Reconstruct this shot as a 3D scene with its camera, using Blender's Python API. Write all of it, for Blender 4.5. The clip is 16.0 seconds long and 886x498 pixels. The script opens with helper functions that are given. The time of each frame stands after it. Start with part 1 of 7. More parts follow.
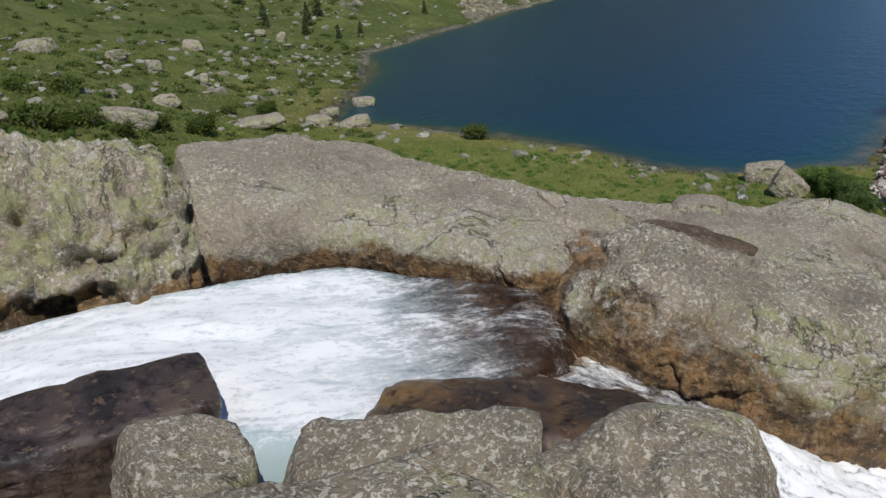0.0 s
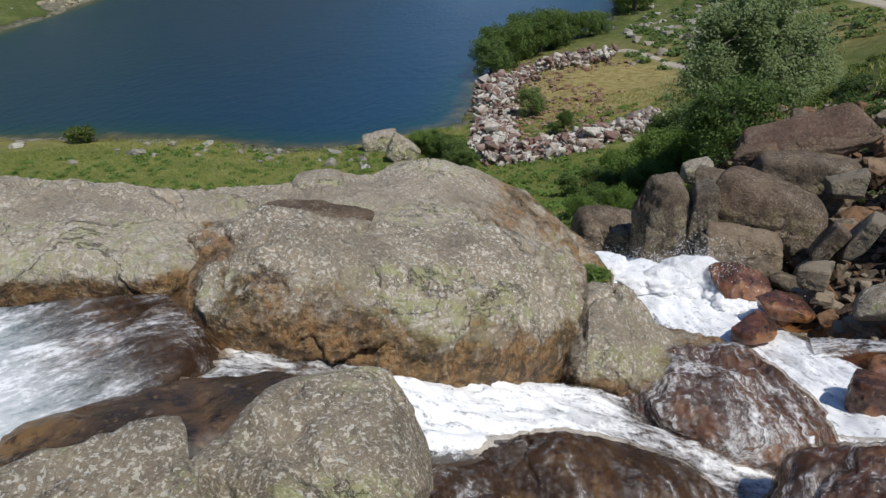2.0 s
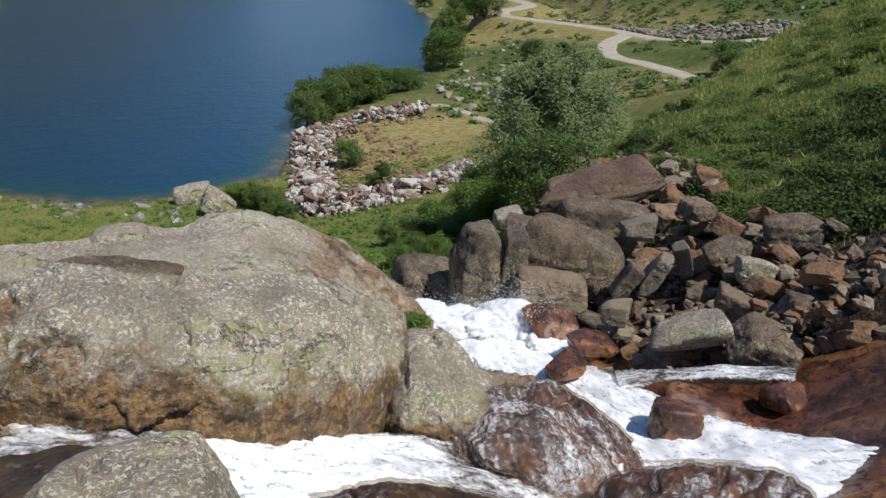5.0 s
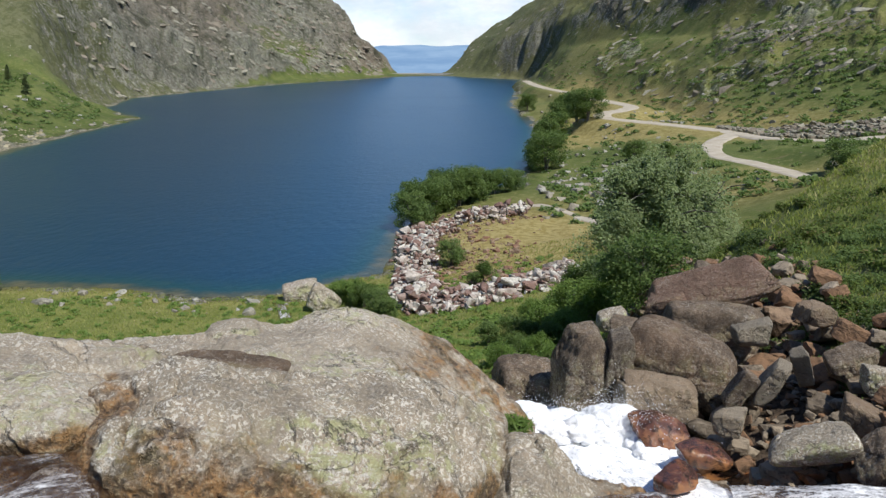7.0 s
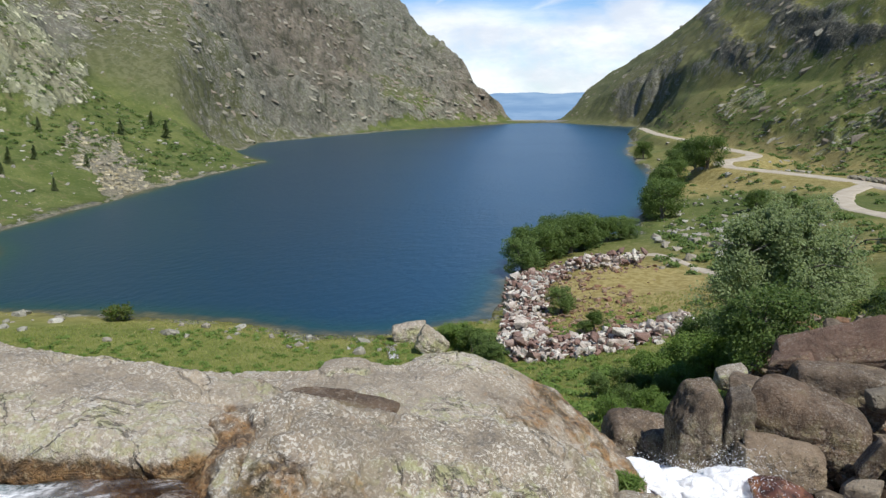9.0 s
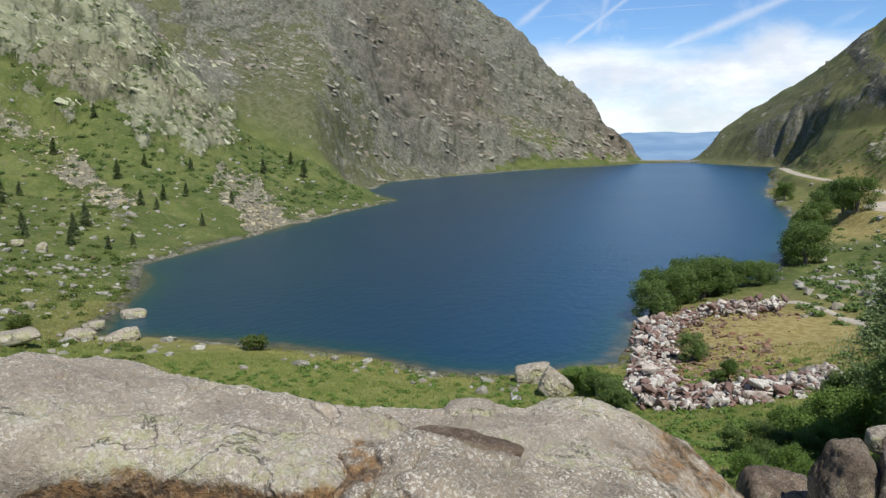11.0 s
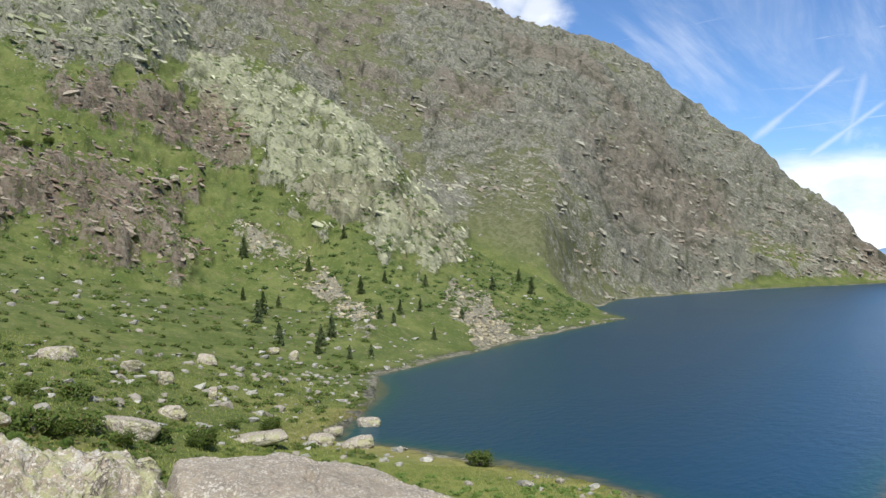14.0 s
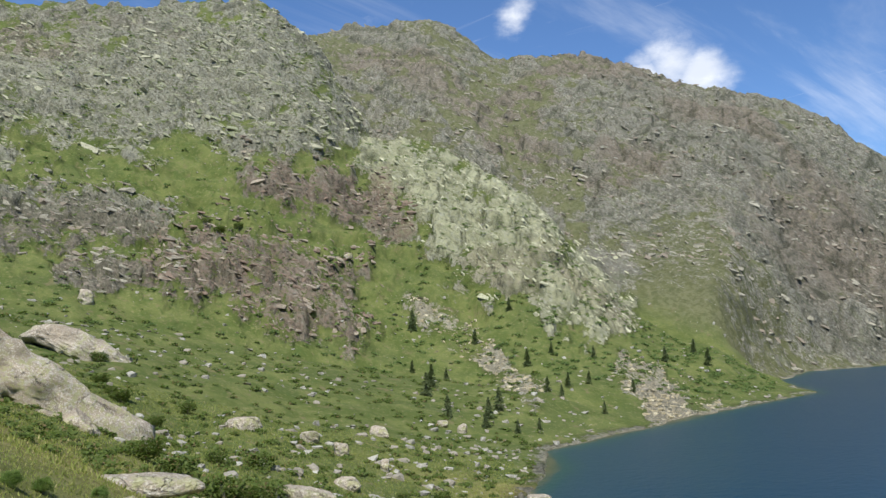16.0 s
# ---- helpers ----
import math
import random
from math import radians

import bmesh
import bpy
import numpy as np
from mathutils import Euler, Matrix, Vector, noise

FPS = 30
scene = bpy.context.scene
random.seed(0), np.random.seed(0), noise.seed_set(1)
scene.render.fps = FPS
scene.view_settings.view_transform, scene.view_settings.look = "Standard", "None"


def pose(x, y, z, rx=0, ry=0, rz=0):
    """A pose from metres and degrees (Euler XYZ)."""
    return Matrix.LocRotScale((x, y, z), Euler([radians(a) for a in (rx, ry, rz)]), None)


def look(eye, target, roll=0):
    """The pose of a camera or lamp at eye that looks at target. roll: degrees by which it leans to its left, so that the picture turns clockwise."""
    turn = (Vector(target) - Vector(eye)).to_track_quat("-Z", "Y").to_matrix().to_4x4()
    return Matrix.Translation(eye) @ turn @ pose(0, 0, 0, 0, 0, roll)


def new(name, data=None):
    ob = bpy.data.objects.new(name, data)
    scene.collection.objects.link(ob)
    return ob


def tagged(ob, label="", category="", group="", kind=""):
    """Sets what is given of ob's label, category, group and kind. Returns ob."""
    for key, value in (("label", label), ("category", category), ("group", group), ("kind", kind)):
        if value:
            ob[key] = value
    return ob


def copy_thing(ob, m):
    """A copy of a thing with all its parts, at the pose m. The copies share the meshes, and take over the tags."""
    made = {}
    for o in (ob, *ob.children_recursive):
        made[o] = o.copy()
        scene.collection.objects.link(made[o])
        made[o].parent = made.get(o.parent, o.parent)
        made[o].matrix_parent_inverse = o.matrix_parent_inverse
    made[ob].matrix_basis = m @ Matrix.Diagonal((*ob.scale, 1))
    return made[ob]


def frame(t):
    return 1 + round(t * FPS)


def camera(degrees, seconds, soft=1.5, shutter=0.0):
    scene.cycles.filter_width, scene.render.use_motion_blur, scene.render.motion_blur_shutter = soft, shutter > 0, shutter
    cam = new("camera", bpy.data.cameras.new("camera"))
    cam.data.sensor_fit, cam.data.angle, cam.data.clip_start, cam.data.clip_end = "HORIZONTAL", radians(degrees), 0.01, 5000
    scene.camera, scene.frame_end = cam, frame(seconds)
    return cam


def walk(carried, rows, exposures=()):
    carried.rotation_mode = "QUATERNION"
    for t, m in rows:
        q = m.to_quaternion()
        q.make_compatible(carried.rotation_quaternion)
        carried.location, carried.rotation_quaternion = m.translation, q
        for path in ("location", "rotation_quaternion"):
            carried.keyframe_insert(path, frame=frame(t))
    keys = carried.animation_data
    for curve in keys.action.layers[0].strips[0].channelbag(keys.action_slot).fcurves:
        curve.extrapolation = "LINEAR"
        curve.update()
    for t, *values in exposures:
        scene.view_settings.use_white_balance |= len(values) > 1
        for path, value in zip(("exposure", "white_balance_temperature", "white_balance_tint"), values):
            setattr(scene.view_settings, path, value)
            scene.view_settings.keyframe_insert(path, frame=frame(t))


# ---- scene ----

EYE = 22.0
PATH = [
    (0.00, -0.200, 0.321, -0.012, -35.04, -23.35, -3.44),
    (0.50, -0.159, 0.345, -0.012, -28.23, -23.97, -2.87),
    (1.00, -0.107, 0.345, -0.013, -20.86, -25.28, -2.15),
    (1.50, -0.078, 0.342, -0.019, -13.53, -26.07, -2.65),
    (2.00, -0.044, 0.328, -0.008, -6.45, -25.75, -2.09),
    (2.50, -0.015, 0.324, -0.004, -1.11, -25.47, -0.94),
    (3.00, 0.004, 0.319, 0.001, 3.79, -25.72, 0.13),
    (3.20, 0.012, 0.313, 0.005, 5.17, -25.61, 0.30),
    (3.73, 0.014, 0.318, -0.002, 7.93, -25.04, 0.88),
    (4.25, 0.008, 0.334, -0.019, 9.04, -24.03, 1.50),
    (4.78, 0.000, 0.349, -0.036, 8.60, -22.67, 1.77),
    (5.30, -0.005, 0.352, -0.040, 6.73, -21.09, 1.32),
    (5.50, -0.007, 0.342, -0.034, 5.75, -20.46, 0.96),
    (6.00, -0.013, 0.348, -0.031, 3.87, -18.21, 0.58),
    (6.50, -0.021, 0.347, -0.024, 1.85, -16.27, 0.06),
    (7.00, -0.024, 0.340, -0.017, -0.00, -14.72, 0.00),
    (7.50, -0.031, 0.341, -0.015, -2.70, -13.22, 0.03),
    (8.00, -0.037, 0.335, -0.009, -4.60, -12.40, 0.05),
    (8.50, -0.043, 0.333, -0.006, -6.23, -11.89, 0.27),
    (8.70, -0.047, 0.340, -0.010, -7.08, -11.66, 0.14),
    (9.40, -0.055, 0.335, -0.005, -10.21, -10.98, -0.43),
    (10.10, -0.067, 0.316, 0.010, -13.58, -10.20, -0.89),
    (10.80, -0.074, 0.304, 0.021, -17.02, -8.79, -0.79),
    (11.00, -0.074, 0.298, 0.025, -17.86, -8.38, -0.41),
    (11.50, -0.077, 0.289, 0.035, -20.44, -6.88, -0.24),
    (12.00, -0.095, 0.301, 0.042, -22.78, -5.47, -0.25),
    (12.50, -0.104, 0.312, 0.040, -25.47, -4.18, -0.38),
    (13.00, -0.135, 0.302, 0.027, -28.56, -2.41, -0.25),
    (13.50, -0.161, 0.291, 0.019, -31.68, -0.98, -0.14),
    (14.00, -0.182, 0.281, 0.013, -34.59, 0.52, -0.75),
    (14.50, -0.198, 0.271, 0.009, -37.18, 2.21, -0.90),
    (15.00, -0.214, 0.260, 0.006, -40.07, 3.61, -1.58),
    (15.50, -0.231, 0.247, 0.005, -43.31, 4.89, -1.77),
    (16.00, -0.246, 0.232, 0.004, -46.72, 6.12, -1.56),]
# seconds, place about the standing point, heading, tilt, lean
cam = camera(60.09, 16.0, soft=1.4)
walk(cam, [(t, pose(x, y, EYE + z, 90 + tilt, 0, -turn) @ pose(0, 0, 0, 0, 0, lean)) for t, x, y, z, turn, tilt, lean in PATH],
     [(0, -0.42), (1.5, -0.28), (3, -0.1), (5.5, 0.04), (7, 0.2), (8.5, 0.2), (11, 0.16), (13, 0.36), (14.5, 0.42), (16, 0.38)])

# ---------------------------------------------------------------- light
SUN_AZ, SUN_EL = 136.0, 56.0


def heading(az, el):
    a, e = radians(az), radians(el)
    return Vector((math.sin(a) * math.cos(e), math.cos(a) * math.cos(e), math.sin(e)))


sun_data = bpy.data.lights.new("sun", "SUN")
sun_data.energy, sun_data.angle, sun_data.color = 4.2, radians(0.55), (1.0, 0.965, 0.91)
sun = new("sun", sun_data)
sun.matrix_world = look(heading(SUN_AZ, SUN_EL) * 100, (0, 0, 0))


class Nodes:
    """Short hand for building node trees."""

    def __init__(self, tree):
        self.tree = tree
        tree.nodes.clear()

    def add(self, kind):
        return self.tree.nodes.new(kind)

    def put(self, socket, value):
        if isinstance(value, bpy.types.NodeSocket):
            self.tree.links.new(value, socket)
        elif value is not None:
            if isinstance(value, (tuple, list)) and len(value) == 3 and socket.type == "RGBA":
                value = (*value, 1)
            socket.default_value = value

    def math(self, op, a, b=None, c=None, clamp=False):
        n = self.add("ShaderNodeMath")
        n.operation, n.use_clamp = op, clamp
        for s, v in zip(n.inputs, (a, b, c)):
            self.put(s, v)
        return n.outputs[0]

    def noise(self, vector, scale, detail=4.0, rough=0.6, lac=2.0, warp=0.0, out=0):
        n = self.add("ShaderNodeTexNoise")
        self.put(n.inputs["Vector"], vector)
        for k, v in (("Scale", scale), ("Detail", detail), ("Roughness", rough), ("Lacunarity", lac), ("Distortion", warp)):
            n.inputs[k].default_value = v
        return n.outputs[out]

    def voronoi(self, vector, scale, feature="F1", out=0, rand=1.0):
        n = self.add("ShaderNodeTexVoronoi")
        n.feature = feature
        self.put(n.inputs["Vector"], vector)
        n.inputs["Scale"].default_value = scale
        n.inputs["Randomness"].default_value = rand
        return n.outputs[out]

    def steps(self, value, low, high, a=0.0, b=1.0):
        n = self.add("ShaderNodeMapRange")
        n.interpolation_type = "SMOOTHSTEP"
        for s, v in zip(n.inputs, (value, low, high, a, b)):
            self.put(s, v)
        return n.outputs[0]

    def mix(self, f, a, b, blend="MIX"):
        n = self.add("ShaderNodeMix")
        n.data_type, n.blend_type = "RGBA", blend
        self.put(n.inputs[0], f)
        self.put(n.inputs[6], a)
        self.put(n.inputs[7], b)
        return n.outputs[2]

    def attr(self, name, out="Fac"):
        n = self.add("ShaderNodeAttribute")
        n.attribute_name = name
        return n.outputs[out]

    def stretch(self, vector, scale, turn=(0, 0, 0)):
        n = self.add("ShaderNodeMapping")
        self.put(n.inputs["Vector"], vector)
        n.inputs["Scale"].default_value = scale
        n.inputs["Rotation"].default_value = turn
        return n.outputs[0]

    def bump(self, height, strength, distance, normal=None):
        n = self.add("ShaderNodeBump")
        self.put(n.inputs["Height"], height)
        n.inputs["Strength"].default_value = strength
        n.inputs["Distance"].default_value = distance
        self.put(n.inputs["Normal"], normal)
        return n.outputs[0]

    def surface(self, colour, rough=0.9, normal=None, **more):
        n = self.add("ShaderNodeBsdfPrincipled")
        self.put(n.inputs["Base Color"], colour)
        self.put(n.inputs["Roughness"], rough)
        self.put(n.inputs["Normal"], normal)
        for k, v in more.items():
            self.put(n.inputs[k.replace("_", " ")], v)
        return n.outputs[0]

    def done(self, shader):
        o = self.add("ShaderNodeOutputMaterial")
        self.put(o.inputs[0], shader)


def material(name):
    m = bpy.data.materials.new(name)
    m.use_nodes = True
    return m, Nodes(m.node_tree)


def make_world():
    w = bpy.data.worlds.new("sky")
    w.use_nodes = True
    n = Nodes(w.node_tree)
    sky = n.add("ShaderNodeTexSky")
    sky.sky_type, sky.sun_disc = "NISHITA", False
    sky.sun_elevation, sky.sun_rotation = radians(SUN_EL), radians(SUN_AZ)
    sky.altitude, sky.air_density, sky.dust_density, sky.ozone_density = 1700.0, 1.0, 0.6, 1.6
    ray = n.add("ShaderNodeTexCoord").outputs["Generated"]
    split = n.add("ShaderNodeSeparateXYZ")
    n.put(split.inputs[0], ray)
    x, y, z = split.outputs
    # cloud plane: the ray meets a layer high above
    inv = n.math("DIVIDE", 1.0, n.math("MAXIMUM", n.math("ADD", z, 0.06), 0.02))
    flat = n.add("ShaderNodeCombineXYZ")
    n.put(flat.inputs[0], n.math("MULTIPLY", x, inv))
    n.put(flat.inputs[1], n.math("MULTIPLY", y, inv))
    plane = flat.outputs[0]
    streak = n.noise(n.stretch(plane, (1.6, 0.32, 1), (0, 0, 0.5)), 1.3, 7, 0.62, warp=0.5)
    thin = n.steps(streak, 0.50, 0.82, 0.0, 0.42)
    fine = n.noise(n.stretch(plane, (0.5, 1.8, 1), (0, 0, -0.7)), 2.1, 8, 0.65, warp=1.2)
    thin = n.math("MAXIMUM", thin, n.steps(fine, 0.57, 0.78, 0.0, 0.4))
    thin = n.math("MULTIPLY", thin, n.steps(z, 0.0, 0.1))
    # trails of vapour: thin bands along great circles, frayed at their edges
    for a0, e0, a1, e1, wide, dense in ((-12.5, 7.7, -6.8, 12.0, 0.004, 0.5), (-9.4, 6.0, -4.5, 9.5, 0.003, 0.5), (-2.9, 5.6, 6.8, 9.2, 0.006, 0.6), (-6.7, 7.1, -5.5, 11.6, 0.005, 0.35)):
        start, end = Vector(heading(a0, e0)), Vector(heading(a1, e1))
        axis, middle = start.cross(end).normalized(), (start + end).normalized()
        off = n.add("ShaderNodeVectorMath")
        off.operation = "DOT_PRODUCT"
        n.put(off.inputs[0], ray)
        off.inputs[1].default_value = axis
        reach = n.add("ShaderNodeVectorMath")
        reach.operation = "DISTANCE"
        n.put(reach.inputs[0], ray)
        reach.inputs[1].default_value = middle
        fray = n.math("ADD", n.math("ABSOLUTE", off.outputs["Value"]), n.math("MULTIPLY", n.math("SUBTRACT", n.noise(ray, 16.0, 6, 0.65), 0.5), wide * 3.0))
        half = (start - end).length / 2
        band = n.math("MULTIPLY", n.steps(fray, -wide * 0.4, wide * 1.7, dense * 0.85, 0.0), n.steps(reach.outputs["Value"], half * 0.7, half * 1.2, 1.0, 0.0))
        thin = n.math("MAXIMUM", thin, band)
    # bright bank of stratus low over the valley's mouth
    edge = n.noise(n.stretch(ray, (3, 3, 14)), 2.2, 6, 0.6)
    zz = n.math("ADD", z, n.math("MULTIPLY", n.math("SUBTRACT", edge, 0.5), 0.05))
    bank = n.math("MULTIPLY", n.steps(zz, -0.02, 0.012), n.steps(zz, 0.078, 0.125, 1.0, 0.0))
    puffs = n.noise(n.stretch(ray, (1, 1, 1.7)), 9.0, 9, 0.62)
    cover = n.math("MAXIMUM", thin, n.math("MULTIPLY", bank, n.steps(puffs, 0.25, 0.6, 0.45, 0.9)))
    # fair-weather puffs above the summits
    for az, el, size in ((-29.2, 18.6, 0.036), (-27.4, 17.6, 0.034), (-31.2, 18.0, 0.026), (-40.7, 22.7, 0.028), (5.5, 4.6, 0.045)):
        d = n.add("ShaderNodeVectorMath")
        d.operation = "DISTANCE"
        n.put(d.inputs[0], ray)
        d.inputs[1].default_value = heading(az, el)
        ragged = n.math("ADD", d.outputs["Value"], n.math("MULTIPLY", n.math("SUBTRACT", puffs, 0.5), -0.085))
        cover = n.math("MAXIMUM", cover, n.steps(ragged, size * 0.2, size * 1.35, 0.85, 0.0))
    grey = n.noise(n.stretch(ray, (1, 1, 2.5)), 7.0, 7, 0.6)
    white = n.mix(n.steps(grey, 0.38, 0.68), (7.4, 7.8, 8.5), (10.6, 10.7, 10.8))
    blue = n.mix(1.0, sky.outputs[0], (0.78, 1.02, 1.28), "MULTIPLY")
    bg = n.add("ShaderNodeBackground")
    n.put(bg.inputs[0], n.mix(cover, blue, white))
    bg.inputs[1].default_value = 0.098
    out = n.add("ShaderNodeOutputWorld")
    n.put(out.inputs[0], bg.outputs[0])
    scene.world = w


make_world()

# ---------------------------------------------------------------- numbers and noise


def hash01(i, j, k, seed):
    h = (i.astype(np.int64) * 374761393 + j.astype(np.int64) * 668265263 + k.astype(np.int64) * 2147483647 + seed * 974634777) & 0xFFFFFFFF
    h = ((h ^ (h >> 13)) * 1274126177) & 0xFFFFFFFF
    h = ((h ^ (h >> 15)) * 2246822519) & 0xFFFFFFFF
    return ((h ^ (h >> 16)) & 0xFFFFFF) / float(0xFFFFFF)


def lattice(p, seed=0):
    """Smooth value noise, -1 to 1, for an array of places."""
    p = np.asarray(p, float)
    i = np.floor(p).astype(np.int64)
    f = p - i
    f = f * f * f * (f * (f * 6 - 15) + 10)
    total = 0.0
    flat = p.shape[1] == 2
    for dx in (0, 1):
        wx = f[:, 0] if dx else 1 - f[:, 0]
        for dy in (0, 1):
            wy = wx * (f[:, 1] if dy else 1 - f[:, 1])
            if flat:
                total = total + wy * hash01(i[:, 0] + dx, i[:, 1] + dy, i[:, 0] * 0, seed)
            else:
                for dz in (0, 1):
                    total = total + wy * (f[:, 2] if dz else 1 - f[:, 2]) * hash01(i[:, 0] + dx, i[:, 1] + dy, i[:, 2] + dz, seed)
    return total * 2 - 1


def fbm(p, octaves=5, gain=0.5, seed=0, ridged=False):
    p = np.asarray(p, float)
    total, amp, norm = np.zeros(len(p)), 1.0, 0.0
    for o in range(octaves):
        v = lattice(p, seed + o * 17)
        total += amp * (1 - 2 * np.abs(v) if ridged else v)
        norm += amp
        amp *= gain
        p = p * 2.03 + 11.3
        p = p @ (np.array([[0.8, -0.6], [0.6, 0.8]]) if p.shape[1] == 2 else np.array([[0.8, -0.6, 0], [0.48, 0.64, -0.6], [0.36, 0.48, 0.8]]))
    return total / norm


def smooth(x, a, b):
    t = np.clip((x - a) / (b - a), 0, 1)
    return t * t * (3 - 2 * t)


def spot(az, el, d):
    """A place seen from the standing point: heading, elevation and distance."""
    return Vector((0, 0.33, EYE)) + heading(az, el) * d


def spot_at(az, el, z):
    h = heading(az, el)
    return Vector((0, 0.33, EYE)) + h * ((z - EYE) / h.z)


def mesh_object(name, verts, faces, mat=None, flat=False):
    me = bpy.data.meshes.new(name)
    me.from_pydata([tuple(v) for v in verts], [], faces)
    if not flat:
        me.shade_smooth()
    if mat:
        me.materials.append(mat)
    return new(name, me)


def fast_mesh(name, verts, quads):
    """A mesh from arrays; quads (or triangles) as an n x k array."""
    me = bpy.data.meshes.new(name)
    verts, quads = np.asarray(verts, np.float32), np.asarray(quads, np.int32)
    k = quads.shape[1]
    me.vertices.add(len(verts))
    me.vertices.foreach_set("co", verts.ravel())
    me.loops.add(quads.size)
    me.loops.foreach_set("vertex_index", quads.ravel())
    me.polygons.add(len(quads))
    me.polygons.foreach_set("loop_start", np.arange(0, quads.size, k, dtype=np.int32))
    me.polygons.foreach_set("loop_total", np.full(len(quads), k, np.int32))
    me.update(calc_edges=True)
    return me


def put_values(me, name, values):
    a = me.attributes.new(name, "FLOAT", "POINT")
    a.data.foreach_set("value", np.asarray(values, np.float32))


def part(name, me, mat, parent, label=""):
    ob = new(name, me)
    if mat and not len(me.materials):
        me.materials.append(mat)
    ob.parent = parent
    return tagged(ob, label)

# ---------------------------------------------------------------- materials


def place_of(n):
    return n.add("ShaderNodeNewGeometry").outputs["Position"]


def make_ground():
    m, n = material("mountain_ground")
    p = place_of(n)
    rock, dry, rust, scree = n.attr("rock"), n.attr("dry"), n.attr("rust"), n.attr("scree")
    g1 = n.noise(p, 0.11, 5, 0.6)
    g2 = n.noise(p, 1.1, 6, 0.7)
    g3 = n.noise(p, 5.0, 4, 0.7)
    g4 = n.noise(p, 0.42, 7, 0.72, warp=0.4)
    grass = n.mix(n.steps(g1, 0.40, 0.60), (0.080, 0.106, 0.026), (0.132, 0.152, 0.046))
    grass = n.mix(n.steps(g4, 0.52, 0.62, 0, 0.7), grass, (0.065, 0.10, 0.024))
    grass = n.mix(n.steps(n.noise(p, 0.06, 7, 0.7, warp=0.6), 0.50, 0.62, 0, 0.6), grass, (0.075, 0.10, 0.03))
    grass = n.mix(n.steps(g2, 0.54, 0.62, 0, 0.6), grass, (0.21, 0.20, 0.088))
    grass = n.mix(n.steps(g3, 0.54, 0.62, 0, 0.5), grass, (0.06, 0.085, 0.022))
    grass = n.mix(n.steps(n.noise(p, 0.23, 6, 0.7, warp=0.5), 0.58, 0.66, 0, 0.65), grass, (0.16, 0.135, 0.07))
    grass = n.mix(n.math("MULTIPLY", n.attr("lush"), 0.75), grass, n.mix(n.steps(g4, 0.42, 0.58), (0.12, 0.16, 0.032), (0.205, 0.225, 0.062)))
    grass = n.mix(dry, grass, n.mix(n.steps(g2, 0.42, 0.58), (0.24, 0.19, 0.065), (0.34, 0.285, 0.12)))
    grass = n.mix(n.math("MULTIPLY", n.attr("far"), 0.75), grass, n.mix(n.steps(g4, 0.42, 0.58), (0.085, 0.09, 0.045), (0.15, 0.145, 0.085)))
    # bare rock: grey with green lichen, slanting strata and rusty veins
    lay = n.stretch(n.stretch(p, (1, 1, 1), (0, -0.62, 0)), (0.34, 0.7, 1.0))
    r1 = n.noise(lay, 0.13, 9, 0.70, warp=0.8)
    r2 = n.noise(p, 0.55, 7, 0.72)
    r3 = n.noise(lay, 0.62, 7, 0.7, warp=0.5)
    far, tone, joint = n.attr("far"), n.attr("tone"), n.attr("joint")
    mottle = n.math("ADD", n.math("MULTIPLY", tone, 0.55), n.math("MULTIPLY", n.steps(r1, 0.36, 0.64), 0.45))
    stone = n.mix(mottle, (0.14, 0.135, 0.10), (0.315, 0.308, 0.228))
    stone = n.mix(n.attr("pale"), stone, n.mix(mottle, (0.20, 0.205, 0.12), (0.44, 0.445, 0.27)))
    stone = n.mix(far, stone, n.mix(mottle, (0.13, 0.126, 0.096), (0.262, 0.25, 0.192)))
    stone = n.mix(n.steps(r2, 0.48, 0.66, 0, 0.6), stone, (0.37, 0.37, 0.30))
    stone = n.mix(n.steps(r3, 0.55, 0.66, 0, 0.6), stone, (0.062, 0.063, 0.046))
    stone = n.mix(n.steps(n.noise(p, 0.2, 5, 0.6), 0.5, 0.66, 0, 0.4), stone, (0.17, 0.20, 0.095))
    stone = n.mix(n.math("MULTIPLY", rust, n.steps(r2, 0.36, 0.60, 0.25, 0.8)), stone, n.mix(mottle, (0.125, 0.078, 0.055), (0.255, 0.175, 0.128)))
    # shade of the dark cliffs and the spur, put into the rock colour
    stone = n.mix(n.math("MULTIPLY", n.attr("cliff_shade"), 0.7), stone, (0.075, 0.074, 0.06))
    # dark specks put small crevices' shade into the colour; pale specks are stone
    shade_grit = n.math("ADD", n.math("MULTIPLY", n.math("SUBTRACT", n.noise(lay, 1.3, 6, 0.78, warp=0.4), 0.5), n.steps(n.attr("pale"), 0.3, 1.0, 1.0, 0.4)), 0.5)
    stone = n.mix(n.steps(shade_grit, 0.47, 0.41, 0, 0.7), stone, (0.066, 0.064, 0.046))
    stone = n.mix(n.steps(shade_grit, 0.54, 0.60, 0, 0.6), stone, n.mix(rust, (0.44, 0.43, 0.34), (0.30, 0.25, 0.19)))
    # crevice shade, with moss and soil, put into the colour of the joints
    stone = n.mix(n.math("MULTIPLY", joint, n.steps(g3, 0.40, 0.56, 0.35, 0.9)), stone, (0.038, 0.044, 0.022))
    stone = n.mix(n.math("MULTIPLY", scree, n.steps(n.noise(p, 0.6, 6, 0.72), 0.40, 0.54, 0.25, 1.0)), stone, n.mix(n.steps(g3, 0.42, 0.58), (0.29, 0.26, 0.175), (0.46, 0.415, 0.30)))
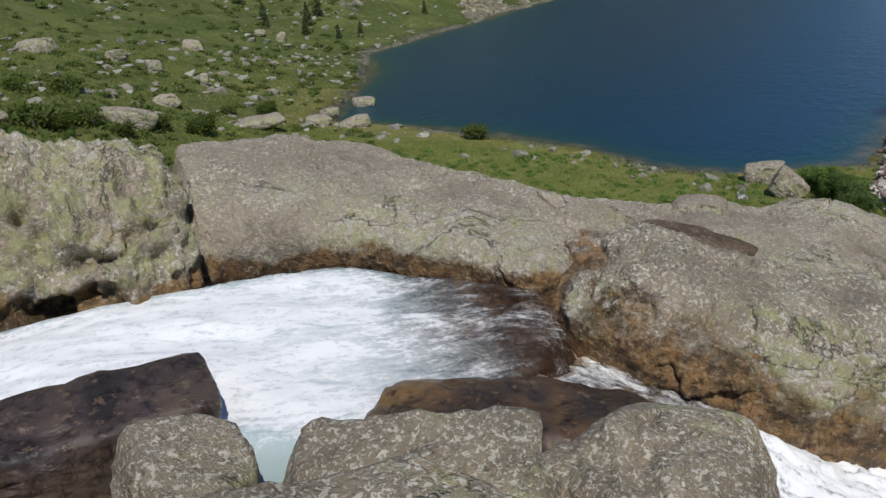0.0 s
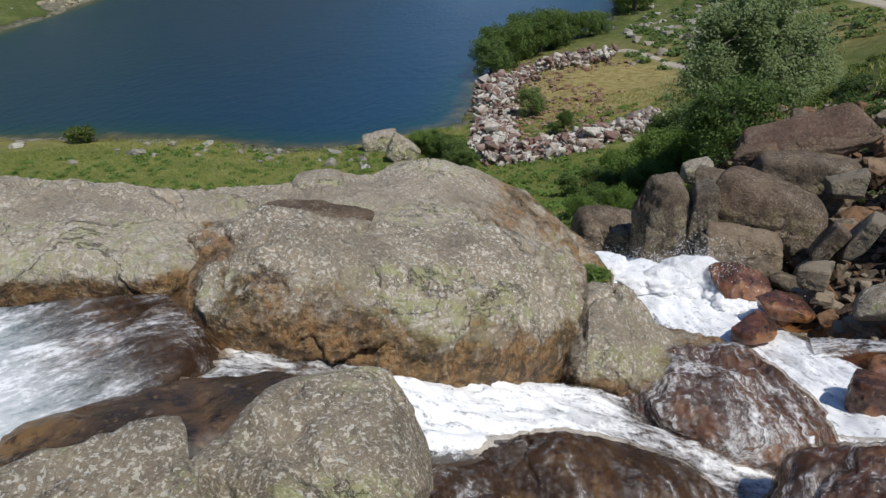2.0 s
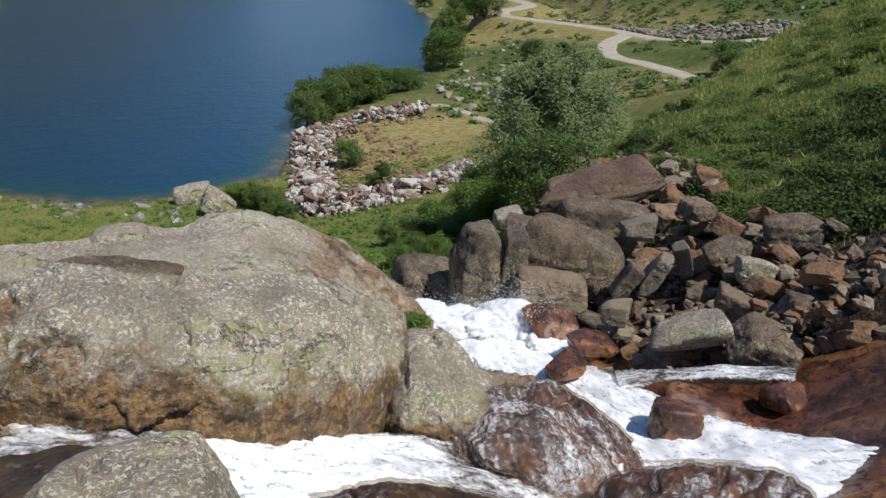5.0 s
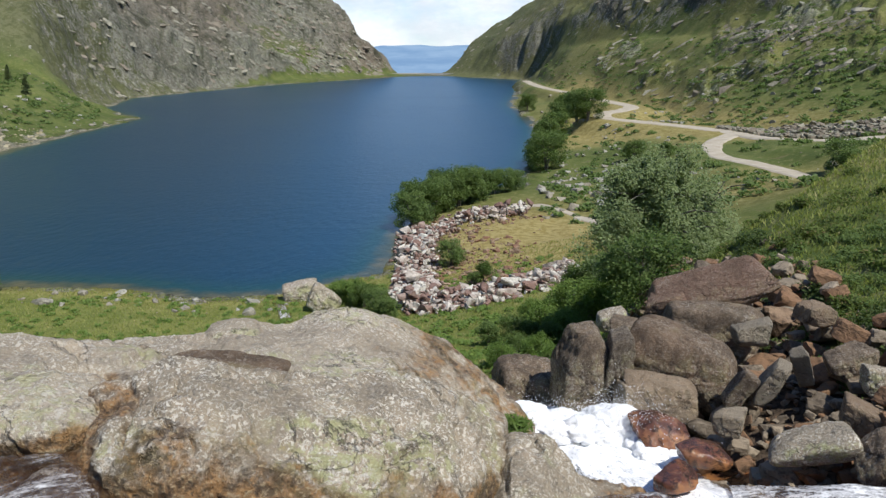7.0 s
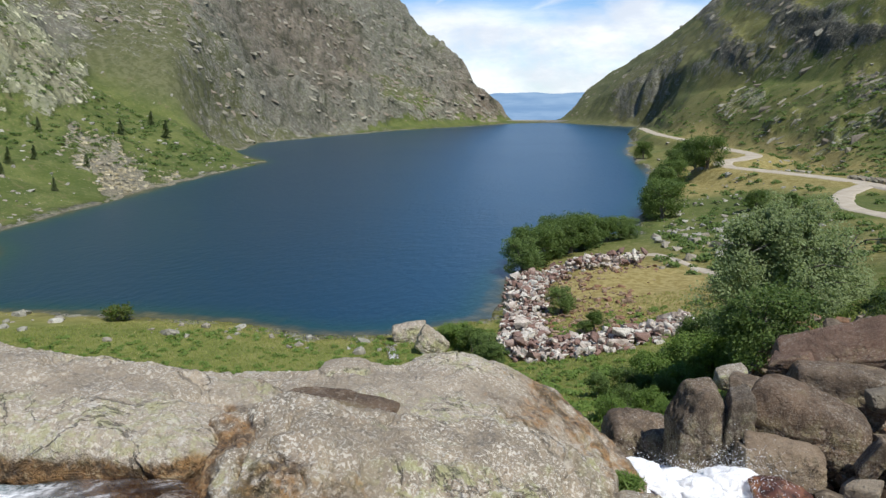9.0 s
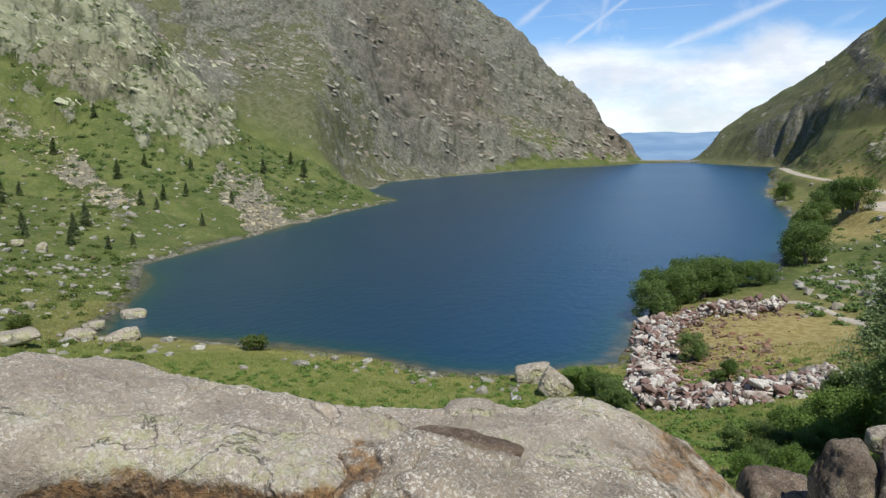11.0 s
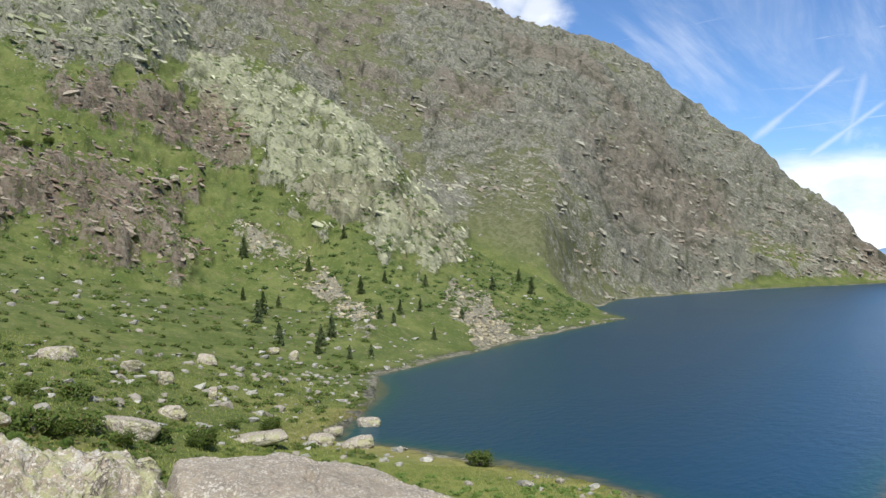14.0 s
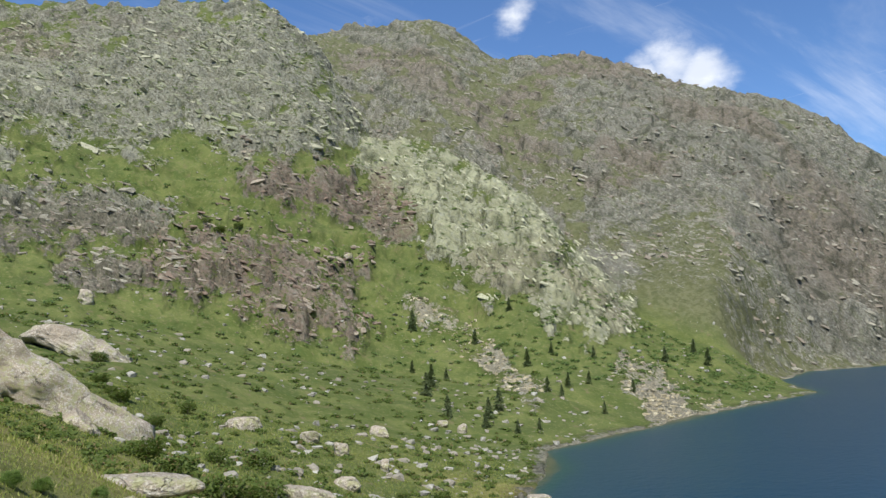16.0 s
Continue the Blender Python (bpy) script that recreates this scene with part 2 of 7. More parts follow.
    # small tufts break the border between rock and grass
    cut = n.math("ADD", rock, n.math("MULTIPLY", n.math("SUBTRACT", n.noise(n.stretch(n.stretch(p, (1, 1, 1), (0, -0.62, 0)), (0.55, 0.8, 1.0)), 0.24, 9, 0.74), 0.5), 2.2))
    cut = n.math("ADD", cut, n.math("MULTIPLY", n.math("SUBTRACT", n.noise(p, 0.75, 6, 0.75), 0.5), 1.6))
    col = n.mix(n.steps(cut, 0.42, 0.58), grass, stone)
    col = n.mix(n.attr("soil"), col, n.mix(n.steps(g3, 0.4, 0.6), (0.04, 0.03, 0.02), (0.11, 0.08, 0.055)))
    h = n.math("ADD", n.math("MULTIPLY", r2, n.math("MULTIPLY", rock, 1.6)), n.math("MULTIPLY", g3, 0.12))
    h = n.math("ADD", h, n.math("MULTIPLY", n.math("ADD", r1, n.math("MULTIPLY", r3, -0.7)), n.math("MULTIPLY", rock, 2.5)))
    h = n.math("ADD", h, n.math("MULTIPLY", shade_grit, n.math("MULTIPLY", rock, 1.6)))
    n.done(n.surface(col, 0.95, n.bump(h, 0.85, 1.1), Specular_IOR_Level=0.15))
    return m


RUST = (0.37, 0.205, 0.080)


def make_granite(name, lichen=1.0, wet=0.0, warm=0.0, scale=1.0, dark=0.0, pale=0.0, moss=0.0, vary=0.0, rust=None, fleck=0.0, tint=(0.20, 0.13, 0.078)):
    """Weathered granite with blots of pale and yellow-green lichen and fine cracks; near the water it turns rust brown and shiny."""
    m, n = material(name)
    p = n.add("ShaderNodeTexCoord").outputs["Object"]
    a = n.noise(p, 0.9 * scale, 6, 0.65, warp=0.3)
    b = n.noise(p, 5.0 * scale, 8, 0.72)
    c = n.noise(p, 40.0 * scale, 3, 0.6)
    base = n.mix(n.steps(a, 0.36, 0.64), (0.28, 0.228, 0.158), (0.50, 0.415, 0.29))
    base = n.mix(n.steps(n.noise(p, 1.7 * scale, 4, 0.6), 0.48, 0.66, 0, 0.5), base, (0.40, 0.305, 0.21))
    base = n.mix(n.steps(n.noise(p, 0.7 * scale, 7, 0.7, warp=0.6), 0.50, 0.62, 0, 0.5), base, (0.46, 0.36, 0.245))
    base = n.mix(n.steps(n.noise(p, 2.9 * scale, 7, 0.7, warp=0.6), 0.51, 0.62, 0, 0.7), base, (0.225, 0.195, 0.145))
    base = n.mix(n.steps(b, 0.50, 0.66, 0, 0.6), base, (0.15, 0.135, 0.105))
    base = n.mix(n.steps(c, 0.50, 0.64, 0, 0.28), base, (0.42, 0.385, 0.31))
    if warm:
        base = n.mix(warm, base, tint)
    if pale:
        base = n.mix(n.steps(n.noise(p, 0.6 * scale, 4, 0.6), 0.4, 0.6, pale * 0.5, pale), base, (0.46, 0.40, 0.31))
    if vary:
        rnd = n.add("ShaderNodeObjectInfo").outputs["Random"]
        base = n.mix(n.steps(rnd, 0.5, 0.85, 0, vary), base, (0.20, 0.112, 0.06))
        base = n.mix(n.steps(rnd, 0.4, 0.1, 0, vary), base, (0.20, 0.18, 0.14))
    if dark:
        base = n.mix(n.steps(n.noise(p, 2.6 * scale, 7, 0.72), 0.34, 0.62, min(dark * 1.7, 1.0), dark * 0.5), base, (0.045, 0.035, 0.025))
    if lichen:
        cover = n.steps(n.noise(p, 1.1 * scale, 5, 0.62, warp=0.3), 0.36, 0.58, 0.25 + 0.4 * fleck, 1.0)
        spots = n.noise(p, 25.0 * scale, 4, 0.58, warp=0.4)
        fine = n.noise(p, 48.0 * scale, 4, 0.6, warp=0.4)
        lim = 0.555 + 0.008 * fleck
        base = n.mix(n.steps(n.noise(p, 11.0 * scale, 6, 0.7, warp=0.6), 0.56, 0.64, 0, 0.5 * lichen), base, (0.085, 0.076, 0.06))
        base = n.mix(n.math("MULTIPLY", n.steps(n.noise(p, 4.6 * scale, 8, 0.72, warp=0.5), 0.55, 0.66, 0, 0.3 * lichen), cover), base, (0.47, 0.43, 0.34))
        base = n.mix(n.math("MULTIPLY", n.math("MULTIPLY", n.steps(spots, lim, lim + 0.025), cover), 0.92 * lichen), base, (0.74, 0.69, 0.58))
        base = n.mix(n.math("MULTIPLY", n.math("MULTIPLY", n.steps(fine, lim + 0.015, lim + 0.045), cover), 0.8 * lichen), base, (0.66, 0.62, 0.53))
        crust = n.math("MULTIPLY", n.steps(n.noise(p, 8.0 * scale, 7, 0.72, warp=0.8), 0.52, 0.57), n.steps(n.noise(p, 0.85 * scale, 4, 0.6, warp=0.4), 0.50, 0.60))
        base = n.mix(n.math("MULTIPLY", crust, 0.72 * lichen), base, (0.64, 0.61, 0.53))
        green = n.math("MULTIPLY", n.steps(n.noise(p, 6.0 * scale, 9, 0.76), 0.47, 0.56),
                       n.steps(n.noise(p, 0.62 * scale, 4, 0.55), 0.47 - 0.2 * moss, 0.57 - 0.2 * moss))
        base = n.mix(n.math("MULTIPLY", green, 0.66 * lichen), base, (0.42, 0.43, 0.19))
    # cracks: thin dark lines that come and go
    line = n.math("ABSOLUTE", n.math("SUBTRACT", n.noise(p, 0.95 * scale, 6, 0.6, warp=0.9), 0.5))
    crack = n.math("MULTIPLY", n.steps(line, 0.002, 0.009, 1.0, 0.0), n.steps(n.noise(p, 0.8 * scale, 3, 0.5), 0.50, 0.56))
    base = n.mix(n.math("MULTIPLY", crack, 0.5), base, (0.035, 0.03, 0.024))
    soak = n.math("ADD", n.attr("wet"), n.math("MULTIPLY", n.math("SUBTRACT", n.noise(p, 3.0 * scale, 8, 0.75), 0.5), 3.0))
    soak = n.math("MULTIPLY", n.steps(soak, 0.25, 0.85), n.steps(n.attr("wet"), 0.0, 0.25))
    if wet:
        soak = n.math("MAXIMUM", soak, wet)
    stain = n.mix(n.steps(n.noise(p, 5.0 * scale, 8, 0.74), 0.40, 0.58), (0.09, 0.055, 0.030), rust or RUST)
    stain = n.mix(n.steps(n.noise(p, 2.4 * scale, 6, 0.66), 0.50, 0.62, 0, 0.75), stain, (0.075, 0.058, 0.030))
    stain = n.mix(n.steps(n.noise(p, 20.0 * scale, 6, 0.7), 0.56, 0.60, 0, 0.12 if wet else 0.75), stain, (0.40, 0.32, 0.19))
    stain = n.mix(n.steps(n.noise(p, 15.0 * scale, 5, 0.7), 0.58, 0.63, 0, 0.7), stain, (0.022, 0.016, 0.011))
    col = n.mix(n.math("MULTIPLY", soak, 0.92), base, stain)
    rough = n.math("SUBTRACT", 0.9, n.math("MULTIPLY", soak, 0.74 if wet else 0.55))
    h = n.math("ADD", n.math("MULTIPLY", b, 1.1), n.math("MULTIPLY", c, 0.2))
    h = n.math("ADD", h, n.math("MULTIPLY", a, 1.2))
    h = n.math("ADD", h, n.math("MULTIPLY", crack, -0.5))
    n.done(n.surface(col, rough, n.bump(h, 1.0, 0.075 / scale), Specular_IOR_Level=0.35))
    return m


def make_wet_rock(name, dark, red, gold):
    """Rock under a film of running water: deep brown, rusty and shiny."""
    m, n = material(name)
    p = n.add("ShaderNodeTexCoord").outputs["Object"]
    a = n.noise(p, 1.3, 6, 0.62, warp=0.5)
    b = n.noise(p, 7.0, 7, 0.7, warp=0.5)
    c = n.noise(p, 34.0, 4, 0.6)
    col = n.mix(n.steps(a, 0.36, 0.58), dark, red)
    col = n.mix(n.steps(n.noise(p, 1.0, 5, 0.6, warp=0.5), 0.46, 0.62, 0, 0.95), col, gold)
    col = n.mix(n.steps(b, 0.48, 0.62, 0, 0.8), col, (0.016, 0.010, 0.008))
    col = n.mix(n.steps(n.noise(p, 13.0, 6, 0.7), 0.57, 0.64, 0, 0.35), col, (0.30, 0.20, 0.11))
    h = n.math("ADD", n.math("MULTIPLY", b, 0.7), n.math("MULTIPLY", c, 0.12))
    n.done(n.surface(col, n.steps(a, 0.3, 0.7, 0.08, 0.24), n.bump(n.math("ADD", h, a), 0.7, 0.05), Specular_IOR_Level=0.6))
    return m


def make_field_stone(name, tint, scale=1.0):
    m, n = material(name)
    p = place_of(n)
    rnd = n.add("ShaderNodeObjectInfo").outputs["Random"]
    isl = n.add("ShaderNodeNewGeometry").outputs["Random Per Island"]
    a = n.noise(p, 1.3 * scale, 6, 0.7)
    b = n.noise(p, 6.0 * scale, 5, 0.7)
    dark, pale, red = tint
    base = n.mix(n.steps(a, 0.3, 0.7), dark, pale)
    pick = n.math("FRACT", n.math("MULTIPLY", n.math("ADD", rnd, isl), 7.31))
    base = n.mix(n.steps(pick, 0.50, 0.68, 0, 0.88), base, red)
    base = n.mix(n.steps(pick, 0.05, 0.3, 0.6, 0), base, tuple(min(v * 1.25, 0.7) for v in pale))
    base = n.mix(n.steps(b, 0.48, 0.66, 0, 0.65), base, tuple(v * 0.5 for v in dark))
    n.done(n.surface(base, 0.9, n.bump(n.math("ADD", a, n.math("MULTIPLY", b, 0.4)), 0.8, 0.15), Specular_IOR_Level=0.25))
    return m


def make_leaf(name, dark, light, dry=None):
    m, n = material(name)
    isl = n.add("ShaderNodeNewGeometry").outputs["Random Per Island"]
    rnd = n.add("ShaderNodeObjectInfo").outputs["Random"]
    col = n.mix(isl, dark, light)
    col = n.mix(n.math("MULTIPLY", rnd, 0.4), col, light)
    if dry:
        col = n.mix(n.steps(isl, 0.86, 0.95), col, dry)
    leaf = n.surface(col, 0.6, None, Specular_IOR_Level=0.3)
    back = n.add("ShaderNodeBsdfTranslucent")
    n.put(back.inputs[0], n.mix(0.5, col, (light[0] * 1.3, light[1] * 1.5, light[2])))
    mixed = n.add("ShaderNodeMixShader")
    mixed.inputs[0].default_value = 0.4
    n.put(mixed.inputs[1], leaf)
    n.put(mixed.inputs[2], back.outputs[0])
    n.done(mixed.outputs[0])
    return m


def make_bark(name, a, b):
    m, n = material(name)
    p = n.add("ShaderNodeTexCoord").outputs["Object"]
    f = n.noise(n.stretch(p, (6, 6, 1.2)), 2.0, 6, 0.7)
    n.done(n.surface(n.mix(n.steps(f, 0.4, 0.62), a, b), 0.9, n.bump(f, 0.6, 0.03)))
    return m


def make_lake():
    m, n = material("lake_water")
    p = place_of(n)
    shallow = n.attr("shallow")
    rub = n.noise(p, 0.55, 5, 0.65)
    bed = n.mix(n.steps(rub, 0.4, 0.65), (0.055, 0.06, 0.026), (0.13, 0.115, 0.055))
    mid = n.mix(n.steps(shallow, 0.25, 0.6), (0.0012, 0.036, 0.071), (0.005, 0.048, 0.054))
    col = n.mix(n.steps(n.math("ADD", shallow, n.math("MULTIPLY", n.math("SUBTRACT", rub, 0.5), 0.35)), 0.68, 1.1), mid, bed)
    w1 = n.noise(n.stretch(p, (1.0, 0.5, 1)), 0.9, 4, 0.6)
    w2 = n.noise(n.stretch(p, (1.0, 0.6, 1)), 5.0, 4, 0.6)
    gust = n.steps(n.noise(p, 0.013, 4, 0.6), 0.35, 0.7, 0.35, 1.0)
    h = n.math("MULTIPLY", gust, n.math("ADD", w1, n.math("MULTIPLY", w2, 0.22)))
    # reflection tinted blue, standing in for ripples that mirror the high sky
    n.done(n.surface(col, 0.28, n.bump(h, 0.7, 0.3), IOR=1.33, Specular_IOR_Level=0.6, Specular_Tint=(0.35, 0.72, 1.0)))
    return m


def make_stream():
    """Rushing water: soft white froth drawn out along the current, torn open over brown and teal water."""
    m, n = material("white_water")
    foam = n.attr("foam")
    uv = n.add("ShaderNodeUVMap").outputs[0]
    p = place_of(n)
    s1 = n.noise(n.stretch(uv, (2.0, 0.9, 1)), 1.5, 5, 0.55, warp=0.9)
    s2 = n.noise(n.stretch(uv, (4.4, 1.5, 1)), 3.2, 7, 0.66, warp=0.7)
    s3 = n.noise(p, 26.0, 6, 0.75)
    lace = n.math("ABSOLUTE", n.math("SUBTRACT", n.noise(n.stretch(uv, (1.6, 1.0, 1)), 5.0, 6, 0.62, warp=1.4), 0.5))
    f = n.math("ADD", n.math("MULTIPLY", n.math("SUBTRACT", s1, 0.5), 1.7), n.math("MULTIPLY", n.math("SUBTRACT", s2, 0.5), 1.4))
    f = n.math("ADD", f, n.math("MULTIPLY", n.math("SUBTRACT", s3, 0.5), 0.9))
    tear = n.math("ADD", n.math("MULTIPLY", n.math("SUBTRACT", s3, 0.5), 1.3), n.math("MULTIPLY", n.math("SUBTRACT", s2, 0.5), 1.6))
    rim = n.steps(n.math("ADD", n.attr("cover"), tear), 0.36, 0.95)
    f = n.math("MULTIPLY", n.steps(n.math("ADD", foam, f), -0.05, 1.10), rim)
    # thin veils of bubbles between the froth
    veil = n.math("MULTIPLY", n.steps(lace, 0.0, 0.055, 0.7, 0.0), n.math("MULTIPLY", n.steps(foam, 0.12, 0.5), rim))
    f = n.math("MAXIMUM", f, n.math("MULTIPLY", veil, n.steps(s3, 0.36, 0.62)))
    stirred = n.steps(foam, 0.45, 1.0)
    deep = n.mix(n.attr("teal"), n.mix(stirred, (0.085, 0.042, 0.024), (0.46, 0.47, 0.47)), n.mix(stirred, (0.19, 0.31, 0.32), (0.50, 0.60, 0.61)))
    white = n.mix(n.steps(s2, 0.34, 0.62), (0.77, 0.79, 0.80), (0.90, 0.90, 0.89))
    white = n.mix(n.steps(s1, 0.40, 0.60, 0.0, 0.75), white, (0.90, 0.90, 0.89))
    col = n.mix(f, deep, white)
    rough = n.math("ADD", 0.07, n.math("MULTIPLY", f, 0.75))
    h = n.math("ADD", n.math("MULTIPLY", s2, 0.5), n.math("MULTIPLY", s3, 0.16))
    sh = n.surface(col, rough, n.bump(n.math("ADD", h, n.math("MULTIPLY", s1, 0.5)), 0.22, 0.045), IOR=1.33)
    clear = n.add("ShaderNodeBsdfTransparent")
    clear.inputs[0].default_value = (0.90, 0.86, 0.80, 1)
    both = n.add("ShaderNodeMixShader")
    film = n.math("MAXIMUM", n.math("MAXIMUM", n.math("ADD", 0.22, n.math("MULTIPLY", n.attr("teal"), 0.68)), n.math("MULTIPLY", n.math("MULTIPLY", stirred, rim), 0.9)), f)
    n.put(both.inputs[0], film)
    n.put(both.inputs[1], clear.outputs[0])
    n.put(both.inputs[2], sh)
    n.done(both.outputs[0])
    return m


def make_road():
    m, n = material("gravel_track")
    p = place_of(n)
    a = n.noise(p, 0.5, 6, 0.7)
    b = n.noise(p, 4.0, 5, 0.7)
    col = n.mix(n.steps(a, 0.35, 0.65), (0.36, 0.31, 0.235), (0.46, 0.41, 0.32))
    col = n.mix(n.steps(b, 0.5, 0.75, 0, 0.5), col, (0.25, 0.22, 0.16))
    n.done(n.surface(col, 0.95, n.bump(b, 0.5, 0.05)))
    return m


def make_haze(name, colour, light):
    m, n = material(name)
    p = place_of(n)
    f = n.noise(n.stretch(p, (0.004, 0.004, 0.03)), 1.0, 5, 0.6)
    # haze is put into the colour; the surface glows instead of being lit
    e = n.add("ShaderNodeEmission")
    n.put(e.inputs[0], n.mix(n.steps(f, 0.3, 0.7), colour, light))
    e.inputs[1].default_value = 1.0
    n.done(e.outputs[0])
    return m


GROUND = make_ground()
GRANITE = make_granite("lichen_granite", pale=0.2, dark=0.08, scale=1.1)
GRANITE_PALE = make_granite("pale_granite", 1.0, scale=0.17, pale=0.95)
GRANITE_CRACKED = make_granite("cracked_granite", 1.0, scale=0.30, pale=0.5, moss=0.3)
GRANITE_NEAR = make_granite("speckled_granite", 1.0, scale=1.25, dark=0.12, fleck=1.0)
GRANITE_WARM = make_granite("warm_granite", 0.75, warm=0.06, pale=0.62)
GRANITE_MOSS = make_granite("mossy_granite", 1.0, pale=0.2, moss=1.0)
GRANITE_WET = make_wet_rock("wet_rock", (0.060, 0.028, 0.019), (0.155, 0.060, 0.034), (0.30, 0.135, 0.048))
GRANITE_OLIVE = make_wet_rock("olive_wet_rock", (0.040, 0.028, 0.018), (0.095, 0.055, 0.029), (0.20, 0.115, 0.042))
GRANITE_BROWN = make_granite("brown_boulder", 0.25, warm=0.5, scale=0.8, dark=0.46, vary=0.4, tint=(0.21, 0.125, 0.075))
GRANITE_RED = make_granite("red_boulder", 0.15, warm=0.8, scale=0.8, dark=0.32, tint=(0.20, 0.105, 0.07))
GRANITE_ORANGE = make_granite("orange_boulder", 0.10, warm=0.10, scale=0.8, dark=0.10, vary=0.5)
GRANITE_BLACK = make_wet_rock("black_wet_rock", (0.030, 0.023, 0.020), (0.075, 0.052, 0.044), (0.11, 0.08, 0.055))
STONE_PALE = make_field_stone("pale_field_stone", ((0.22, 0.21, 0.165), (0.40, 0.39, 0.33), (0.30, 0.27, 0.21)))
STONE_TAN = make_field_stone("tan_scree_stone", ((0.27, 0.235, 0.15), (0.50, 0.45, 0.31), (0.38, 0.33, 0.20)))
STONE_RED = make_field_stone("quarried_stone", ((0.27, 0.225, 0.185), (0.64, 0.57, 0.49), (0.20, 0.11, 0.085)))
STONE_DARK = make_field_stone("dark_scree_stone", ((0.075, 0.058, 0.042), (0.30, 0.245, 0.175), (0.23, 0.13, 0.07)))
CRAG_PALE = make_field_stone("pale_crag", ((0.21, 0.205, 0.14), (0.42, 0.41, 0.285), (0.27, 0.285, 0.165)), 0.35)
CLIFF = make_field_stone("cliff_rock", ((0.28, 0.275, 0.18), (0.48, 0.475, 0.32), (0.40, 0.405, 0.26)), 0.22)
CRAG_GREY = make_field_stone("grey_crag", ((0.17, 0.162, 0.12), (0.34, 0.32, 0.245), (0.24, 0.20, 0.15)), 0.35)
CRAG_RUST = make_field_stone("rusty_crag", ((0.15, 0.125, 0.09), (0.32, 0.275, 0.205), (0.20, 0.145, 0.105)), 0.35)
LEAF_BIRCH = make_leaf("birch_leaf", (0.16, 0.215, 0.095), (0.27, 0.325, 0.15))
LEAF_BUSH = make_leaf("bush_leaf", (0.07, 0.12, 0.03), (0.16, 0.225, 0.065))
LEAF_BRIGHT = make_leaf("bright_leaf", (0.09, 0.16, 0.03), (0.18, 0.26, 0.06))
# scrub leaves darkened in colour to carry the steep bank's shade
LEAF_SHADED = make_leaf("shaded_leaf", (0.035, 0.062, 0.014), (0.085, 0.125, 0.032))
NEEDLE = make_leaf("conifer_needle", (0.09, 0.13, 0.05), (0.17, 0.205, 0.09))
HEATH = make_leaf("heath_leaf", (0.07, 0.11, 0.02), (0.15, 0.20, 0.045), (0.19, 0.14, 0.06))
BARK = make_bark("grey_bark", (0.10, 0.085, 0.07), (0.25, 0.23, 0.20))
LAKE = make_lake()
STREAM = make_stream()
ROAD = make_road()
HAZE = make_haze("painted_blue_haze", (0.20, 0.34, 0.56), (0.30, 0.45, 0.66))

# ---------------------------------------------------------------- the land
# the lake's shore, metres east and north of the standing point
SHORE = np.array([(-15, 67), (-22, 66), (-31, 69), (-43, 70), (-56, 69), (-64, 68), (-70, 78), (-80, 97), (-92, 109), (-93, 128),
                  (-95, 158), (-97, 184), (-98, 249), (-128, 290), (-141, 352), (-107, 475), (-38, 611), (-6, 640), (57, 552), (41, 418),
                  (27, 312), (27, 259), (26, 211), (20, 166), (13, 124), (1, 122), (-5, 92), (-6, 74), (-10, 71)], float)

# rings of the land, near to far. Each: headings, then distances, then heights
LEDGE = ((-90, -75, -60, -40, -20, 0, 8, 14, 20, 30, 45, 90), (13,) * 12,
     (19, 17.5, 16, 15, 14, 13, 13, 14, 14.6, 15.6, 18, 22))
BROW = ((-90, -75, -60, -40, -20, 0, 9, 13, 16, 20, 25, 30, 45, 90), (30, 26, 26, 26, 26, 26, 23, 22, 22, 25, 30, 37, 48, 60),
     (22, 17, 13, 11, 10, 9.5, 10.5, 13.0, 14.9, 14.9, 16.4, 18.0, 23, 40))
HOLLOW = ((-90, -75, -66, -56, -46, -30, -10, 0, 10, 15, 18, 22, 30, 45, 90), (75, 66, 60, 58, 56, 54, 54, 48, 44, 46, 46, 50, 58, 75, 90),
     (24, 16, 11, 7, 3.4, 2.2, 2.0, 3.2, 5.0, 7.0, 7.5, 7.5, 9, 16, 48))
FLATS = ((-90, -75, -66, -56, -46, -30, -10, -3, 3, 10, 15, 20, 25, 30, 45, 90), (120, 110, 105, 100, 96, 90, 90, 84, 84, 86, 90, 95, 95, 95, 110, 130),
     (30, 18, 11, 6, 2.0, 1.0, 1.0, 2.2, 2.4, 2.4, 3.0, 5, 7.5, 9, 16, 60))
FOOT = ((-90, -75, -66, -56, -50, -45, -40, -34, -28, -21, -13, -4, 3, 6, 9, 11.5, 13.5, 15, 20, 24, 30, 45, 90),
     (190, 190, 200, 210, 215, 215, 205, 205, 225, 285, 500, 615, 500, 400, 335, 315, 285, 215, 172, 156, 140, 140, 160),
     (38, 26, 22, 14, 10, 7, 8, 6, 5, 3, 3, 2, 3, 2.8, 3.0, 3.0, 3.2, 4.0, 5.2, 6.2, 8.0, 14, 75))
LOWER_CREST = ((-90, -76, -68, -60, -56, -54, -52, -48, -45, -39.6, -34, -30, -26, -21.5, -13, -6, -4, 0.5, 3, 7, 10, 14, 20, 30, 45, 90),
     (520, 520, 500, 480, 440, 420, 390, 375, 360, 335, 310, 300, 290, 300, 520, 600, 630, 630, 575, 470, 420, 350, 265, 215, 200, 230),
     (205, 227, 228, 231, 188, 154, 118, 113, 98, 71, 30, 16, 11, 8, 12, 8, 1, 1, 10, 20, 24, 26, 26, 28, 36, 115))
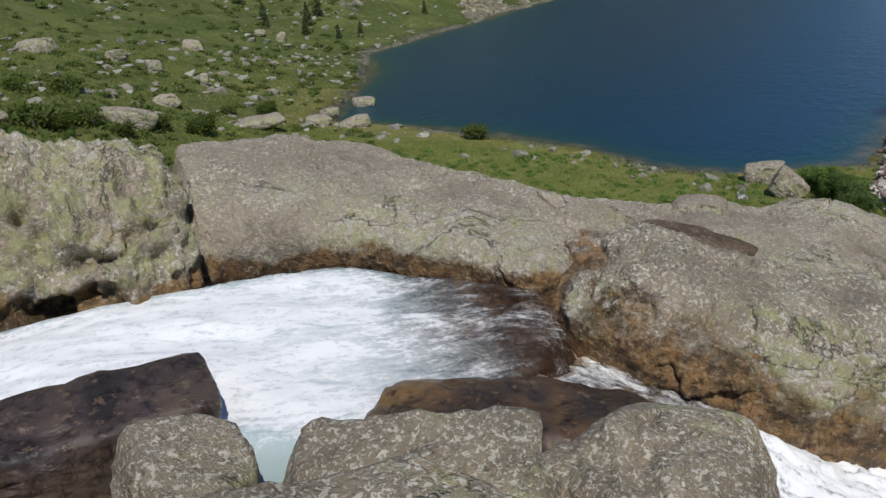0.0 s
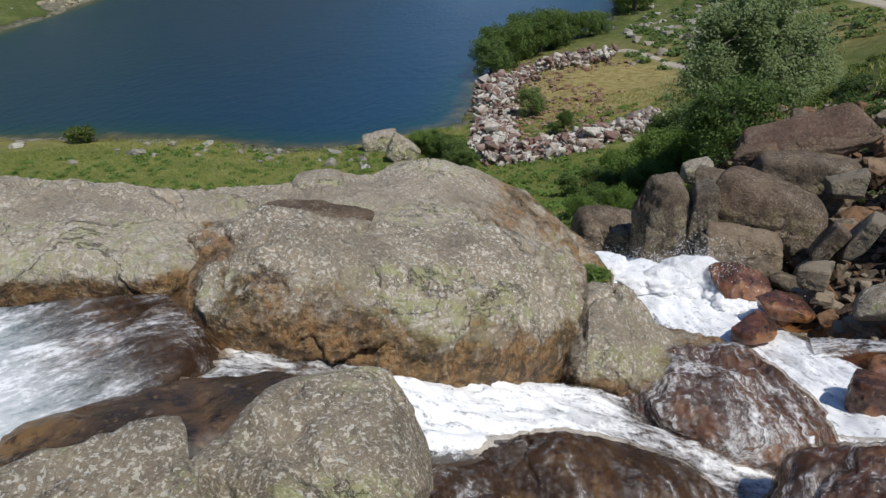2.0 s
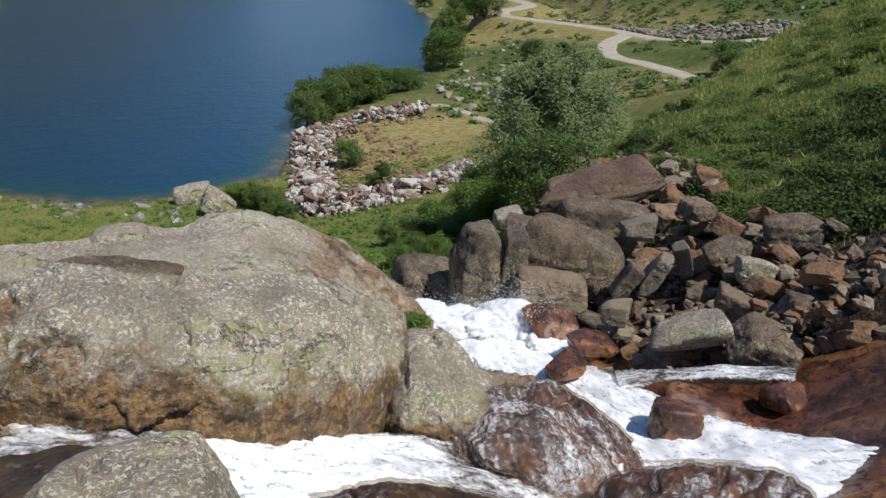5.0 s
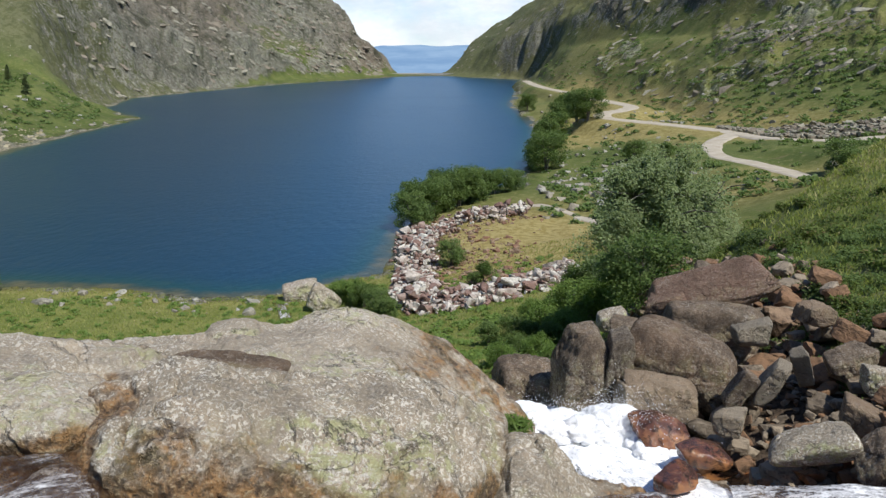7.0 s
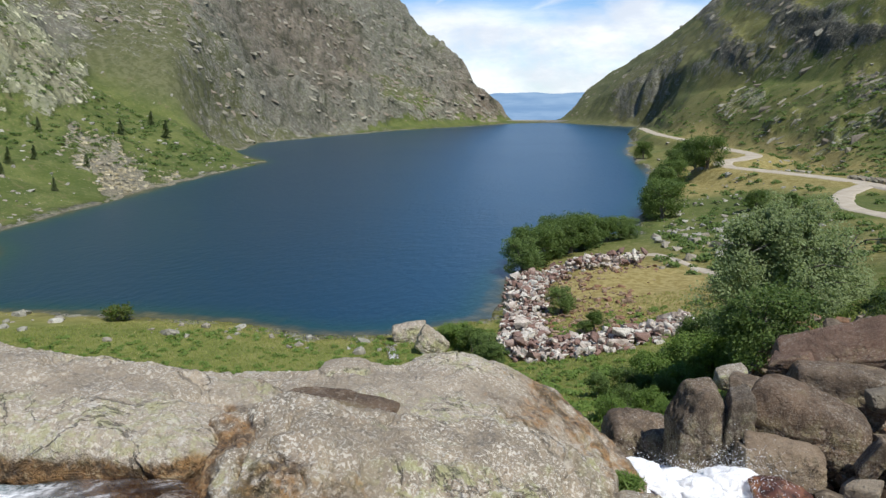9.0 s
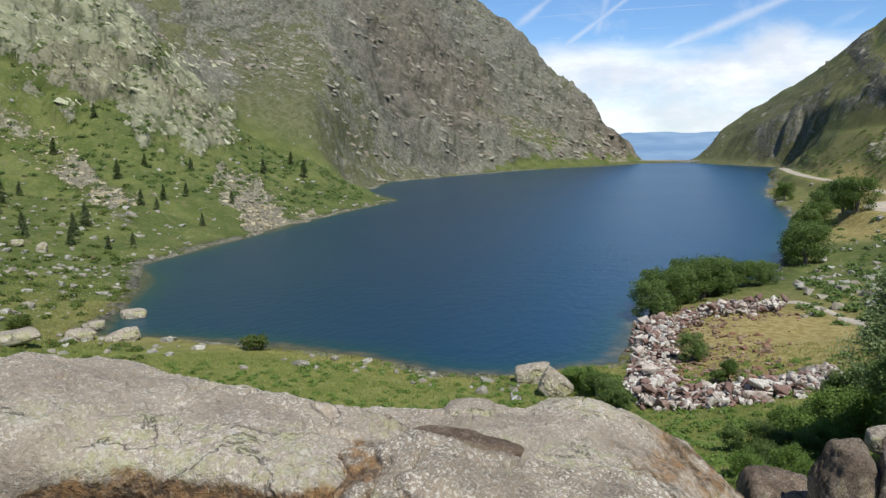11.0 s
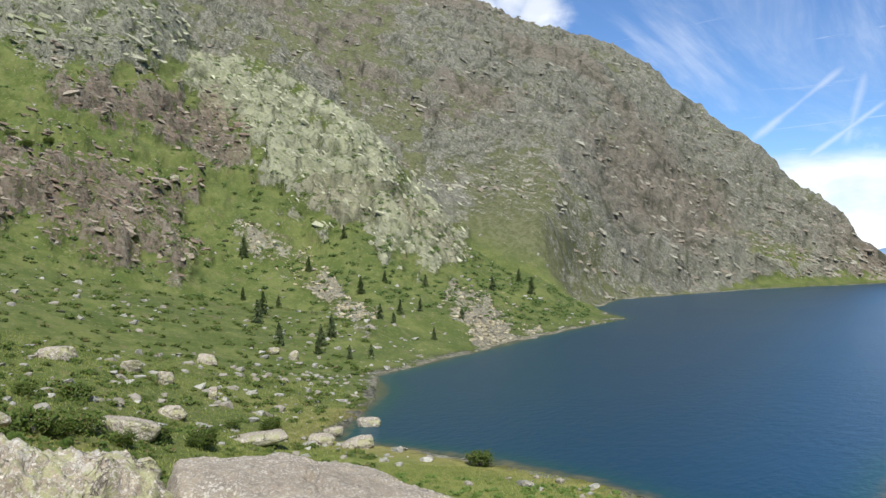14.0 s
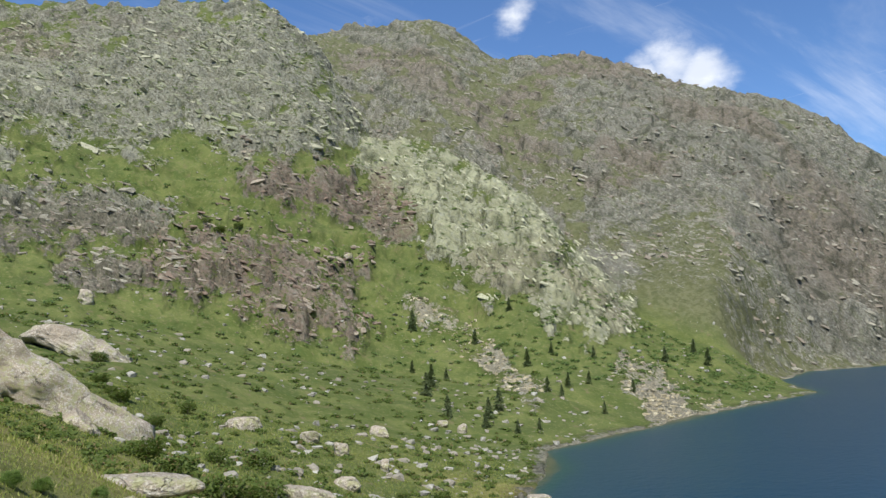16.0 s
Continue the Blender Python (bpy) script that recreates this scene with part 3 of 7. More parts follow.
TROUGH = ((-90, -60, -56, -52, -48, -45, -39.6, -34, -30, -26, -21.5, -13, -6, -4, 0.5, 3, 7, 10, 14, 20, 30, 45, 90),
     (560, 530, 490, 440, 425, 410, 385, 350, 340, 335, 390, 540, 615, 640, 640, 600, 520, 470, 410, 345, 300, 290, 310),
     (190, 205, 172, 110, 100, 86, 66, 44, 40, 36, 16, 24, 14, 1, 1, 14, 36, 46, 56, 70, 85, 95, 180))
CREST = ((-90, -62, -56, -52.6, -46.6, -42.6, -37, -33, -27.8, -24, -19.8, -15.7, -12, -9.5, -7, -5.2, -3.6, 0.4, 2.2, 5.6, 6.8, 8.6, 10.7, 14, 20, 30, 45, 90),
     (800, 780, 770, 765, 760, 750, 735, 725, 715, 705, 695, 680, 665, 655, 640, 630, 640, 655, 700, 730, 710, 690, 660, 610, 560, 520, 490, 470),
     (300, 310, 322, 332, 336, 292, 282, 264, 230, 216, 188, 136, 102, 70, 44, 21, 1, 0.5, 27, 59, 59, 76, 93, 130, 180, 205, 210, 250))
FAR_SIDE = ((-90, -46, -20, -7, -3.6, -0.8, 2.2, 5.6, 10, 20, 90), (1100, 1000, 900, 800, 760, 760, 850, 880, 880, 850, 800),
     (180, 150, 90, 5, -35, -40, -10, 20, 40, 90, 120))
HORIZON = ((-90, -46, -20, -4, 4, 20, 90), (4400,) * 7, (-150, -150, -150, -150, -150, -150, -150))
RINGS = [LEDGE, BROW, HOLLOW, FLATS, FOOT, LOWER_CREST, TROUGH, CREST, FAR_SIDE, HORIZON]


def shore_distance(x, y):
    """Distance to the shore, negative over the water."""
    best, inside = np.full(x.shape, 1e9), np.zeros(x.shape, bool)
    for (ax, ay), (bx, by) in zip(SHORE, np.roll(SHORE, -1, 0)):
        dx, dy = bx - ax, by - ay
        t = np.clip(((x - ax) * dx + (y - ay) * dy) / (dx * dx + dy * dy), 0, 1)
        best = np.minimum(best, np.hypot(x - ax - t * dx, y - ay - t * dy))
        if ay != by:
            inside ^= ((ay > y) != (by > y)) & (x < ax + (y - ay) * dx / (dy if dy else 1))
    return np.where(inside, -best, best)


def cells(p, seed):
    """Cellular noise: distance to the nearest two cell centres and a random number of the nearest cell."""
    i = np.floor(p).astype(np.int64)
    first, second, pick = np.full(len(p), 9.0), np.full(len(p), 9.0), np.zeros(len(p))
    for dx in (-1, 0, 1):
        for dy in (-1, 0, 1):
            cx, cy = i[:, 0] + dx, i[:, 1] + dy
            k = cx * 0
            d = np.hypot(cx + 0.1 + 0.8 * hash01(cx, cy, k, seed) - p[:, 0], cy + 0.1 + 0.8 * hash01(cx, cy, k, seed + 1) - p[:, 1])
            near = d < first
            second = np.where(near, first, np.minimum(second, d))
            pick = np.where(near, hash01(cx, cy, k, seed + 2), pick)
            first = np.where(near, d, first)
    return first, second, pick


# bands of the mountainsides as seen from the standing point: heading and height angle of both ends, half width
CLIFF_BAND = ((-51.5, 13.2, -47, 10.6, 1.9), (-47, 10.6, -42, 6.4, 3.6), (-42, 6.4, -37, 2.8, 3.0), (-37, 2.8, -34.3, 0.3, 1.5), (-45, 11.4, -38.5, 7.6, 1.0))
RUST_BAND = ((-60, 11.0, -55, 10.3, 1.6), (-55, 10.3, -50.6, 8.6, 1.9))
KNOLL_BAND = ((-66, 5.0, -60, 4.6, 2.2), (-60, 4.6, -55.5, 3.4, 3.2), (-58, 1.6, -54.5, 1.0, 2.0))
SPUR_BAND = ((-74.5, 8.4, -68.5, 8.8, 2.2), (-80, 8.0, -74.5, 8.4, 2.0), (-72, 4.6, -66, 4.4, 1.2))
UPPER_BAND = ((-82, 16, -62, 17.5, 4.2), (-68, 20.5, -58, 19.5, 3.6), (-60, 15, -53, 15.5, 2.0))
# craggy cliffs that lie in shade, darkened by colour
DARK_BAND = ((9.9, 5.6, 12.4, 2.0, 0.8), (13.2, 6.5, 16.5, 4.0, 0.9), (17, 3.4, 26, 4.5, 0.8), (20, 0.4, 30, 1.5, 0.9), (22, -1.8, 31, -0.6, 0.7), (13.8, -2.6, 16.5, -1.4, 0.5))
SLAB_BAND = ((17.6, -3.5, 21.8, -1.2, 0.65), (23.5, 2.0, 27.0, 3.4, 0.6), (11.5, -1.0, 13.5, 0.0, 0.5))


def bands(strips, a, e, wave):
    best = np.zeros(len(a))
    for a0, e0, a1, e1, wide in strips:
        da, de = a1 - a0, e1 - e0
        t = np.clip(((a - a0) * da + (e - e0) * de) / (da * da + de * de), 0, 1)
        q = np.hypot(a - a0 - t * da, e - e0 - t * de) / wide
        best = np.maximum(best, smooth(q + 1.1 * wave, 1.45, 0.55))
    return best


def fabric(az, r, z):
    """The slabs and joints of the bare rock: how far each slab stands out, its tone, its joints and the kinds of rock."""
    e = np.degrees(np.arctan2(z - EYE, np.maximum(r, 1)))
    wave = fbm(np.stack([az, e], 1) / 1.5, 4, 0.6, 23)
    left = (az < -4) & (r < 470)
    far_off = smooth(r, 400, 470)
    reach = np.where(az < 0, 320 + 300 * far_off, 420.0)
    u = np.radians(np.where(az < 0, az, -az)) * reach
    along, across = u * 0.76 - z * 0.65, u * 0.65 + z * 0.76
    bend = fbm(np.stack([u, z], 1) / 24.0, 3, 0.5, 29)
    size = 1 + 0.5 * far_off
    f1, f2, tone = cells(np.stack([along / (15.0 * size) + 0.6 * bend, across / (8.0 * size) + 0.6 * bend], 1), 200)
    g1, g2, tone2 = cells(np.stack([along / (5.5 * size) + 0.5 * bend, across / (3.2 * size) + 0.3 * wave], 1), 210)
    kinds = {}
    for key, strips, where in (("cliff", CLIFF_BAND, left), ("rusty", RUST_BAND, left), ("knoll", KNOLL_BAND, left), ("spur", SPUR_BAND, left), ("upper", UPPER_BAND, left), ("dark", DARK_BAND, az > 3), ("slab", SLAB_BAND, az > 3)):
        kinds[key] = bands(strips, az, e, wave) * where * (r > 130)
    kinds["tone"] = 0.6 * tone + 0.4 * tone2
    kinds["joint"] = np.maximum(smooth(f2 - f1, 0.15, 0.01), 0.75 * smooth(g2 - g1, 0.15, 0.01)) * smooth(wave, -0.55, 0.05)
    kinds["relief"] = 1.2 * (tone - 0.5) * smooth(f2 - f1, 0.0, 0.25) + 0.45 * (tone2 - 0.5) * smooth(g2 - g1, 0.0, 0.2) - 0.22 * kinds["joint"]
    return kinds


def land(x, y):
    """Height of the ground, its rockiness and its distance from the shore."""
    az, r = np.degrees(np.arctan2(x, y)), np.hypot(x, y)
    warp = fbm(np.stack([x, y], 1) / 60.0, 3, 0.5, 5)
    a = np.clip(az, -90, 90)
    spread = 0.7 + 3.6 * smooth(az, 6, 16) * smooth(r, 60, 130) + 2.2 * smooth(az, 2, 6) * smooth(az, 16, 8) * smooth(r, 330, 420)
    rs = np.stack([sum(np.interp(a + o * spread, k[0], k[1]) for o in (-1, -0.5, 0, 0.5, 1)) / 5 for k in RINGS])
    zs = np.stack([sum(np.interp(a + o * spread, k[0], k[2]) for o in (-1, -0.5, 0, 0.5, 1)) / 5 for k in RINGS])
    z = zs[0].copy()
    for i in range(len(RINGS) - 1):
        t = np.clip((r - rs[i]) / np.maximum(rs[i + 1] - rs[i], 1), 0, 1)
        s = t * t * (3 - 2 * t)
        z = np.where(r > rs[i], zs[i] + (zs[i + 1] - zs[i]) * (0.45 * s + 0.55 * t), z)
    base = z.copy()
    back = smooth(np.abs(az), 95, 130)
    z = z * (1 - back) + back * (20 + np.clip(r - 10, 0, 700) * 0.22)
    xy = np.stack([x, y], 1)
    d = shore_distance(x, y) + 2.6 * fbm(xy / 9.0, 3, 0.5, 31) * smooth(r, 60, 90) * np.clip(r / 180, 0.5, 2)
    # how mountainous: high and steep parts carry crags
    hollow = fbm(xy / 26.0, 3, 0.5, 19)
    crag = smooth(z + 16 * hollow, 8, 42) * smooth(r, 150, 250)
    crag = np.maximum(crag, smooth(z + 5 * hollow, 1, 9) * smooth(r, 300, 340) * (az < -3))
    crag = np.maximum(crag, 0.85 * smooth(r - np.interp(az, LOWER_CREST[0], LOWER_CREST[1]), 8, 40) * (az < -4) * (az > -36))
    near_side = smooth(r, 520, 400) * smooth(az, -8, -20)
    slabs = fbm(np.stack([x + 14 * warp, y], 1) / 42.0, 6, 0.55, 3, True)
    blocks = fbm(xy / 11.0, 3, 0.5, 9, True)
    lumps = fbm(xy / 5.0, 4, 0.5, 21)
    z = z + crag * (1 - 0.80 * smooth(az, -2, 1)) * ((6.0 - 2.8 * near_side) * slabs + (2.6 - 1.3 * near_side) * blocks)
    # strata that run slanting down the faces
    u, w = np.where(az < 0, az * 7.0, -az * 7.0), z * 1.0
    run = np.stack([(u * 0.80 - w * 0.60) / 52.0, (u * 0.60 + w * 0.80) / 11.0], 1) + 0.35 * warp[:, None]
    strata = fbm(run, 3, 0.55, 81, True)
    z = z + crag * (3.6 - 2.9 * smooth(az, -3, 1) - 2.0 * near_side) * strata
    # ledges: the rock breaks in steps
    s = (z + 9 * fbm(xy / 30.0, 4, 0.55, 61) + 0.10 * x) / 8.0
    part_of = s - np.floor(s)
    z = z + 8.0 * (smooth(part_of, 0.0, 0.42) - part_of) * 0.62 * crag * smooth(fbm(xy / 50.0, 3, 0.5, 67), -0.35, 0.25) * (0.35 + 0.65 * near_side)
    z = z + (1 - crag) * smooth(r, 40, 90) * (1 - 0.8 * smooth(az, 3, 8) * smooth(r, 80, 110)) * (1.5 * fbm(xy / 18.0, 4, 0.5, 13) + 0.42 * lumps)
    z = z + (1 - smooth(r, 25, 60)) * 0.25 * lumps
    # cliffs, knolls and spurs of slabby rock
    kinds = fabric(az, r, base)
    knoll = np.maximum(kinds["knoll"], kinds["rusty"])
    bare = np.maximum.reduce([kinds[k] for k in ("cliff", "rusty", "knoll", "spur", "upper", "dark", "slab")])
    z = z + kinds["relief"] * (bare * (3.4 + 1.2 * kinds["knoll"] - 1.0 * (az > 0)) + (1 - bare) * crag * (1.4 + 3.2 * smooth(r, 400, 470) * (az < -3)))
    z = z + 2.5 * kinds["knoll"] + 2.0 * kinds["cliff"] + 1.0 * kinds["dark"]
    kinds["bare"] = bare
    # the far bank dips to the water
    bank = smooth(d, 0, 26)
    beyond = smooth(r, 665, 720)
    z = np.where(d > 0, 0.25 + np.minimum(d, 8) * 0.07 + (np.maximum(z - 0.3, 0.2) * (1 - beyond) + z * beyond) * bank, np.maximum(-7.0, d * 0.22))
    return z, crag, d, slabs + 0.8 * strata, knoll, kinds


def centre_line(points, count=160):
    pts = np.array([(math.sin(radians(a)) * r, math.cos(radians(a)) * r) for a, r in points])
    t = np.linspace(0, len(pts) - 1, count)
    k = np.clip(t.astype(int), 0, len(pts) - 2)
    f = (t - k)[:, None]
    p0, p1, p2, p3 = pts[np.clip(k - 1, 0, None)], pts[k], pts[k + 1], pts[np.clip(k + 2, None, len(pts) - 1)]
    return 0.5 * (2 * p1 + (p2 - p0) * f + (2 * p0 - 5 * p1 + 4 * p2 - p3) * f ** 2 + (3 * p1 - p0 - 3 * p2 + p3) * f ** 3)


# heading, distance and height of the tracks
MAIN_TRACK = ((6.0, 452, 3.6), (6.7, 395, 3.9), (7.6, 351, 4.4), (9.06, 309, 5.0), (11.3, 262, 5.4), (12.9, 237, 5.8), (13.6, 223, 6.0), (13.0, 212, 5.9), (11.7, 203, 5.6), (12.0, 194, 5.2), (14.8, 184, 5.3),
              (18.7, 171, 5.5), (22.5, 152, 6.1), (26.8, 140, 7.4), (31.6, 138, 9.0), (40, 132, 11.0))
SIDE_TRACK = ((20.8, 160, 5.9), (19.5, 146, 5.7), (19.3, 136, 5.6), (20.0, 126, 5.6), (22.0, 120, 5.7), (24.6, 110, 6.0), (26.5, 102, 6.3), (31, 92, 7.0))
natural = land
BEDS = []
for line, wide in ((MAIN_TRACK, 3.0), (SIDE_TRACK, 2.3)):
    c = centre_line([k[:2] for k in line], 150)
    h = np.interp(np.linspace(0, len(line) - 1, 150), np.arange(len(line)), [k[2] for k in line])
    BEDS.append((c, h, wide))


def land(x, y):
    """The land with its tracks cut level into it."""
    z, crag, d, slabs, knoll, kinds = natural(x, y)
    near = np.nonzero((x > 20) & (y > 30) & (np.hypot(x, y) > 80) & (np.hypot(x, y) < 480) & (z < 60))[0]
    if len(near):
        px, py = x[near], y[near]
        for c, h, wide in BEDS:
            best, level = np.full(len(near), 1e9), np.zeros(len(near))
            for (cx, cy), hz in zip(c, h):
                q = np.hypot(px - cx, py - cy)
                hit = q < best
                best[hit], level[hit] = q[hit], hz
            w = smooth(best, wide + 7.0, wide + 0.8)
            z[near] = z[near] * (1 - w) + level * w
            crag[near] = crag[near] * (1 - w)
            kinds["bare"][near] *= 1 - w
    return z, crag, d, slabs, knoll, kinds


def ground_height(x, y):
    return float(land(np.array([float(x)]), np.array([float(y)]))[0][0])


# strips of turf and of bare stones slanting down the near mountainside: heading and height angle of both ends, half width
TURF_LANES = ((-75.5, 13.7, -67.8, 11.2, 1.1), (-67.8, 11.2, -61.5, 9.0, 1.1), (-61.5, 9.0, -56.4, 7.9, 0.9), (-57.8, 8.7, -52.7, 5.8, 1.5), (-52.7, 5.8, -47.4, 2.5, 1.5), (-47.4, 2.5, -42.8, -0.6, 1.5), (-67.4, 5.6, -71.5, 6.7, 0.8))
STONE_LANES = ((-49.2, 2.1, -44.5, -1.3, 0.9), (-44.5, -1.3, -40.0, -5.2, 0.9), (-34.3, -3.1, -31.6, -4.9, 1.0), (-31.6, -4.9, -29.0, -6.1, 1.5))


def lanes(strips, x, y, z, seed):
    a, e = np.degrees(np.arctan2(x, y)), np.degrees(np.arctan2(z - EYE, np.hypot(x, y)))
    wave = fbm(np.stack([a, e], 1) / 1.6, 4, 0.6, seed)
    best = np.zeros(len(a))
    for a0, e0, a1, e1, wide in strips:
        da, de = a1 - a0, e1 - e0
        t = np.clip(((a - a0) * da + (e - e0) * de) / (da * da + de * de), 0, 1)
        q = np.hypot(a - a0 - t * da, e - e0 - t * de) / wide
        best = np.maximum(best, smooth(q + 1.2 * wave, 1.3, 0.45))
    return best * (np.hypot(x, y) < 400) * (np.hypot(x, y) > 120)


def scree_edge(az):
    """How far the bare scree reaches up the bank, by heading."""
    return np.interp(az, (12, 16, 22, 26, 29, 34, 42), (24.5, 25, 24, 20.5, 17, 15.8, 15.2))


def make_terrain():
    azs = np.concatenate([np.linspace(-180, -92, 36), np.linspace(-90, -78, 40), np.linspace(-77.9, 36, 780), np.linspace(36.3, 90, 90), np.linspace(92, 178, 35)])
    rs = np.concatenate([np.geomspace(11, 60, 90), np.geomspace(60.6, 190, 120), np.linspace(191.5, 420, 185), np.linspace(422, 800, 150), np.geomspace(812, 4400, 26)])
    A, R = np.meshgrid(np.radians(azs), rs)
    x, y = (R * np.sin(A)).ravel(), (R * np.cos(A)).ravel()
    z, crag, d, slabs, knoll, kinds = land(x, y)
    z = z - 1.3 * smooth(R.ravel(), 13.0, 11.4)
    nr, na = R.shape
    i = np.arange(nr * na).reshape(nr, na)
    j = np.roll(i, -1, 1)
    quads = np.stack([i[:-1], j[:-1], j[1:], i[1:]], -1).reshape(-1, 4)
    me = fast_mesh("ground", np.stack([x, y, z], 1), quads)
    zz = z.reshape(nr, na)
    gr = np.gradient(zz, axis=0) / np.gradient(R, axis=0)
    ga = np.gradient(zz, axis=1) / (np.gradient(A, axis=1) * R)
    steep = np.hypot(gr, ga)
    steep = sum(np.roll(steep, k, 1) for k in range(-3, 4)) / 7
    steep = steep.ravel()
    az, r = np.degrees(A).ravel(), R.ravel()
    xy = np.stack([x, y], 1)
    patch = fbm(xy / 55.0, 4, 0.55, 41)
    far_side = smooth(r, 380, 470) * (az < -3)
    fine = fbm(xy / 14.0, 3, 0.5, 45)
    rock = crag * (smooth(steep, 0.85, 1.5) * 0.6 + 0.40 * smooth(patch + 0.5 * slabs + 0.5 * fine, -0.05, 0.5))
    rock = rock + far_side * crag * (0.20 + 0.35 * fine)
    seen = fabric(az, r, z)
    for k in ("cliff", "rusty", "knoll", "spur", "upper", "dark", "slab"):
        kinds[k] = seen[k]
    cliff = kinds["cliff"]
    bare = np.maximum.reduce([seen[k] for k in ("cliff", "rusty", "knoll", "spur", "upper", "dark", "slab")])
    rock = rock * (1 - 0.75 * (az < -4) * smooth(r, 430, 400)) + bare * (0.66 + 0.14 * cliff - 0.12 * kinds["knoll"] - 0.2 * kinds["joint"] + 0.3 * (kinds["tone"] - 0.5)) 
    rock = rock + 0.35 * far_side * (kinds["tone"] - 0.45) + 0.3 * crag * smooth(r - np.interp(az, LOWER_CREST[0], LOWER_CREST[1]), 8, 40) * (az < -4) * (az > -36)
    lane = lanes(TURF_LANES, x, y, z, 17)
    stony = lanes(STONE_LANES, x, y, z, 18)
    rock = rock * (1 - 0.9 * lane * (1 - 0.6 * bare)) * (1 - 0.5 * smooth(az, 4, 9) * smooth(patch + 0.3 * fine, -0.25, 0.15))
    # gravel along the water's edge, broken stone under the near bank
    rock = np.maximum(rock, 0.75 * smooth(d, 4.0, 0.3) * (d > -3) * smooth(fbm(xy / 6.0, 3, 0.5, 77), -0.5, 0.3))
    rock = np.clip(rock, 0, 1)
    dry = np.clip(np.exp(-(((x - 9) / 11.0) ** 2 + ((y - 78) / 19.0) ** 2)) * 1.7, 0, 1)
    dry = np.maximum(dry, 0.85 * smooth(az, 6, 10) * smooth(r, 70, 100) * (1 - smooth(z, 7, 13)) * smooth(patch + 0.4 * fine, -0.35, 0.25))
    dry = np.maximum(dry, 0.30 * (az > 4) * smooth(r, 180, 240) * smooth(patch + 0.5 * fine, -0.3, 0.3))
    dry = np.maximum(dry, 0.55 * smooth(patch, 0.1, 0.5) * (r < 120) * smooth(az, -20, -50))
    dry = np.maximum(dry, 0.8 * smooth(r, 20, 32) * (az > 14) * (r < 55) * smooth(fbm(xy / 4.0, 3, 0.5, 91), -0.1, 0.4))
    dry = np.maximum(dry, 0.5 * smooth(d, 10, 1) * (d > 0) * (r < 110))
    dry = np.maximum(dry, 0.12 * (r < 80) * (az < 5) * (az > -50))
    rust = np.clip(0.95 * kinds["knoll"] + kinds["rusty"] + np.exp(-(((az + 5) / 2.6) ** 2 + ((r - 610) / 40) ** 2)) + 0.6 * smooth(fbm(xy / 80.0, 3, 0.5, 51), 0.15, 0.5) * (az < -4), 0, 1)
    scree = stony * np.clip(np.where(az > -36, 0.85, 0.45) + 0.9 * fine, 0, 1)
    scree = np.clip(scree + 0.5 * smooth(d, 1.6, 0.2) * (d > -0.5) * (r > 130), 0, 1)
    rock = np.clip(np.maximum(rock, scree), 0, 1)
    soil = smooth(az, 7, 13) * smooth(scree_edge(az) + 3 * fbm(xy / 5.0, 3, 0.5, 57) - r, -1.0, 1.5)
    # duller ground of the far mountain; on the right ridge it stands in for haze
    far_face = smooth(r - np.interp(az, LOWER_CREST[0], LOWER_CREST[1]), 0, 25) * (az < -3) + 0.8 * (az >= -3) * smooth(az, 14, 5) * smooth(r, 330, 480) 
    pale = np.clip(cliff + 0.15 * kinds["upper"] + 0.3 * kinds["spur"] + kinds["slab"], 0, 1)
    lush = smooth(r, 92, 78) * smooth(az, -54, -48) * smooth(az, 16, 12)
    for key, v in (("lush", lush), ("tone", kinds["tone"]), ("joint", kinds["joint"]), ("pale", pale), ("cliff_shade", np.maximum(kinds["dark"], 0.5 * kinds["spur"])), ("far", np.clip(far_face, 0, 1)), ("soil", soil), ("rock", rock), ("dry", np.clip(dry, 0, 1)), ("rust", rust), ("scree", scree)):
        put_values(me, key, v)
    me.shade_smooth()
    me.materials.append(GROUND)
    tagged(new("ground", me), "green and rocky mountain valley ground", "ground", kind="structure")


make_terrain()


def make_lake_surface():
    xs = np.concatenate([np.linspace(-230, -150, 14), np.linspace(-148, 62, 190), np.linspace(66, 120, 10)])
    ys = np.concatenate([np.linspace(52, 140, 120), np.linspace(142, 330, 110), np.linspace(334, 700, 60)])
    X, Y = np.meshgrid(xs, ys)
    x, y = X.ravel(), Y.ravel()
    d = shore_distance(x, y)
    i = np.arange(X.size).reshape(X.shape)
    quads = np.stack([i[:-1, :-1], i[:-1, 1:], i[1:, 1:], i[1:, :-1]], -1).reshape(-1, 4)
    quads = quads[(d[quads] < 6).any(1)]
    used, inv = np.unique(quads, return_inverse=True)
    me = fast_mesh("water", np.stack([x, y, np.zeros(len(x))], 1)[used], inv.reshape(-1, 4))
    put_values(me, "shallow", (smooth(d, -16, 0) * (0.5 + 0.5 * smooth(d, -4.5, -0.5)))[used])
    me.materials.append(LAKE)
    me.shade_smooth()
    tagged(new("water", me), "deep blue mountain lake with light ripples", "lake", kind="structure")


make_lake_surface()


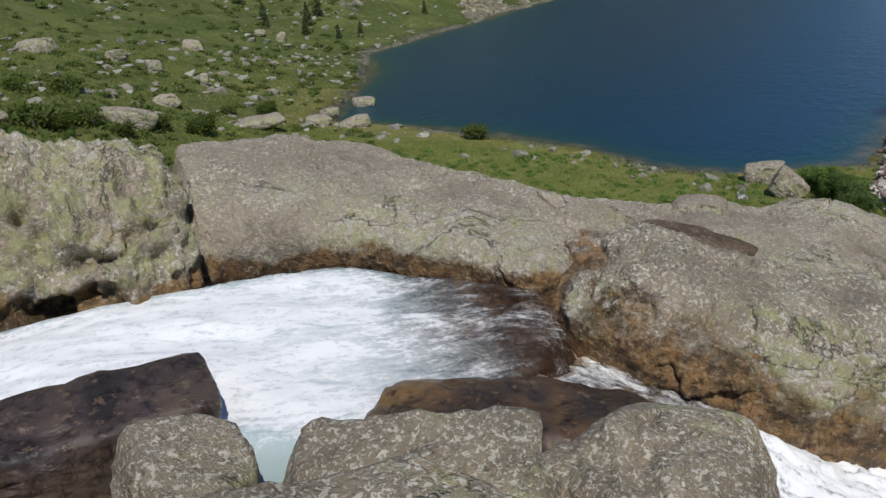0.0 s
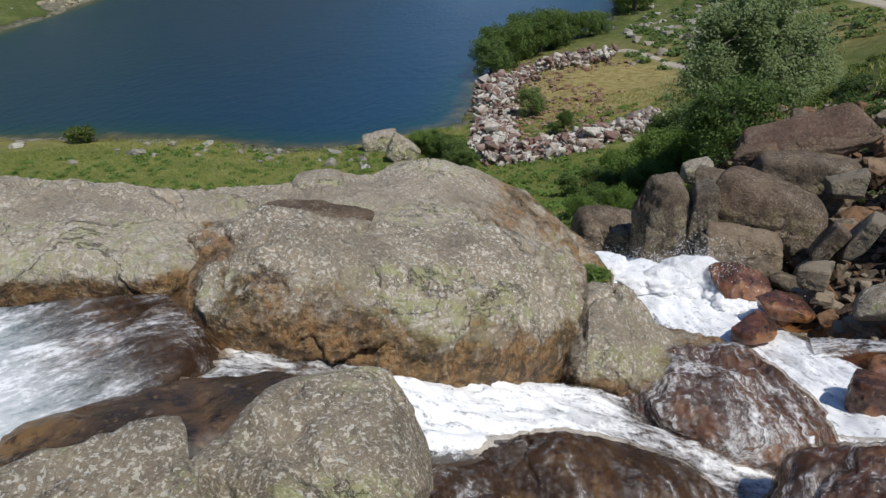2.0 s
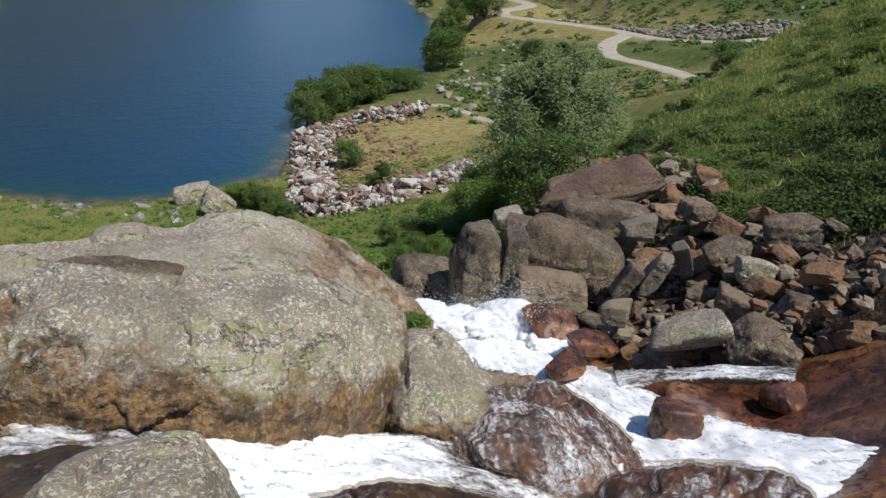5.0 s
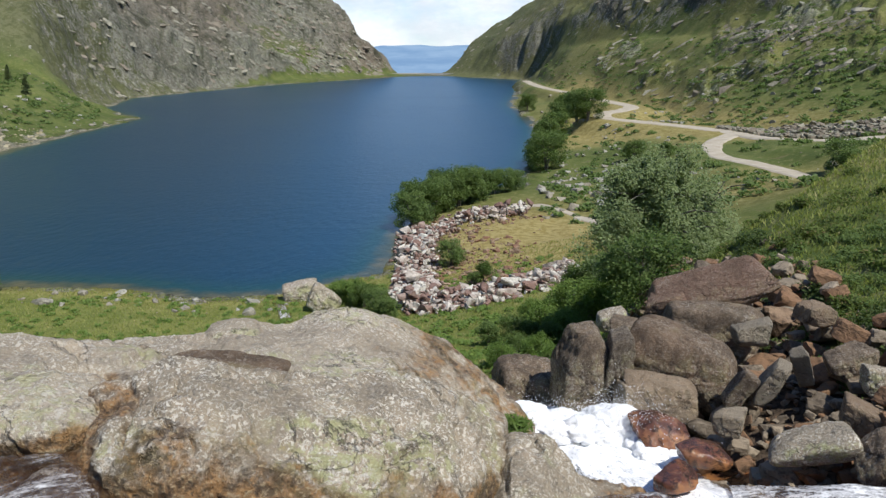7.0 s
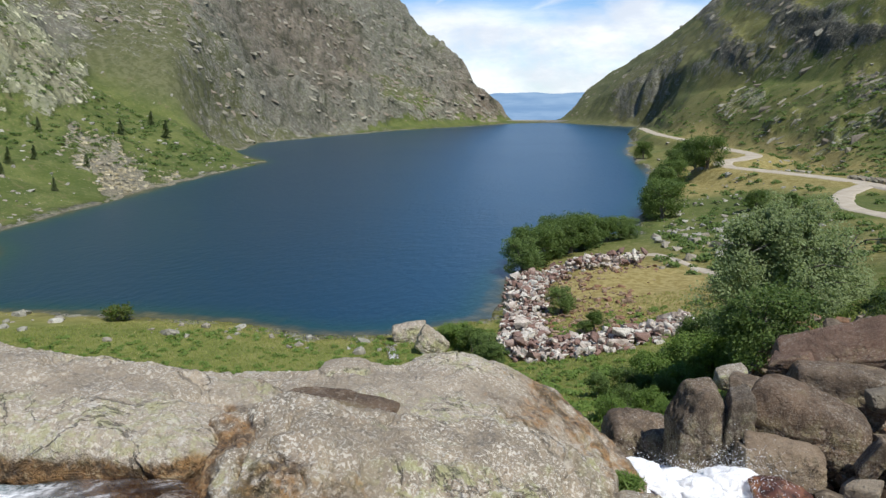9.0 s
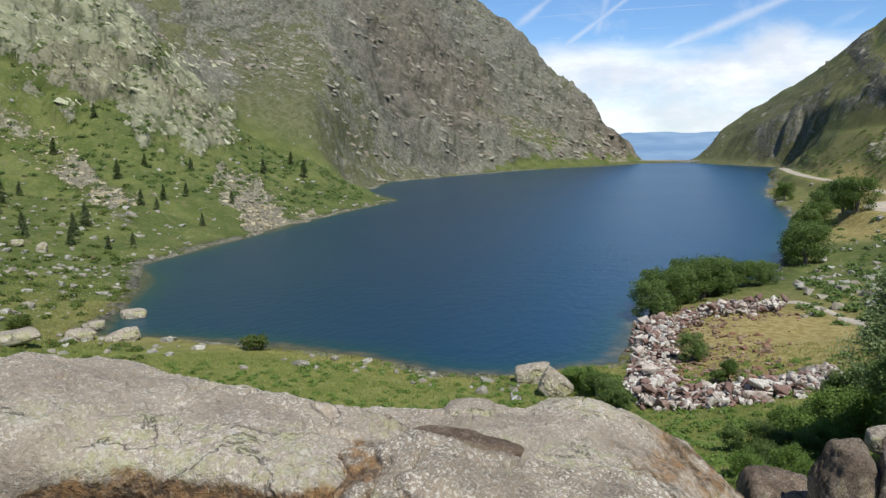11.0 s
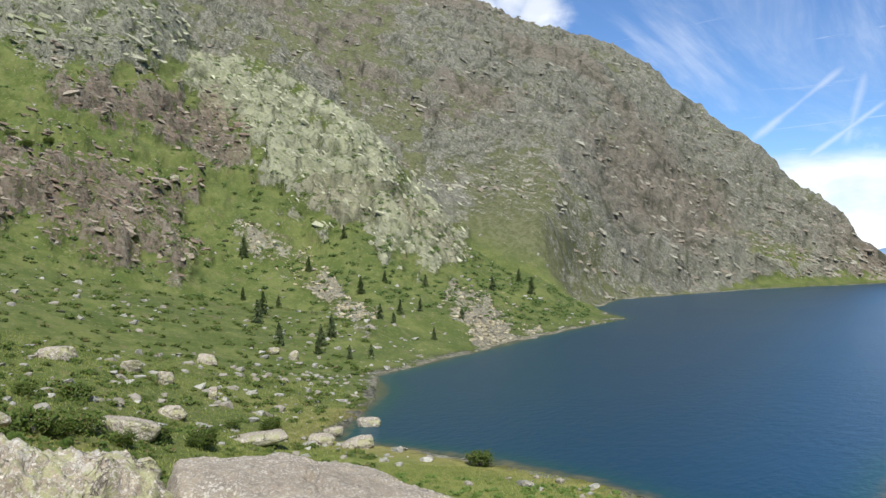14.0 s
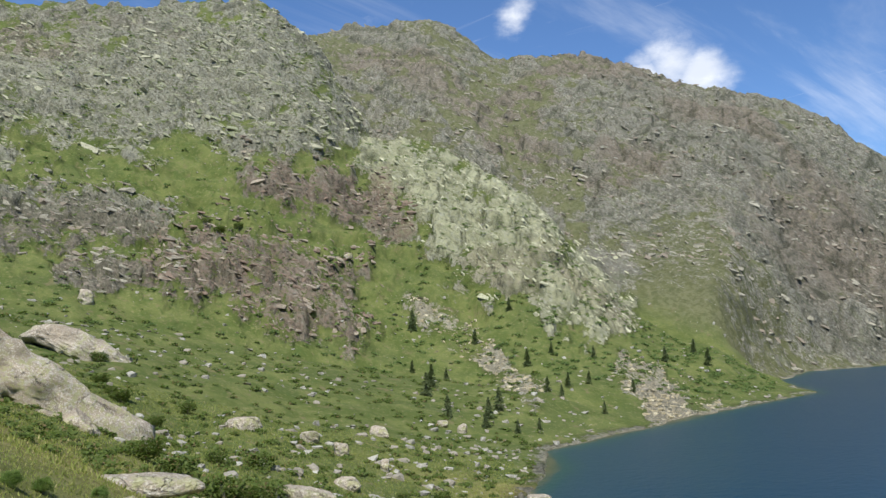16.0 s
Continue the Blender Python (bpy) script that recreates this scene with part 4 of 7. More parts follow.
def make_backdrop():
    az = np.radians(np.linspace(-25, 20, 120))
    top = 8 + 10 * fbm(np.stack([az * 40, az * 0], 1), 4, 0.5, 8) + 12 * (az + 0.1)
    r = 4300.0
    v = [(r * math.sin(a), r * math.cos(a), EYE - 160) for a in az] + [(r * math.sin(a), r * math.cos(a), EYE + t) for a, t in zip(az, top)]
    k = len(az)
    # the far ridge glows blue to stand in for distance haze
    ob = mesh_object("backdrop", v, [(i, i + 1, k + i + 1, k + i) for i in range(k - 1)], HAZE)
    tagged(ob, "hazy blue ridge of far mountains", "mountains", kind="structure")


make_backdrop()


def make_track(name, points, width, label, bed=None):
    c = centre_line(points, 260)
    t = np.linspace(0, len(points) - 1, len(c))
    side = np.gradient(c, axis=0)
    side = np.stack([side[:, 1], -side[:, 0]], 1) / np.linalg.norm(side, axis=1)[:, None]
    off = np.linspace(-1, 1, 11)
    wide = width * (1 + 0.25 * fbm(np.stack([t, t * 0], 1) * 2.3, 4, 0.6, 4))
    P = c[:, None, :] + side[:, None, :] * (off[None, :, None] * wide[:, None, None] / 2)
    q = P.reshape(-1, 2)
    rim = (np.abs(off) > 0.95)[None, :]
    if bed is None:
        level = land(q[:, 0], q[:, 1])[0].reshape(P.shape[:2]) + 0.05
    else:
        level = np.interp(np.linspace(0, 1, len(c)), np.linspace(0, 1, len(bed)), bed)[:, None] + 0.16 - 0.05 * off[None, :] ** 2
    level = level - 0.35 * rim
    i = np.arange(P.shape[0] * P.shape[1]).reshape(P.shape[:2])
    quads = np.stack([i[:-1, :-1], i[:-1, 1:], i[1:, 1:], i[1:, :-1]], -1).reshape(-1, 4)
    me = fast_mesh(name, np.concatenate([q, level.reshape(-1, 1)], 1), quads)
    me.materials.append(ROAD)
    me.shade_smooth()
    tagged(new(name, me), label, "road", kind="structure")


make_track("road", [k[:2] for k in MAIN_TRACK], 5.0, "pale gravel track winding along the hillside", BEDS[0][1])
make_track("road", [k[:2] for k in SIDE_TRACK], 3.6, "pale gravel side track leading down", BEDS[1][1])
make_track("path", ((6.2, 100), (7.4, 99), (9, 96), (11, 91), (12.5, 85)), 1.3, "faint dry footpath across the meadow")


def make_dam():
    """A low wall of pale masonry closes the far end of the lake."""
    m, n = material("dam_masonry")
    p = place_of(n)
    f = n.noise(n.stretch(p, (0.4, 0.4, 1.5)), 1.0, 6, 0.7)
    n.done(n.surface(n.mix(n.steps(f, 0.35, 0.65), (0.26, 0.25, 0.22), (0.42, 0.40, 0.36)), 0.9))
    bm = bmesh.new()
    a, b = Vector((-46, 634, 0)), Vector((14, 636, 0))
    steps = 24
    rows = []
    for k in range(steps + 1):
        t = k / steps
        c = a.lerp(b, t) + Vector((0, 9 * math.sin(t * math.pi), 0))
        rows.append([bm.verts.new(c + Vector(o)) for o in ((0, -1.6, -4), (0, -1.0, 2.0), (0, 1.0, 2.0), (0, 2.4, -4))])
    for r, q in zip(rows, rows[1:]):
        for j in range(3):
            bm.faces.new((r[j], q[j], q[j + 1], r[j + 1]))
    bm.faces.new(rows[0])
    bm.faces.new(rows[-1][::-1])
    me = bpy.data.meshes.new("dam")
    bm.to_mesh(me)
    bm.free()
    me.materials.append(m)
    tagged(new("dam", me), "low pale masonry dam closing the lake", "dam", kind="structure")


make_dam()

# ---------------------------------------------------------------- rocks


def ico(level):
    bm = bmesh.new()
    bmesh.ops.create_icosphere(bm, subdivisions=level, radius=1.0)
    v = np.array([x.co[:] for x in bm.verts])
    f = np.array([[x.index for x in q.verts] for q in bm.faces])
    bm.free()
    return v, f


ICO = {k: ico(k) for k in (1, 2, 3, 5)}


def rock_shape(level, half, power, seed, rough=0.10, cuts=10, grain=1.0, cut_depth=0.62):
    """A weathered rock: a rounded block with broken faces, hollows, cracks and grain."""
    u, f = ICO[level]
    half = np.asarray(half, float)
    rad = (np.abs(u) ** power).sum(1) ** (-1 / power)
    v = u * rad[:, None]
    rng = np.random.RandomState(seed)
    for _ in range(cuts):
        d = rng.normal(size=3)
        d /= np.linalg.norm(d)
        over = v @ d - rng.uniform(cut_depth, max(0.98, cut_depth * 1.35))
        v = v - np.maximum(over, 0)[:, None] * d
    v = v * half
    small = half.min()
    off = rng.uniform(-50, 50, 3)
    n = u / half
    n /= np.linalg.norm(n, axis=1)[:, None]
    size = half.mean()
    v = v + n * (rough * small * 0.7 * fbm(v / (size * 0.8) + off, 3, 0.5, seed))[:, None]
    v = v + n * (rough * small * 0.5 * fbm(v / (size * 0.28) + off, 4, 0.55, seed + 3))[:, None]
    if level > 4:
        for _ in range(3):
            d = rng.normal(size=3)
            d /= np.linalg.norm(d)
            far_off = v @ d - rng.uniform(-0.5, 0.5) * size + 0.10 * size * fbm(v / (size * 0.4) + off, 4, 0.6, seed + 7)
            v = v - n * (0.05 * small * np.exp(-(far_off / (0.022 * size)) ** 2))[:, None]
        v = v + n * (grain * 0.012 * fbm(v / 0.13 + off, 4, 0.6, seed + 9))[:, None]
    return v, f


def rock(name, centre, half, turn=(0, 0, 0), power=2.6, seed=1, mat=None, label="", category="rock", level=5, rough=0.10, cuts=10, water=None, group="", grain=1.0, cut_depth=0.6):
    v, f = rock_shape(level, half, power, seed, rough, cuts, grain, cut_depth)
    me = fast_mesh(name, v, f)
    m = pose(*centre, *turn)
    zw = v @ np.array(m.to_3x3())[2] + centre[2]
    wet = np.zeros(len(v)) if water is None else smooth(zw, water + 0.55, water + 0.02)
    put_values(me, "wet", wet)
    me.materials.append(mat or GRANITE)
    me.shade_smooth()
    ob = new(name, me)
    ob.matrix_world = m
    return tagged(ob, label, category, group)


def whaleback(name, stations, mat, label, category="rock", seed=1, wet=0.0, rough=0.05, grain=1.0, back=0.4, lift=0.62, blocky=0.0, stain=None, sink=0.0, chips=0, film=0.0):
    """A rock lofted over stations along its length: heading, elevation of its crest and of its foot, distance of the foot, depth of its front."""
    st = np.array(stations, float)
    na, ns = max(90, int((st[-1, 0] - st[0, 0]) * 10)), 150
    az = np.linspace(st[0, 0], st[-1, 0], na)
    soft = np.ones(5) / 5
    crest, foot, dist, depth = [np.convolve(np.pad(np.interp(az, st[:, 0], st[:, k]), 2, mode="edge"), soft, "valid") for k in (1, 2, 3, 4)]
    ends = np.clip(np.minimum(az - az[0], az[-1] - az) / (3.2 if sink else 1.6), 0, 1) ** (0.8 if sink else 0.5)
    hb = dist * np.cos(np.radians(foot))
    zb = EYE - dist * np.sin(np.radians(-foot))
    hc = hb + depth
    zc = EYE - hc * np.tan(np.radians(-crest))
    zc = zb + (zc - zb) * ends
    s = np.linspace(-0.35, 2.0, ns)
    front = np.clip(s, 0, 1)
    rear = np.clip(s - 1, 0, 1)
    under = np.clip(-s, 0, 1)
    H = hb[:, None] + depth[:, None] * (1 - np.cos(front * math.pi / 2) ** 1.0)[None, :] + (depth * back)[:, None] * np.sin(rear * math.pi / 2)[None, :] + under[None, :] * 0.5
    Z = zb[:, None] + (zc - zb)[:, None] * (np.sin(front * math.pi / 2) ** lift)[None, :] - ((zc - zb) + 0.6)[:, None] * (1 - np.cos(rear * math.pi / 2))[None, :] - under[None, :] * 2.2
    Z = Z - sink * (1 - ends)[:, None]
    A = np.radians(np.broadcast_to(az[:, None], H.shape))
    P = np.stack([H * np.sin(A), 0.33 + H * np.cos(A), Z], -1)
    N = np.cross(np.gradient(P, axis=0).reshape(-1, 3), np.gradient(P, axis=1).reshape(-1, 3))
    N = N / np.maximum(np.linalg.norm(N, axis=1), 1e-6)[:, None]
    v = P.reshape(-1, 3)
    off = np.random.RandomState(seed).uniform(-40, 40, 3)
    bulge = fbm(v / 1.1 + off, 3, 0.5, seed) * rough * 1.8 + fbm(v / 0.36 + off, 4, 0.55, seed + 3) * rough * 0.8
    ridge = fbm(v * (0.8, 0.8, 1.3) + off, 3, 0.5, seed + 7, True)
    bulge = bulge - grain * 0.07 * smooth(ridge, 0.70, 0.90)
    # knobs and hollows a hand or two across, and slanting seams
    bulge = bulge + rough * 0.45 * fbm(v / 0.19 + off, 4, 0.6, seed + 31, True)
    seam = v @ np.array([0.75, -0.2, 0.62]) / 0.95 + 0.45 * fbm(v / 0.7 + off, 4, 0.55, seed + 33)
    seam = np.abs(seam - np.round(seam))
    bulge = bulge - grain * 0.05 * smooth(seam, 0.035, 0.0) * smooth(fbm(v / 0.9 + off, 3, 0.5, seed + 35), -0.1, 0.3)
    if blocky:
        q = v @ np.array([0.55, 0.25, 0.8]) / 0.42 + 0.8 * fbm(v / 0.9 + off, 3, 0.5, seed + 11)
        fr = q - np.floor(q)
        bulge = bulge + blocky * (smooth(fr, 0.0, 0.7) - fr - 0.22) + 0.5 * blocky * fbm(v / 0.3 + off, 3, 0.5, seed + 12, True)
    bulge = bulge + grain * 0.014 * fbm(v / 0.10 + off, 4, 0.6, seed + 9)
    v = v + N * (bulge * np.repeat(ends, ns))[:, None]
    if chips:
        # broken, flat faces
        r2 = np.random.RandomState(seed + 5)
        mid = v.mean(0)
        seen = np.array([-mid[0], 0.33 - mid[1], 0]) / np.hypot(mid[0], mid[1])
        for _ in range(chips):
            d = 0.55 * seen + (0, 0, 0.75) + r2.normal(size=3) * 0.55
            d /= np.linalg.norm(d)
            reach = v @ d
            v = v - 0.9 * np.maximum(reach - np.quantile(reach, r2.uniform(0.86, 0.96)), 0)[:, None] * d
    i = np.arange(na * ns).reshape(na, ns)
    centre = v.mean(0)
    faces = np.stack([i[:-1, :-1], i[1:, :-1], i[1:, 1:], i[:-1, 1:]], -1).reshape(-1, 4)
    me = fast_mesh(name, v - centre, faces)
    above = (v[:, 2].reshape(na, ns) - zb[:, None]).ravel()
    put_values(me, "wet", smooth(above / (1 + 0.9 * fbm(v / 0.55 + off, 3, 0.5, seed + 21)).clip(0.3, 2), wet * 1.5, wet * 0.1) if wet else np.zeros(len(v)))
    if stain:
        put = np.repeat(smooth(az, *stain), ns) * 0.62
        me.attributes["wet"].data.foreach_set("value", put.astype(np.float32))
    me.materials.append(mat)
    me.shade_smooth()
    ob = new(name, me)
    ob.location = centre
    if film:
        # water that runs thinly over the rock
        fm = fast_mesh("water", v + N * 0.022 + (0, 0, 0.01), faces)
        put_values(fm, "foam", film * (0.7 + 0.6 * fbm(v / 0.5 + off, 3, 0.5, seed + 41)))
        put_values(fm, "cover", np.clip(np.repeat(ends, ns) * np.tile(smooth(s, 1.9, 1.3), na), 0, 1))
        put_values(fm, "teal", np.zeros(len(v)))
        layer = fm.uv_layers.new(name="UVMap")
        idx = np.empty(len(fm.loops), np.int32)
        fm.loops.foreach_get("vertex_index", idx)
        layer.data.foreach_set("uv", 2.0 * np.stack([v[:, 2] * 1.6 - v[:, 1], v[:, 0]], 1)[idx].astype(np.float32).ravel())
        fm.materials.append(STREAM)
        fm.shade_smooth()
        tagged(new("water", fm), "thin foaming water running over a brown slab", "water", kind="structure")
    return tagged(ob, label, category)


def angular_shape(level, half, seed, chips=9, edge=22.0, rough=0.05, layers=0.0):
    """A broken block: the space between many flat faces, its edges worn and its faces scarred."""
    u, f = ICO[level]
    half = np.asarray(half, float)
    rng = np.random.RandomState(seed)
    d = np.concatenate([np.eye(3), -np.eye(3)]) + rng.normal(size=(6, 3)) * 0.13
    d /= np.linalg.norm(d, axis=1)[:, None]
    reach = np.ones(6) * rng.uniform(0.85, 1.05, 6)
    c = rng.normal(size=(chips, 3))
    c /= np.linalg.norm(c, axis=1)[:, None]
    d = np.concatenate([d, c])
    reach = np.concatenate([reach, np.abs(c).sum(1) * rng.uniform(0.62, 0.88, chips)])
    face = np.maximum(u @ d.T, 0) / reach
    v = u * ((face ** edge).sum(1) ** (-1 / edge))[:, None] * half
    off = rng.uniform(-50, 50, 3)
    n = u / half
    n /= np.linalg.norm(n, axis=1)[:, None]
    size, small = half.mean(), half.min()
    v = v + n * (rough * small * fbm(v / (size * 0.7) + off, 4, 0.55, seed))[:, None]
    if layers:
        q = v @ np.array([0.18, 0.1, 1.0]) / (small * 0.42) + 0.5 * fbm(v / size + off, 3, 0.5, seed + 2)
        fr = q - np.floor(q)
        v = v + n * (layers * small * (smooth(fr, 0.0, 0.25) - 1.0 - 0.3 * fr))[:, None]
    if level > 4:
        v = v + n * (0.09 * small * fbm(v / (size * 0.38) + off, 5, 0.6, seed + 15, True))[:, None]
        for _ in range(5):
            k = rng.normal(size=3)
            k /= np.linalg.norm(k)
            gap = v @ k - rng.uniform(-0.5, 0.5) * size + 0.06 * size * fbm(v / (size * 0.4) + off, 4, 0.6, seed + 7)
            v = v - n * (0.10 * small * np.exp(-(gap / (0.016 * size)) ** 2))[:, None]
        v = v + n * (0.016 * fbm(v / 0.11 + off, 4, 0.6, seed + 9))[:, None]
    return v, f


def angular(name, az, el, dist, half, tilt, seed, mat, label, chips=9, edge=22.0, rough=0.05, layers=0.0, group="", level=5, category="boulder", plates=0.0):
    """A broken block whose first axis lies across the line of sight before it is tilted."""
    v, f = angular_shape(level, half, seed, chips, edge, rough, layers)
    if plates:
        bent = v + 0.35 * plates * fbm(v / plates, 3, 0.5, seed + 21)[:, None]
        first, second, tone = cells(np.stack([bent[:, 0] * 0.55 + bent[:, 1] * 0.3, bent[:, 2] + bent[:, 1] * 0.4], 1) / plates, seed)
        out = v / np.asarray(half) ** 2
        out /= np.linalg.norm(out, axis=1)[:, None]
        v = v + out * (plates * (0.26 * (tone - 0.5) - 0.22 * smooth(second - first, 0.16, 0.04)) + 0.10 * fbm(v / (0.25 * plates), 3, 0.6, seed + 23) * plates)[:, None]
    me = fast_mesh(name, v, f)
    put_values(me, "wet", np.zeros(len(v)))
    me.materials.append(mat)
    if not plates:
        me.shade_smooth()
    ob = new(name, me)
    ob.matrix_world = pose(*spot(az, el, dist), tilt[0], tilt[1], tilt[2] - az)
    return tagged(ob, label, category, group)




# the bedrock beside the torrent
whaleback("bedrock", [(-56.6, -14.6, -22.6, 7.4, 1.7), (-54.5, -13.7, -22.6, 7.4, 1.8), (-52, -13.6, -22.7, 7.35, 1.9), (-47, -13.7, -23.0, 7.3, 2.0), (-41.6, -14.9, -23.6, 7.1, 2.0),
                      (-36, -17.0, -25.0, 6.8, 1.7), (-29.6, -19.3, -26.2, 6.5, 1.5), (-25, -20.3, -26.2, 6.6, 1.5), (-21, -21.2, -26.0, 6.8, 1.3)],
          GRANITE_WARM, "smooth grey-pink whaleback rock above the torrent", seed=11, wet=0.14, rough=0.06, blocky=0.02)
whaleback("bedrock", [(-27, -20.1, -22.5, 7.9, 1.6), (-20, -20.4, -23.5, 7.9, 1.6), (-16, -20.0, -24.2, 7.8, 1.8), (-12.3, -20.3, -24.6, 7.9, 1.9), (-10.2, -19.4, -25.0, 8.0, 2.2), (-7, -19.5, -25.2, 8.1, 2.2),
                      (-3, -20.8, -26.0, 8.3, 2.0), (-0.3, -21.7, -26.5, 8.6, 1.9), (2.4, -23.4, -27.0, 9.0, 1.6), (5.3, -25.8, -27.6, 9.4, 1.2), (7.4, -27.5, -28.5, 9.6, 0.8)],
          GRANITE_WARM, "rounded brownish granite slab behind the torrent", sink=0.25, seed=15, rough=0.07, stain=(-9, 1))
whaleback("bedrock", [(-29.3, -25.2, -26.8, 6.5, 0.8), (-28.6, -23.9, -27.3, 6.45, 0.9), (-26.5, -22.9, -30.0, 6.0, 1.1), (-22.8, -22.2, -31.3, 5.9, 1.2), (-19.4, -22.3, -32.2, 5.9, 1.3),
                      (-16, -23.3, -33.2, 5.95, 1.35), (-13, -23.8, -34.2, 6.0, 1.4), (-7.7, -24.1, -35.0, 6.2, 1.35), (-2.2, -25.3, -35.0, 6.6, 1.25), (2, -26.4, -34.0, 7.1, 1.1), (4.6, -27.3, -32.5, 7.6, 0.9), (5.8, -28.8, -31.0, 7.9, 0.6)],
          GRANITE, "large lichen-spotted granite rock with rust-stained foot", seed=23, wet=0.38, rough=0.09, blocky=0.05, grain=1.6)
whaleback("bedrock", [(2.2, -29.6, -33.6, 7.7, 0.7), (4.6, -28.3, -36.0, 7.4, 0.95), (8.4, -28.2, -36.2, 7.4, 1.0), (10.9, -30.3, -35.9, 7.5, 0.9), (12.6, -30.8, -35.4, 7.6, 0.85), (16.3, -31.3, -33.8, 8.0, 0.6), (18.8, -32.3, -33.0, 8.2, 0.35)],
          GRANITE, "lichen-spotted granite rock wet along its foot", sink=0.2, seed=31, wet=0.13, rough=0.07, grain=1.5, blocky=0.04)
whaleback("bedrock", [(-88, -9.9, -22.0, 7.2, 1.5), (-73, -10.4, -22.5, 7.2, 1.6), (-65, -11.6, -23.5, 7.1, 1.6), (-60, -13.1, -24.6, 6.9, 1.5), (-57, -13.7, -23.6, 7.0, 1.3), (-55.9, -14.2, -23.2, 7.05, 1.2), (-55.2, -15.2, -22.8, 7.1, 1.0)],
          GRANITE_MOSS, "jagged layered lichen-green rock above the torrent", seed=42, wet=0.26, rough=0.10, grain=3.2, lift=0.7, blocky=0.26)
whaleback("boulder", [(-33.4, -39.8, -46.0, 4.4, 0.3), (-27.7, -37.5, -48.0, 4.2, 0.7), (-24, -35.4, -50.0, 4.0, 1.0), (-21, -34.5, -50.0, 4.0, 1.2), (-15.5, -34.7, -50.0, 4.0, 1.2), (-12.6, -35.3, -49.0, 4.1, 1.1), (-10.9, -37.4, -47.0, 4.3, 0.8), (-9.0, -40.5, -45.0, 4.6, 0.5)],
          GRANITE_NEAR, "grey granite boulder speckled with pale lichen", "boulder", seed=57, rough=0.035, chips=5)
angular("boulder", -44.0, -43.4, 4.02, (0.60, 0.44, 0.46), (2, 4, 4), 64, GRANITE_NEAR, "flat-topped angular granite boulder speckled with pale lichen", 4, 18.0, 0.05)
angular("boulder", -60.5, -37.4, 4.28, (0.32, 0.30, 0.42), (0, 2, 12), 71, GRANITE_NEAR, "small squarish granite block beside the torrent", 6, 16.0, 0.05)
whaleback("boulder", [(-76, -36.5, -50.0, 2.6, 0.4), (-64, -35.0, -52.0, 2.5, 0.6), (-59, -36.3, -53.0, 2.45, 0.7), (-50.6, -37.5, -55.0, 2.4, 0.8), (-43, -37.6, -55.0, 2.4, 0.8), (-38.6, -39.4, -55.0, 2.4, 0.7), (-32, -42.5, -54.0, 2.5, 0.4)],
          GRANITE_NEAR, "low granite ledge spotted with yellow lichen", "boulder", seed=79, rough=0.035, chips=5)


BED_AZ = (-180, -100, -70, -40, -28, -12, 5, 20, 35, 60, 180)
BED_RINGS = ((0.02, (20.4,) * 11), (1.3, (20.45, 20.4, 20.3, 20.3, 20.2, 20.1, 20.0, 20.0, 20.0, 20.2, 20.4)),
             (2.6, (20.3, 20.0, 19.1, 18.9, 18.7, 18.6, 18.2, 18.0, 18.2, 19.4, 20.3)), (4.4, (20.2, 19.5, 18.9, 18.8, 18.6, 18.0, 17.55, 17.2, 17.3, 18.8, 20.2)),
             (6.3, (20.2, 19.3, 18.9, 18.8, 18.6, 17.9, 17.4, 16.85, 16.75, 18.0, 20.2)), (8.2, (20.4, 19.2, 18.8, 18.6, 18.2, 17.4, 16.9, 16.1, 16.1, 18.9, 20.4)),
             (10.5, (20.8, 19.0, 17.6, 17.0, 16.5, 15.8, 15.3, 15.3, 15.95, 19.0, 21)), (13.4, (21, 19, 16.4, 15.2, 14.4, 13.4, 13.0, 14.7, 16.35, 19.6, 22)))


def bed_height(az, r):
    zs = np.stack([np.interp(az, BED_AZ, z) for _, z in BED_RINGS])
    return np.array([np.interp(q, [k for k, _ in BED_RINGS], zs[:, i]) for i, q in enumerate(r)])


def make_stream_bed():
    """The rocky bed under the torrent and the ledge that the viewer stands on."""
    azs, rings = BED_AZ, BED_RINGS
    az = np.linspace(-180, 179.2, 450)
    rr = np.concatenate([np.linspace(0.02, 2.4, 16), np.linspace(2.5, 13.4, 150)])
    zs = np.stack([np.interp(az, azs, z) for _, z in rings])
    Z = np.stack([np.interp(rr, [r for r, _ in rings], zs[:, k]) for k in range(len(az))], 1)
    A, R = np.meshgrid(np.radians(az), rr)
    v = np.stack([(R * np.sin(A)).ravel(), (0.33 + R * np.cos(A)).ravel(), Z.ravel()], 1)
    v[:, 2] += (0.10 * fbm(v[:, :2] / 0.9, 5, 0.55, 5) + 0.08 * fbm(v[:, :2] / 0.5, 4, 0.5, 6, True)) * smooth(R.ravel(), 0.6, 3)
    i = np.arange(A.size).reshape(A.shape)
    j = np.roll(i, -1, 1)
    me = fast_mesh("stream_bed", v, np.stack([i[:-1], j[:-1], j[1:], i[1:]], -1).reshape(-1, 4))
    put_values(me, "wet", smooth(R.ravel(), 2.2, 2.9))
    me.materials.append(GRANITE_WET)
    me.materials.append(GRANITE)
    # the dry ledge underfoot and the banks behind it
    ring_mid = (rr[:-1] + rr[1:]) / 2
    dry = (ring_mid[:, None] < 2.4) | ((np.abs(az)[None, :] > 78) & (az[None, :] > 0)) | (az[None, :] < -104)
    me.polygons.foreach_set("material_index", dry.astype(np.int32).ravel())
    me.shade_smooth()
    tagged(new("stream_bed", me), "brown wet rock bed of the torrent", "rock", kind="structure")


make_stream_bed()

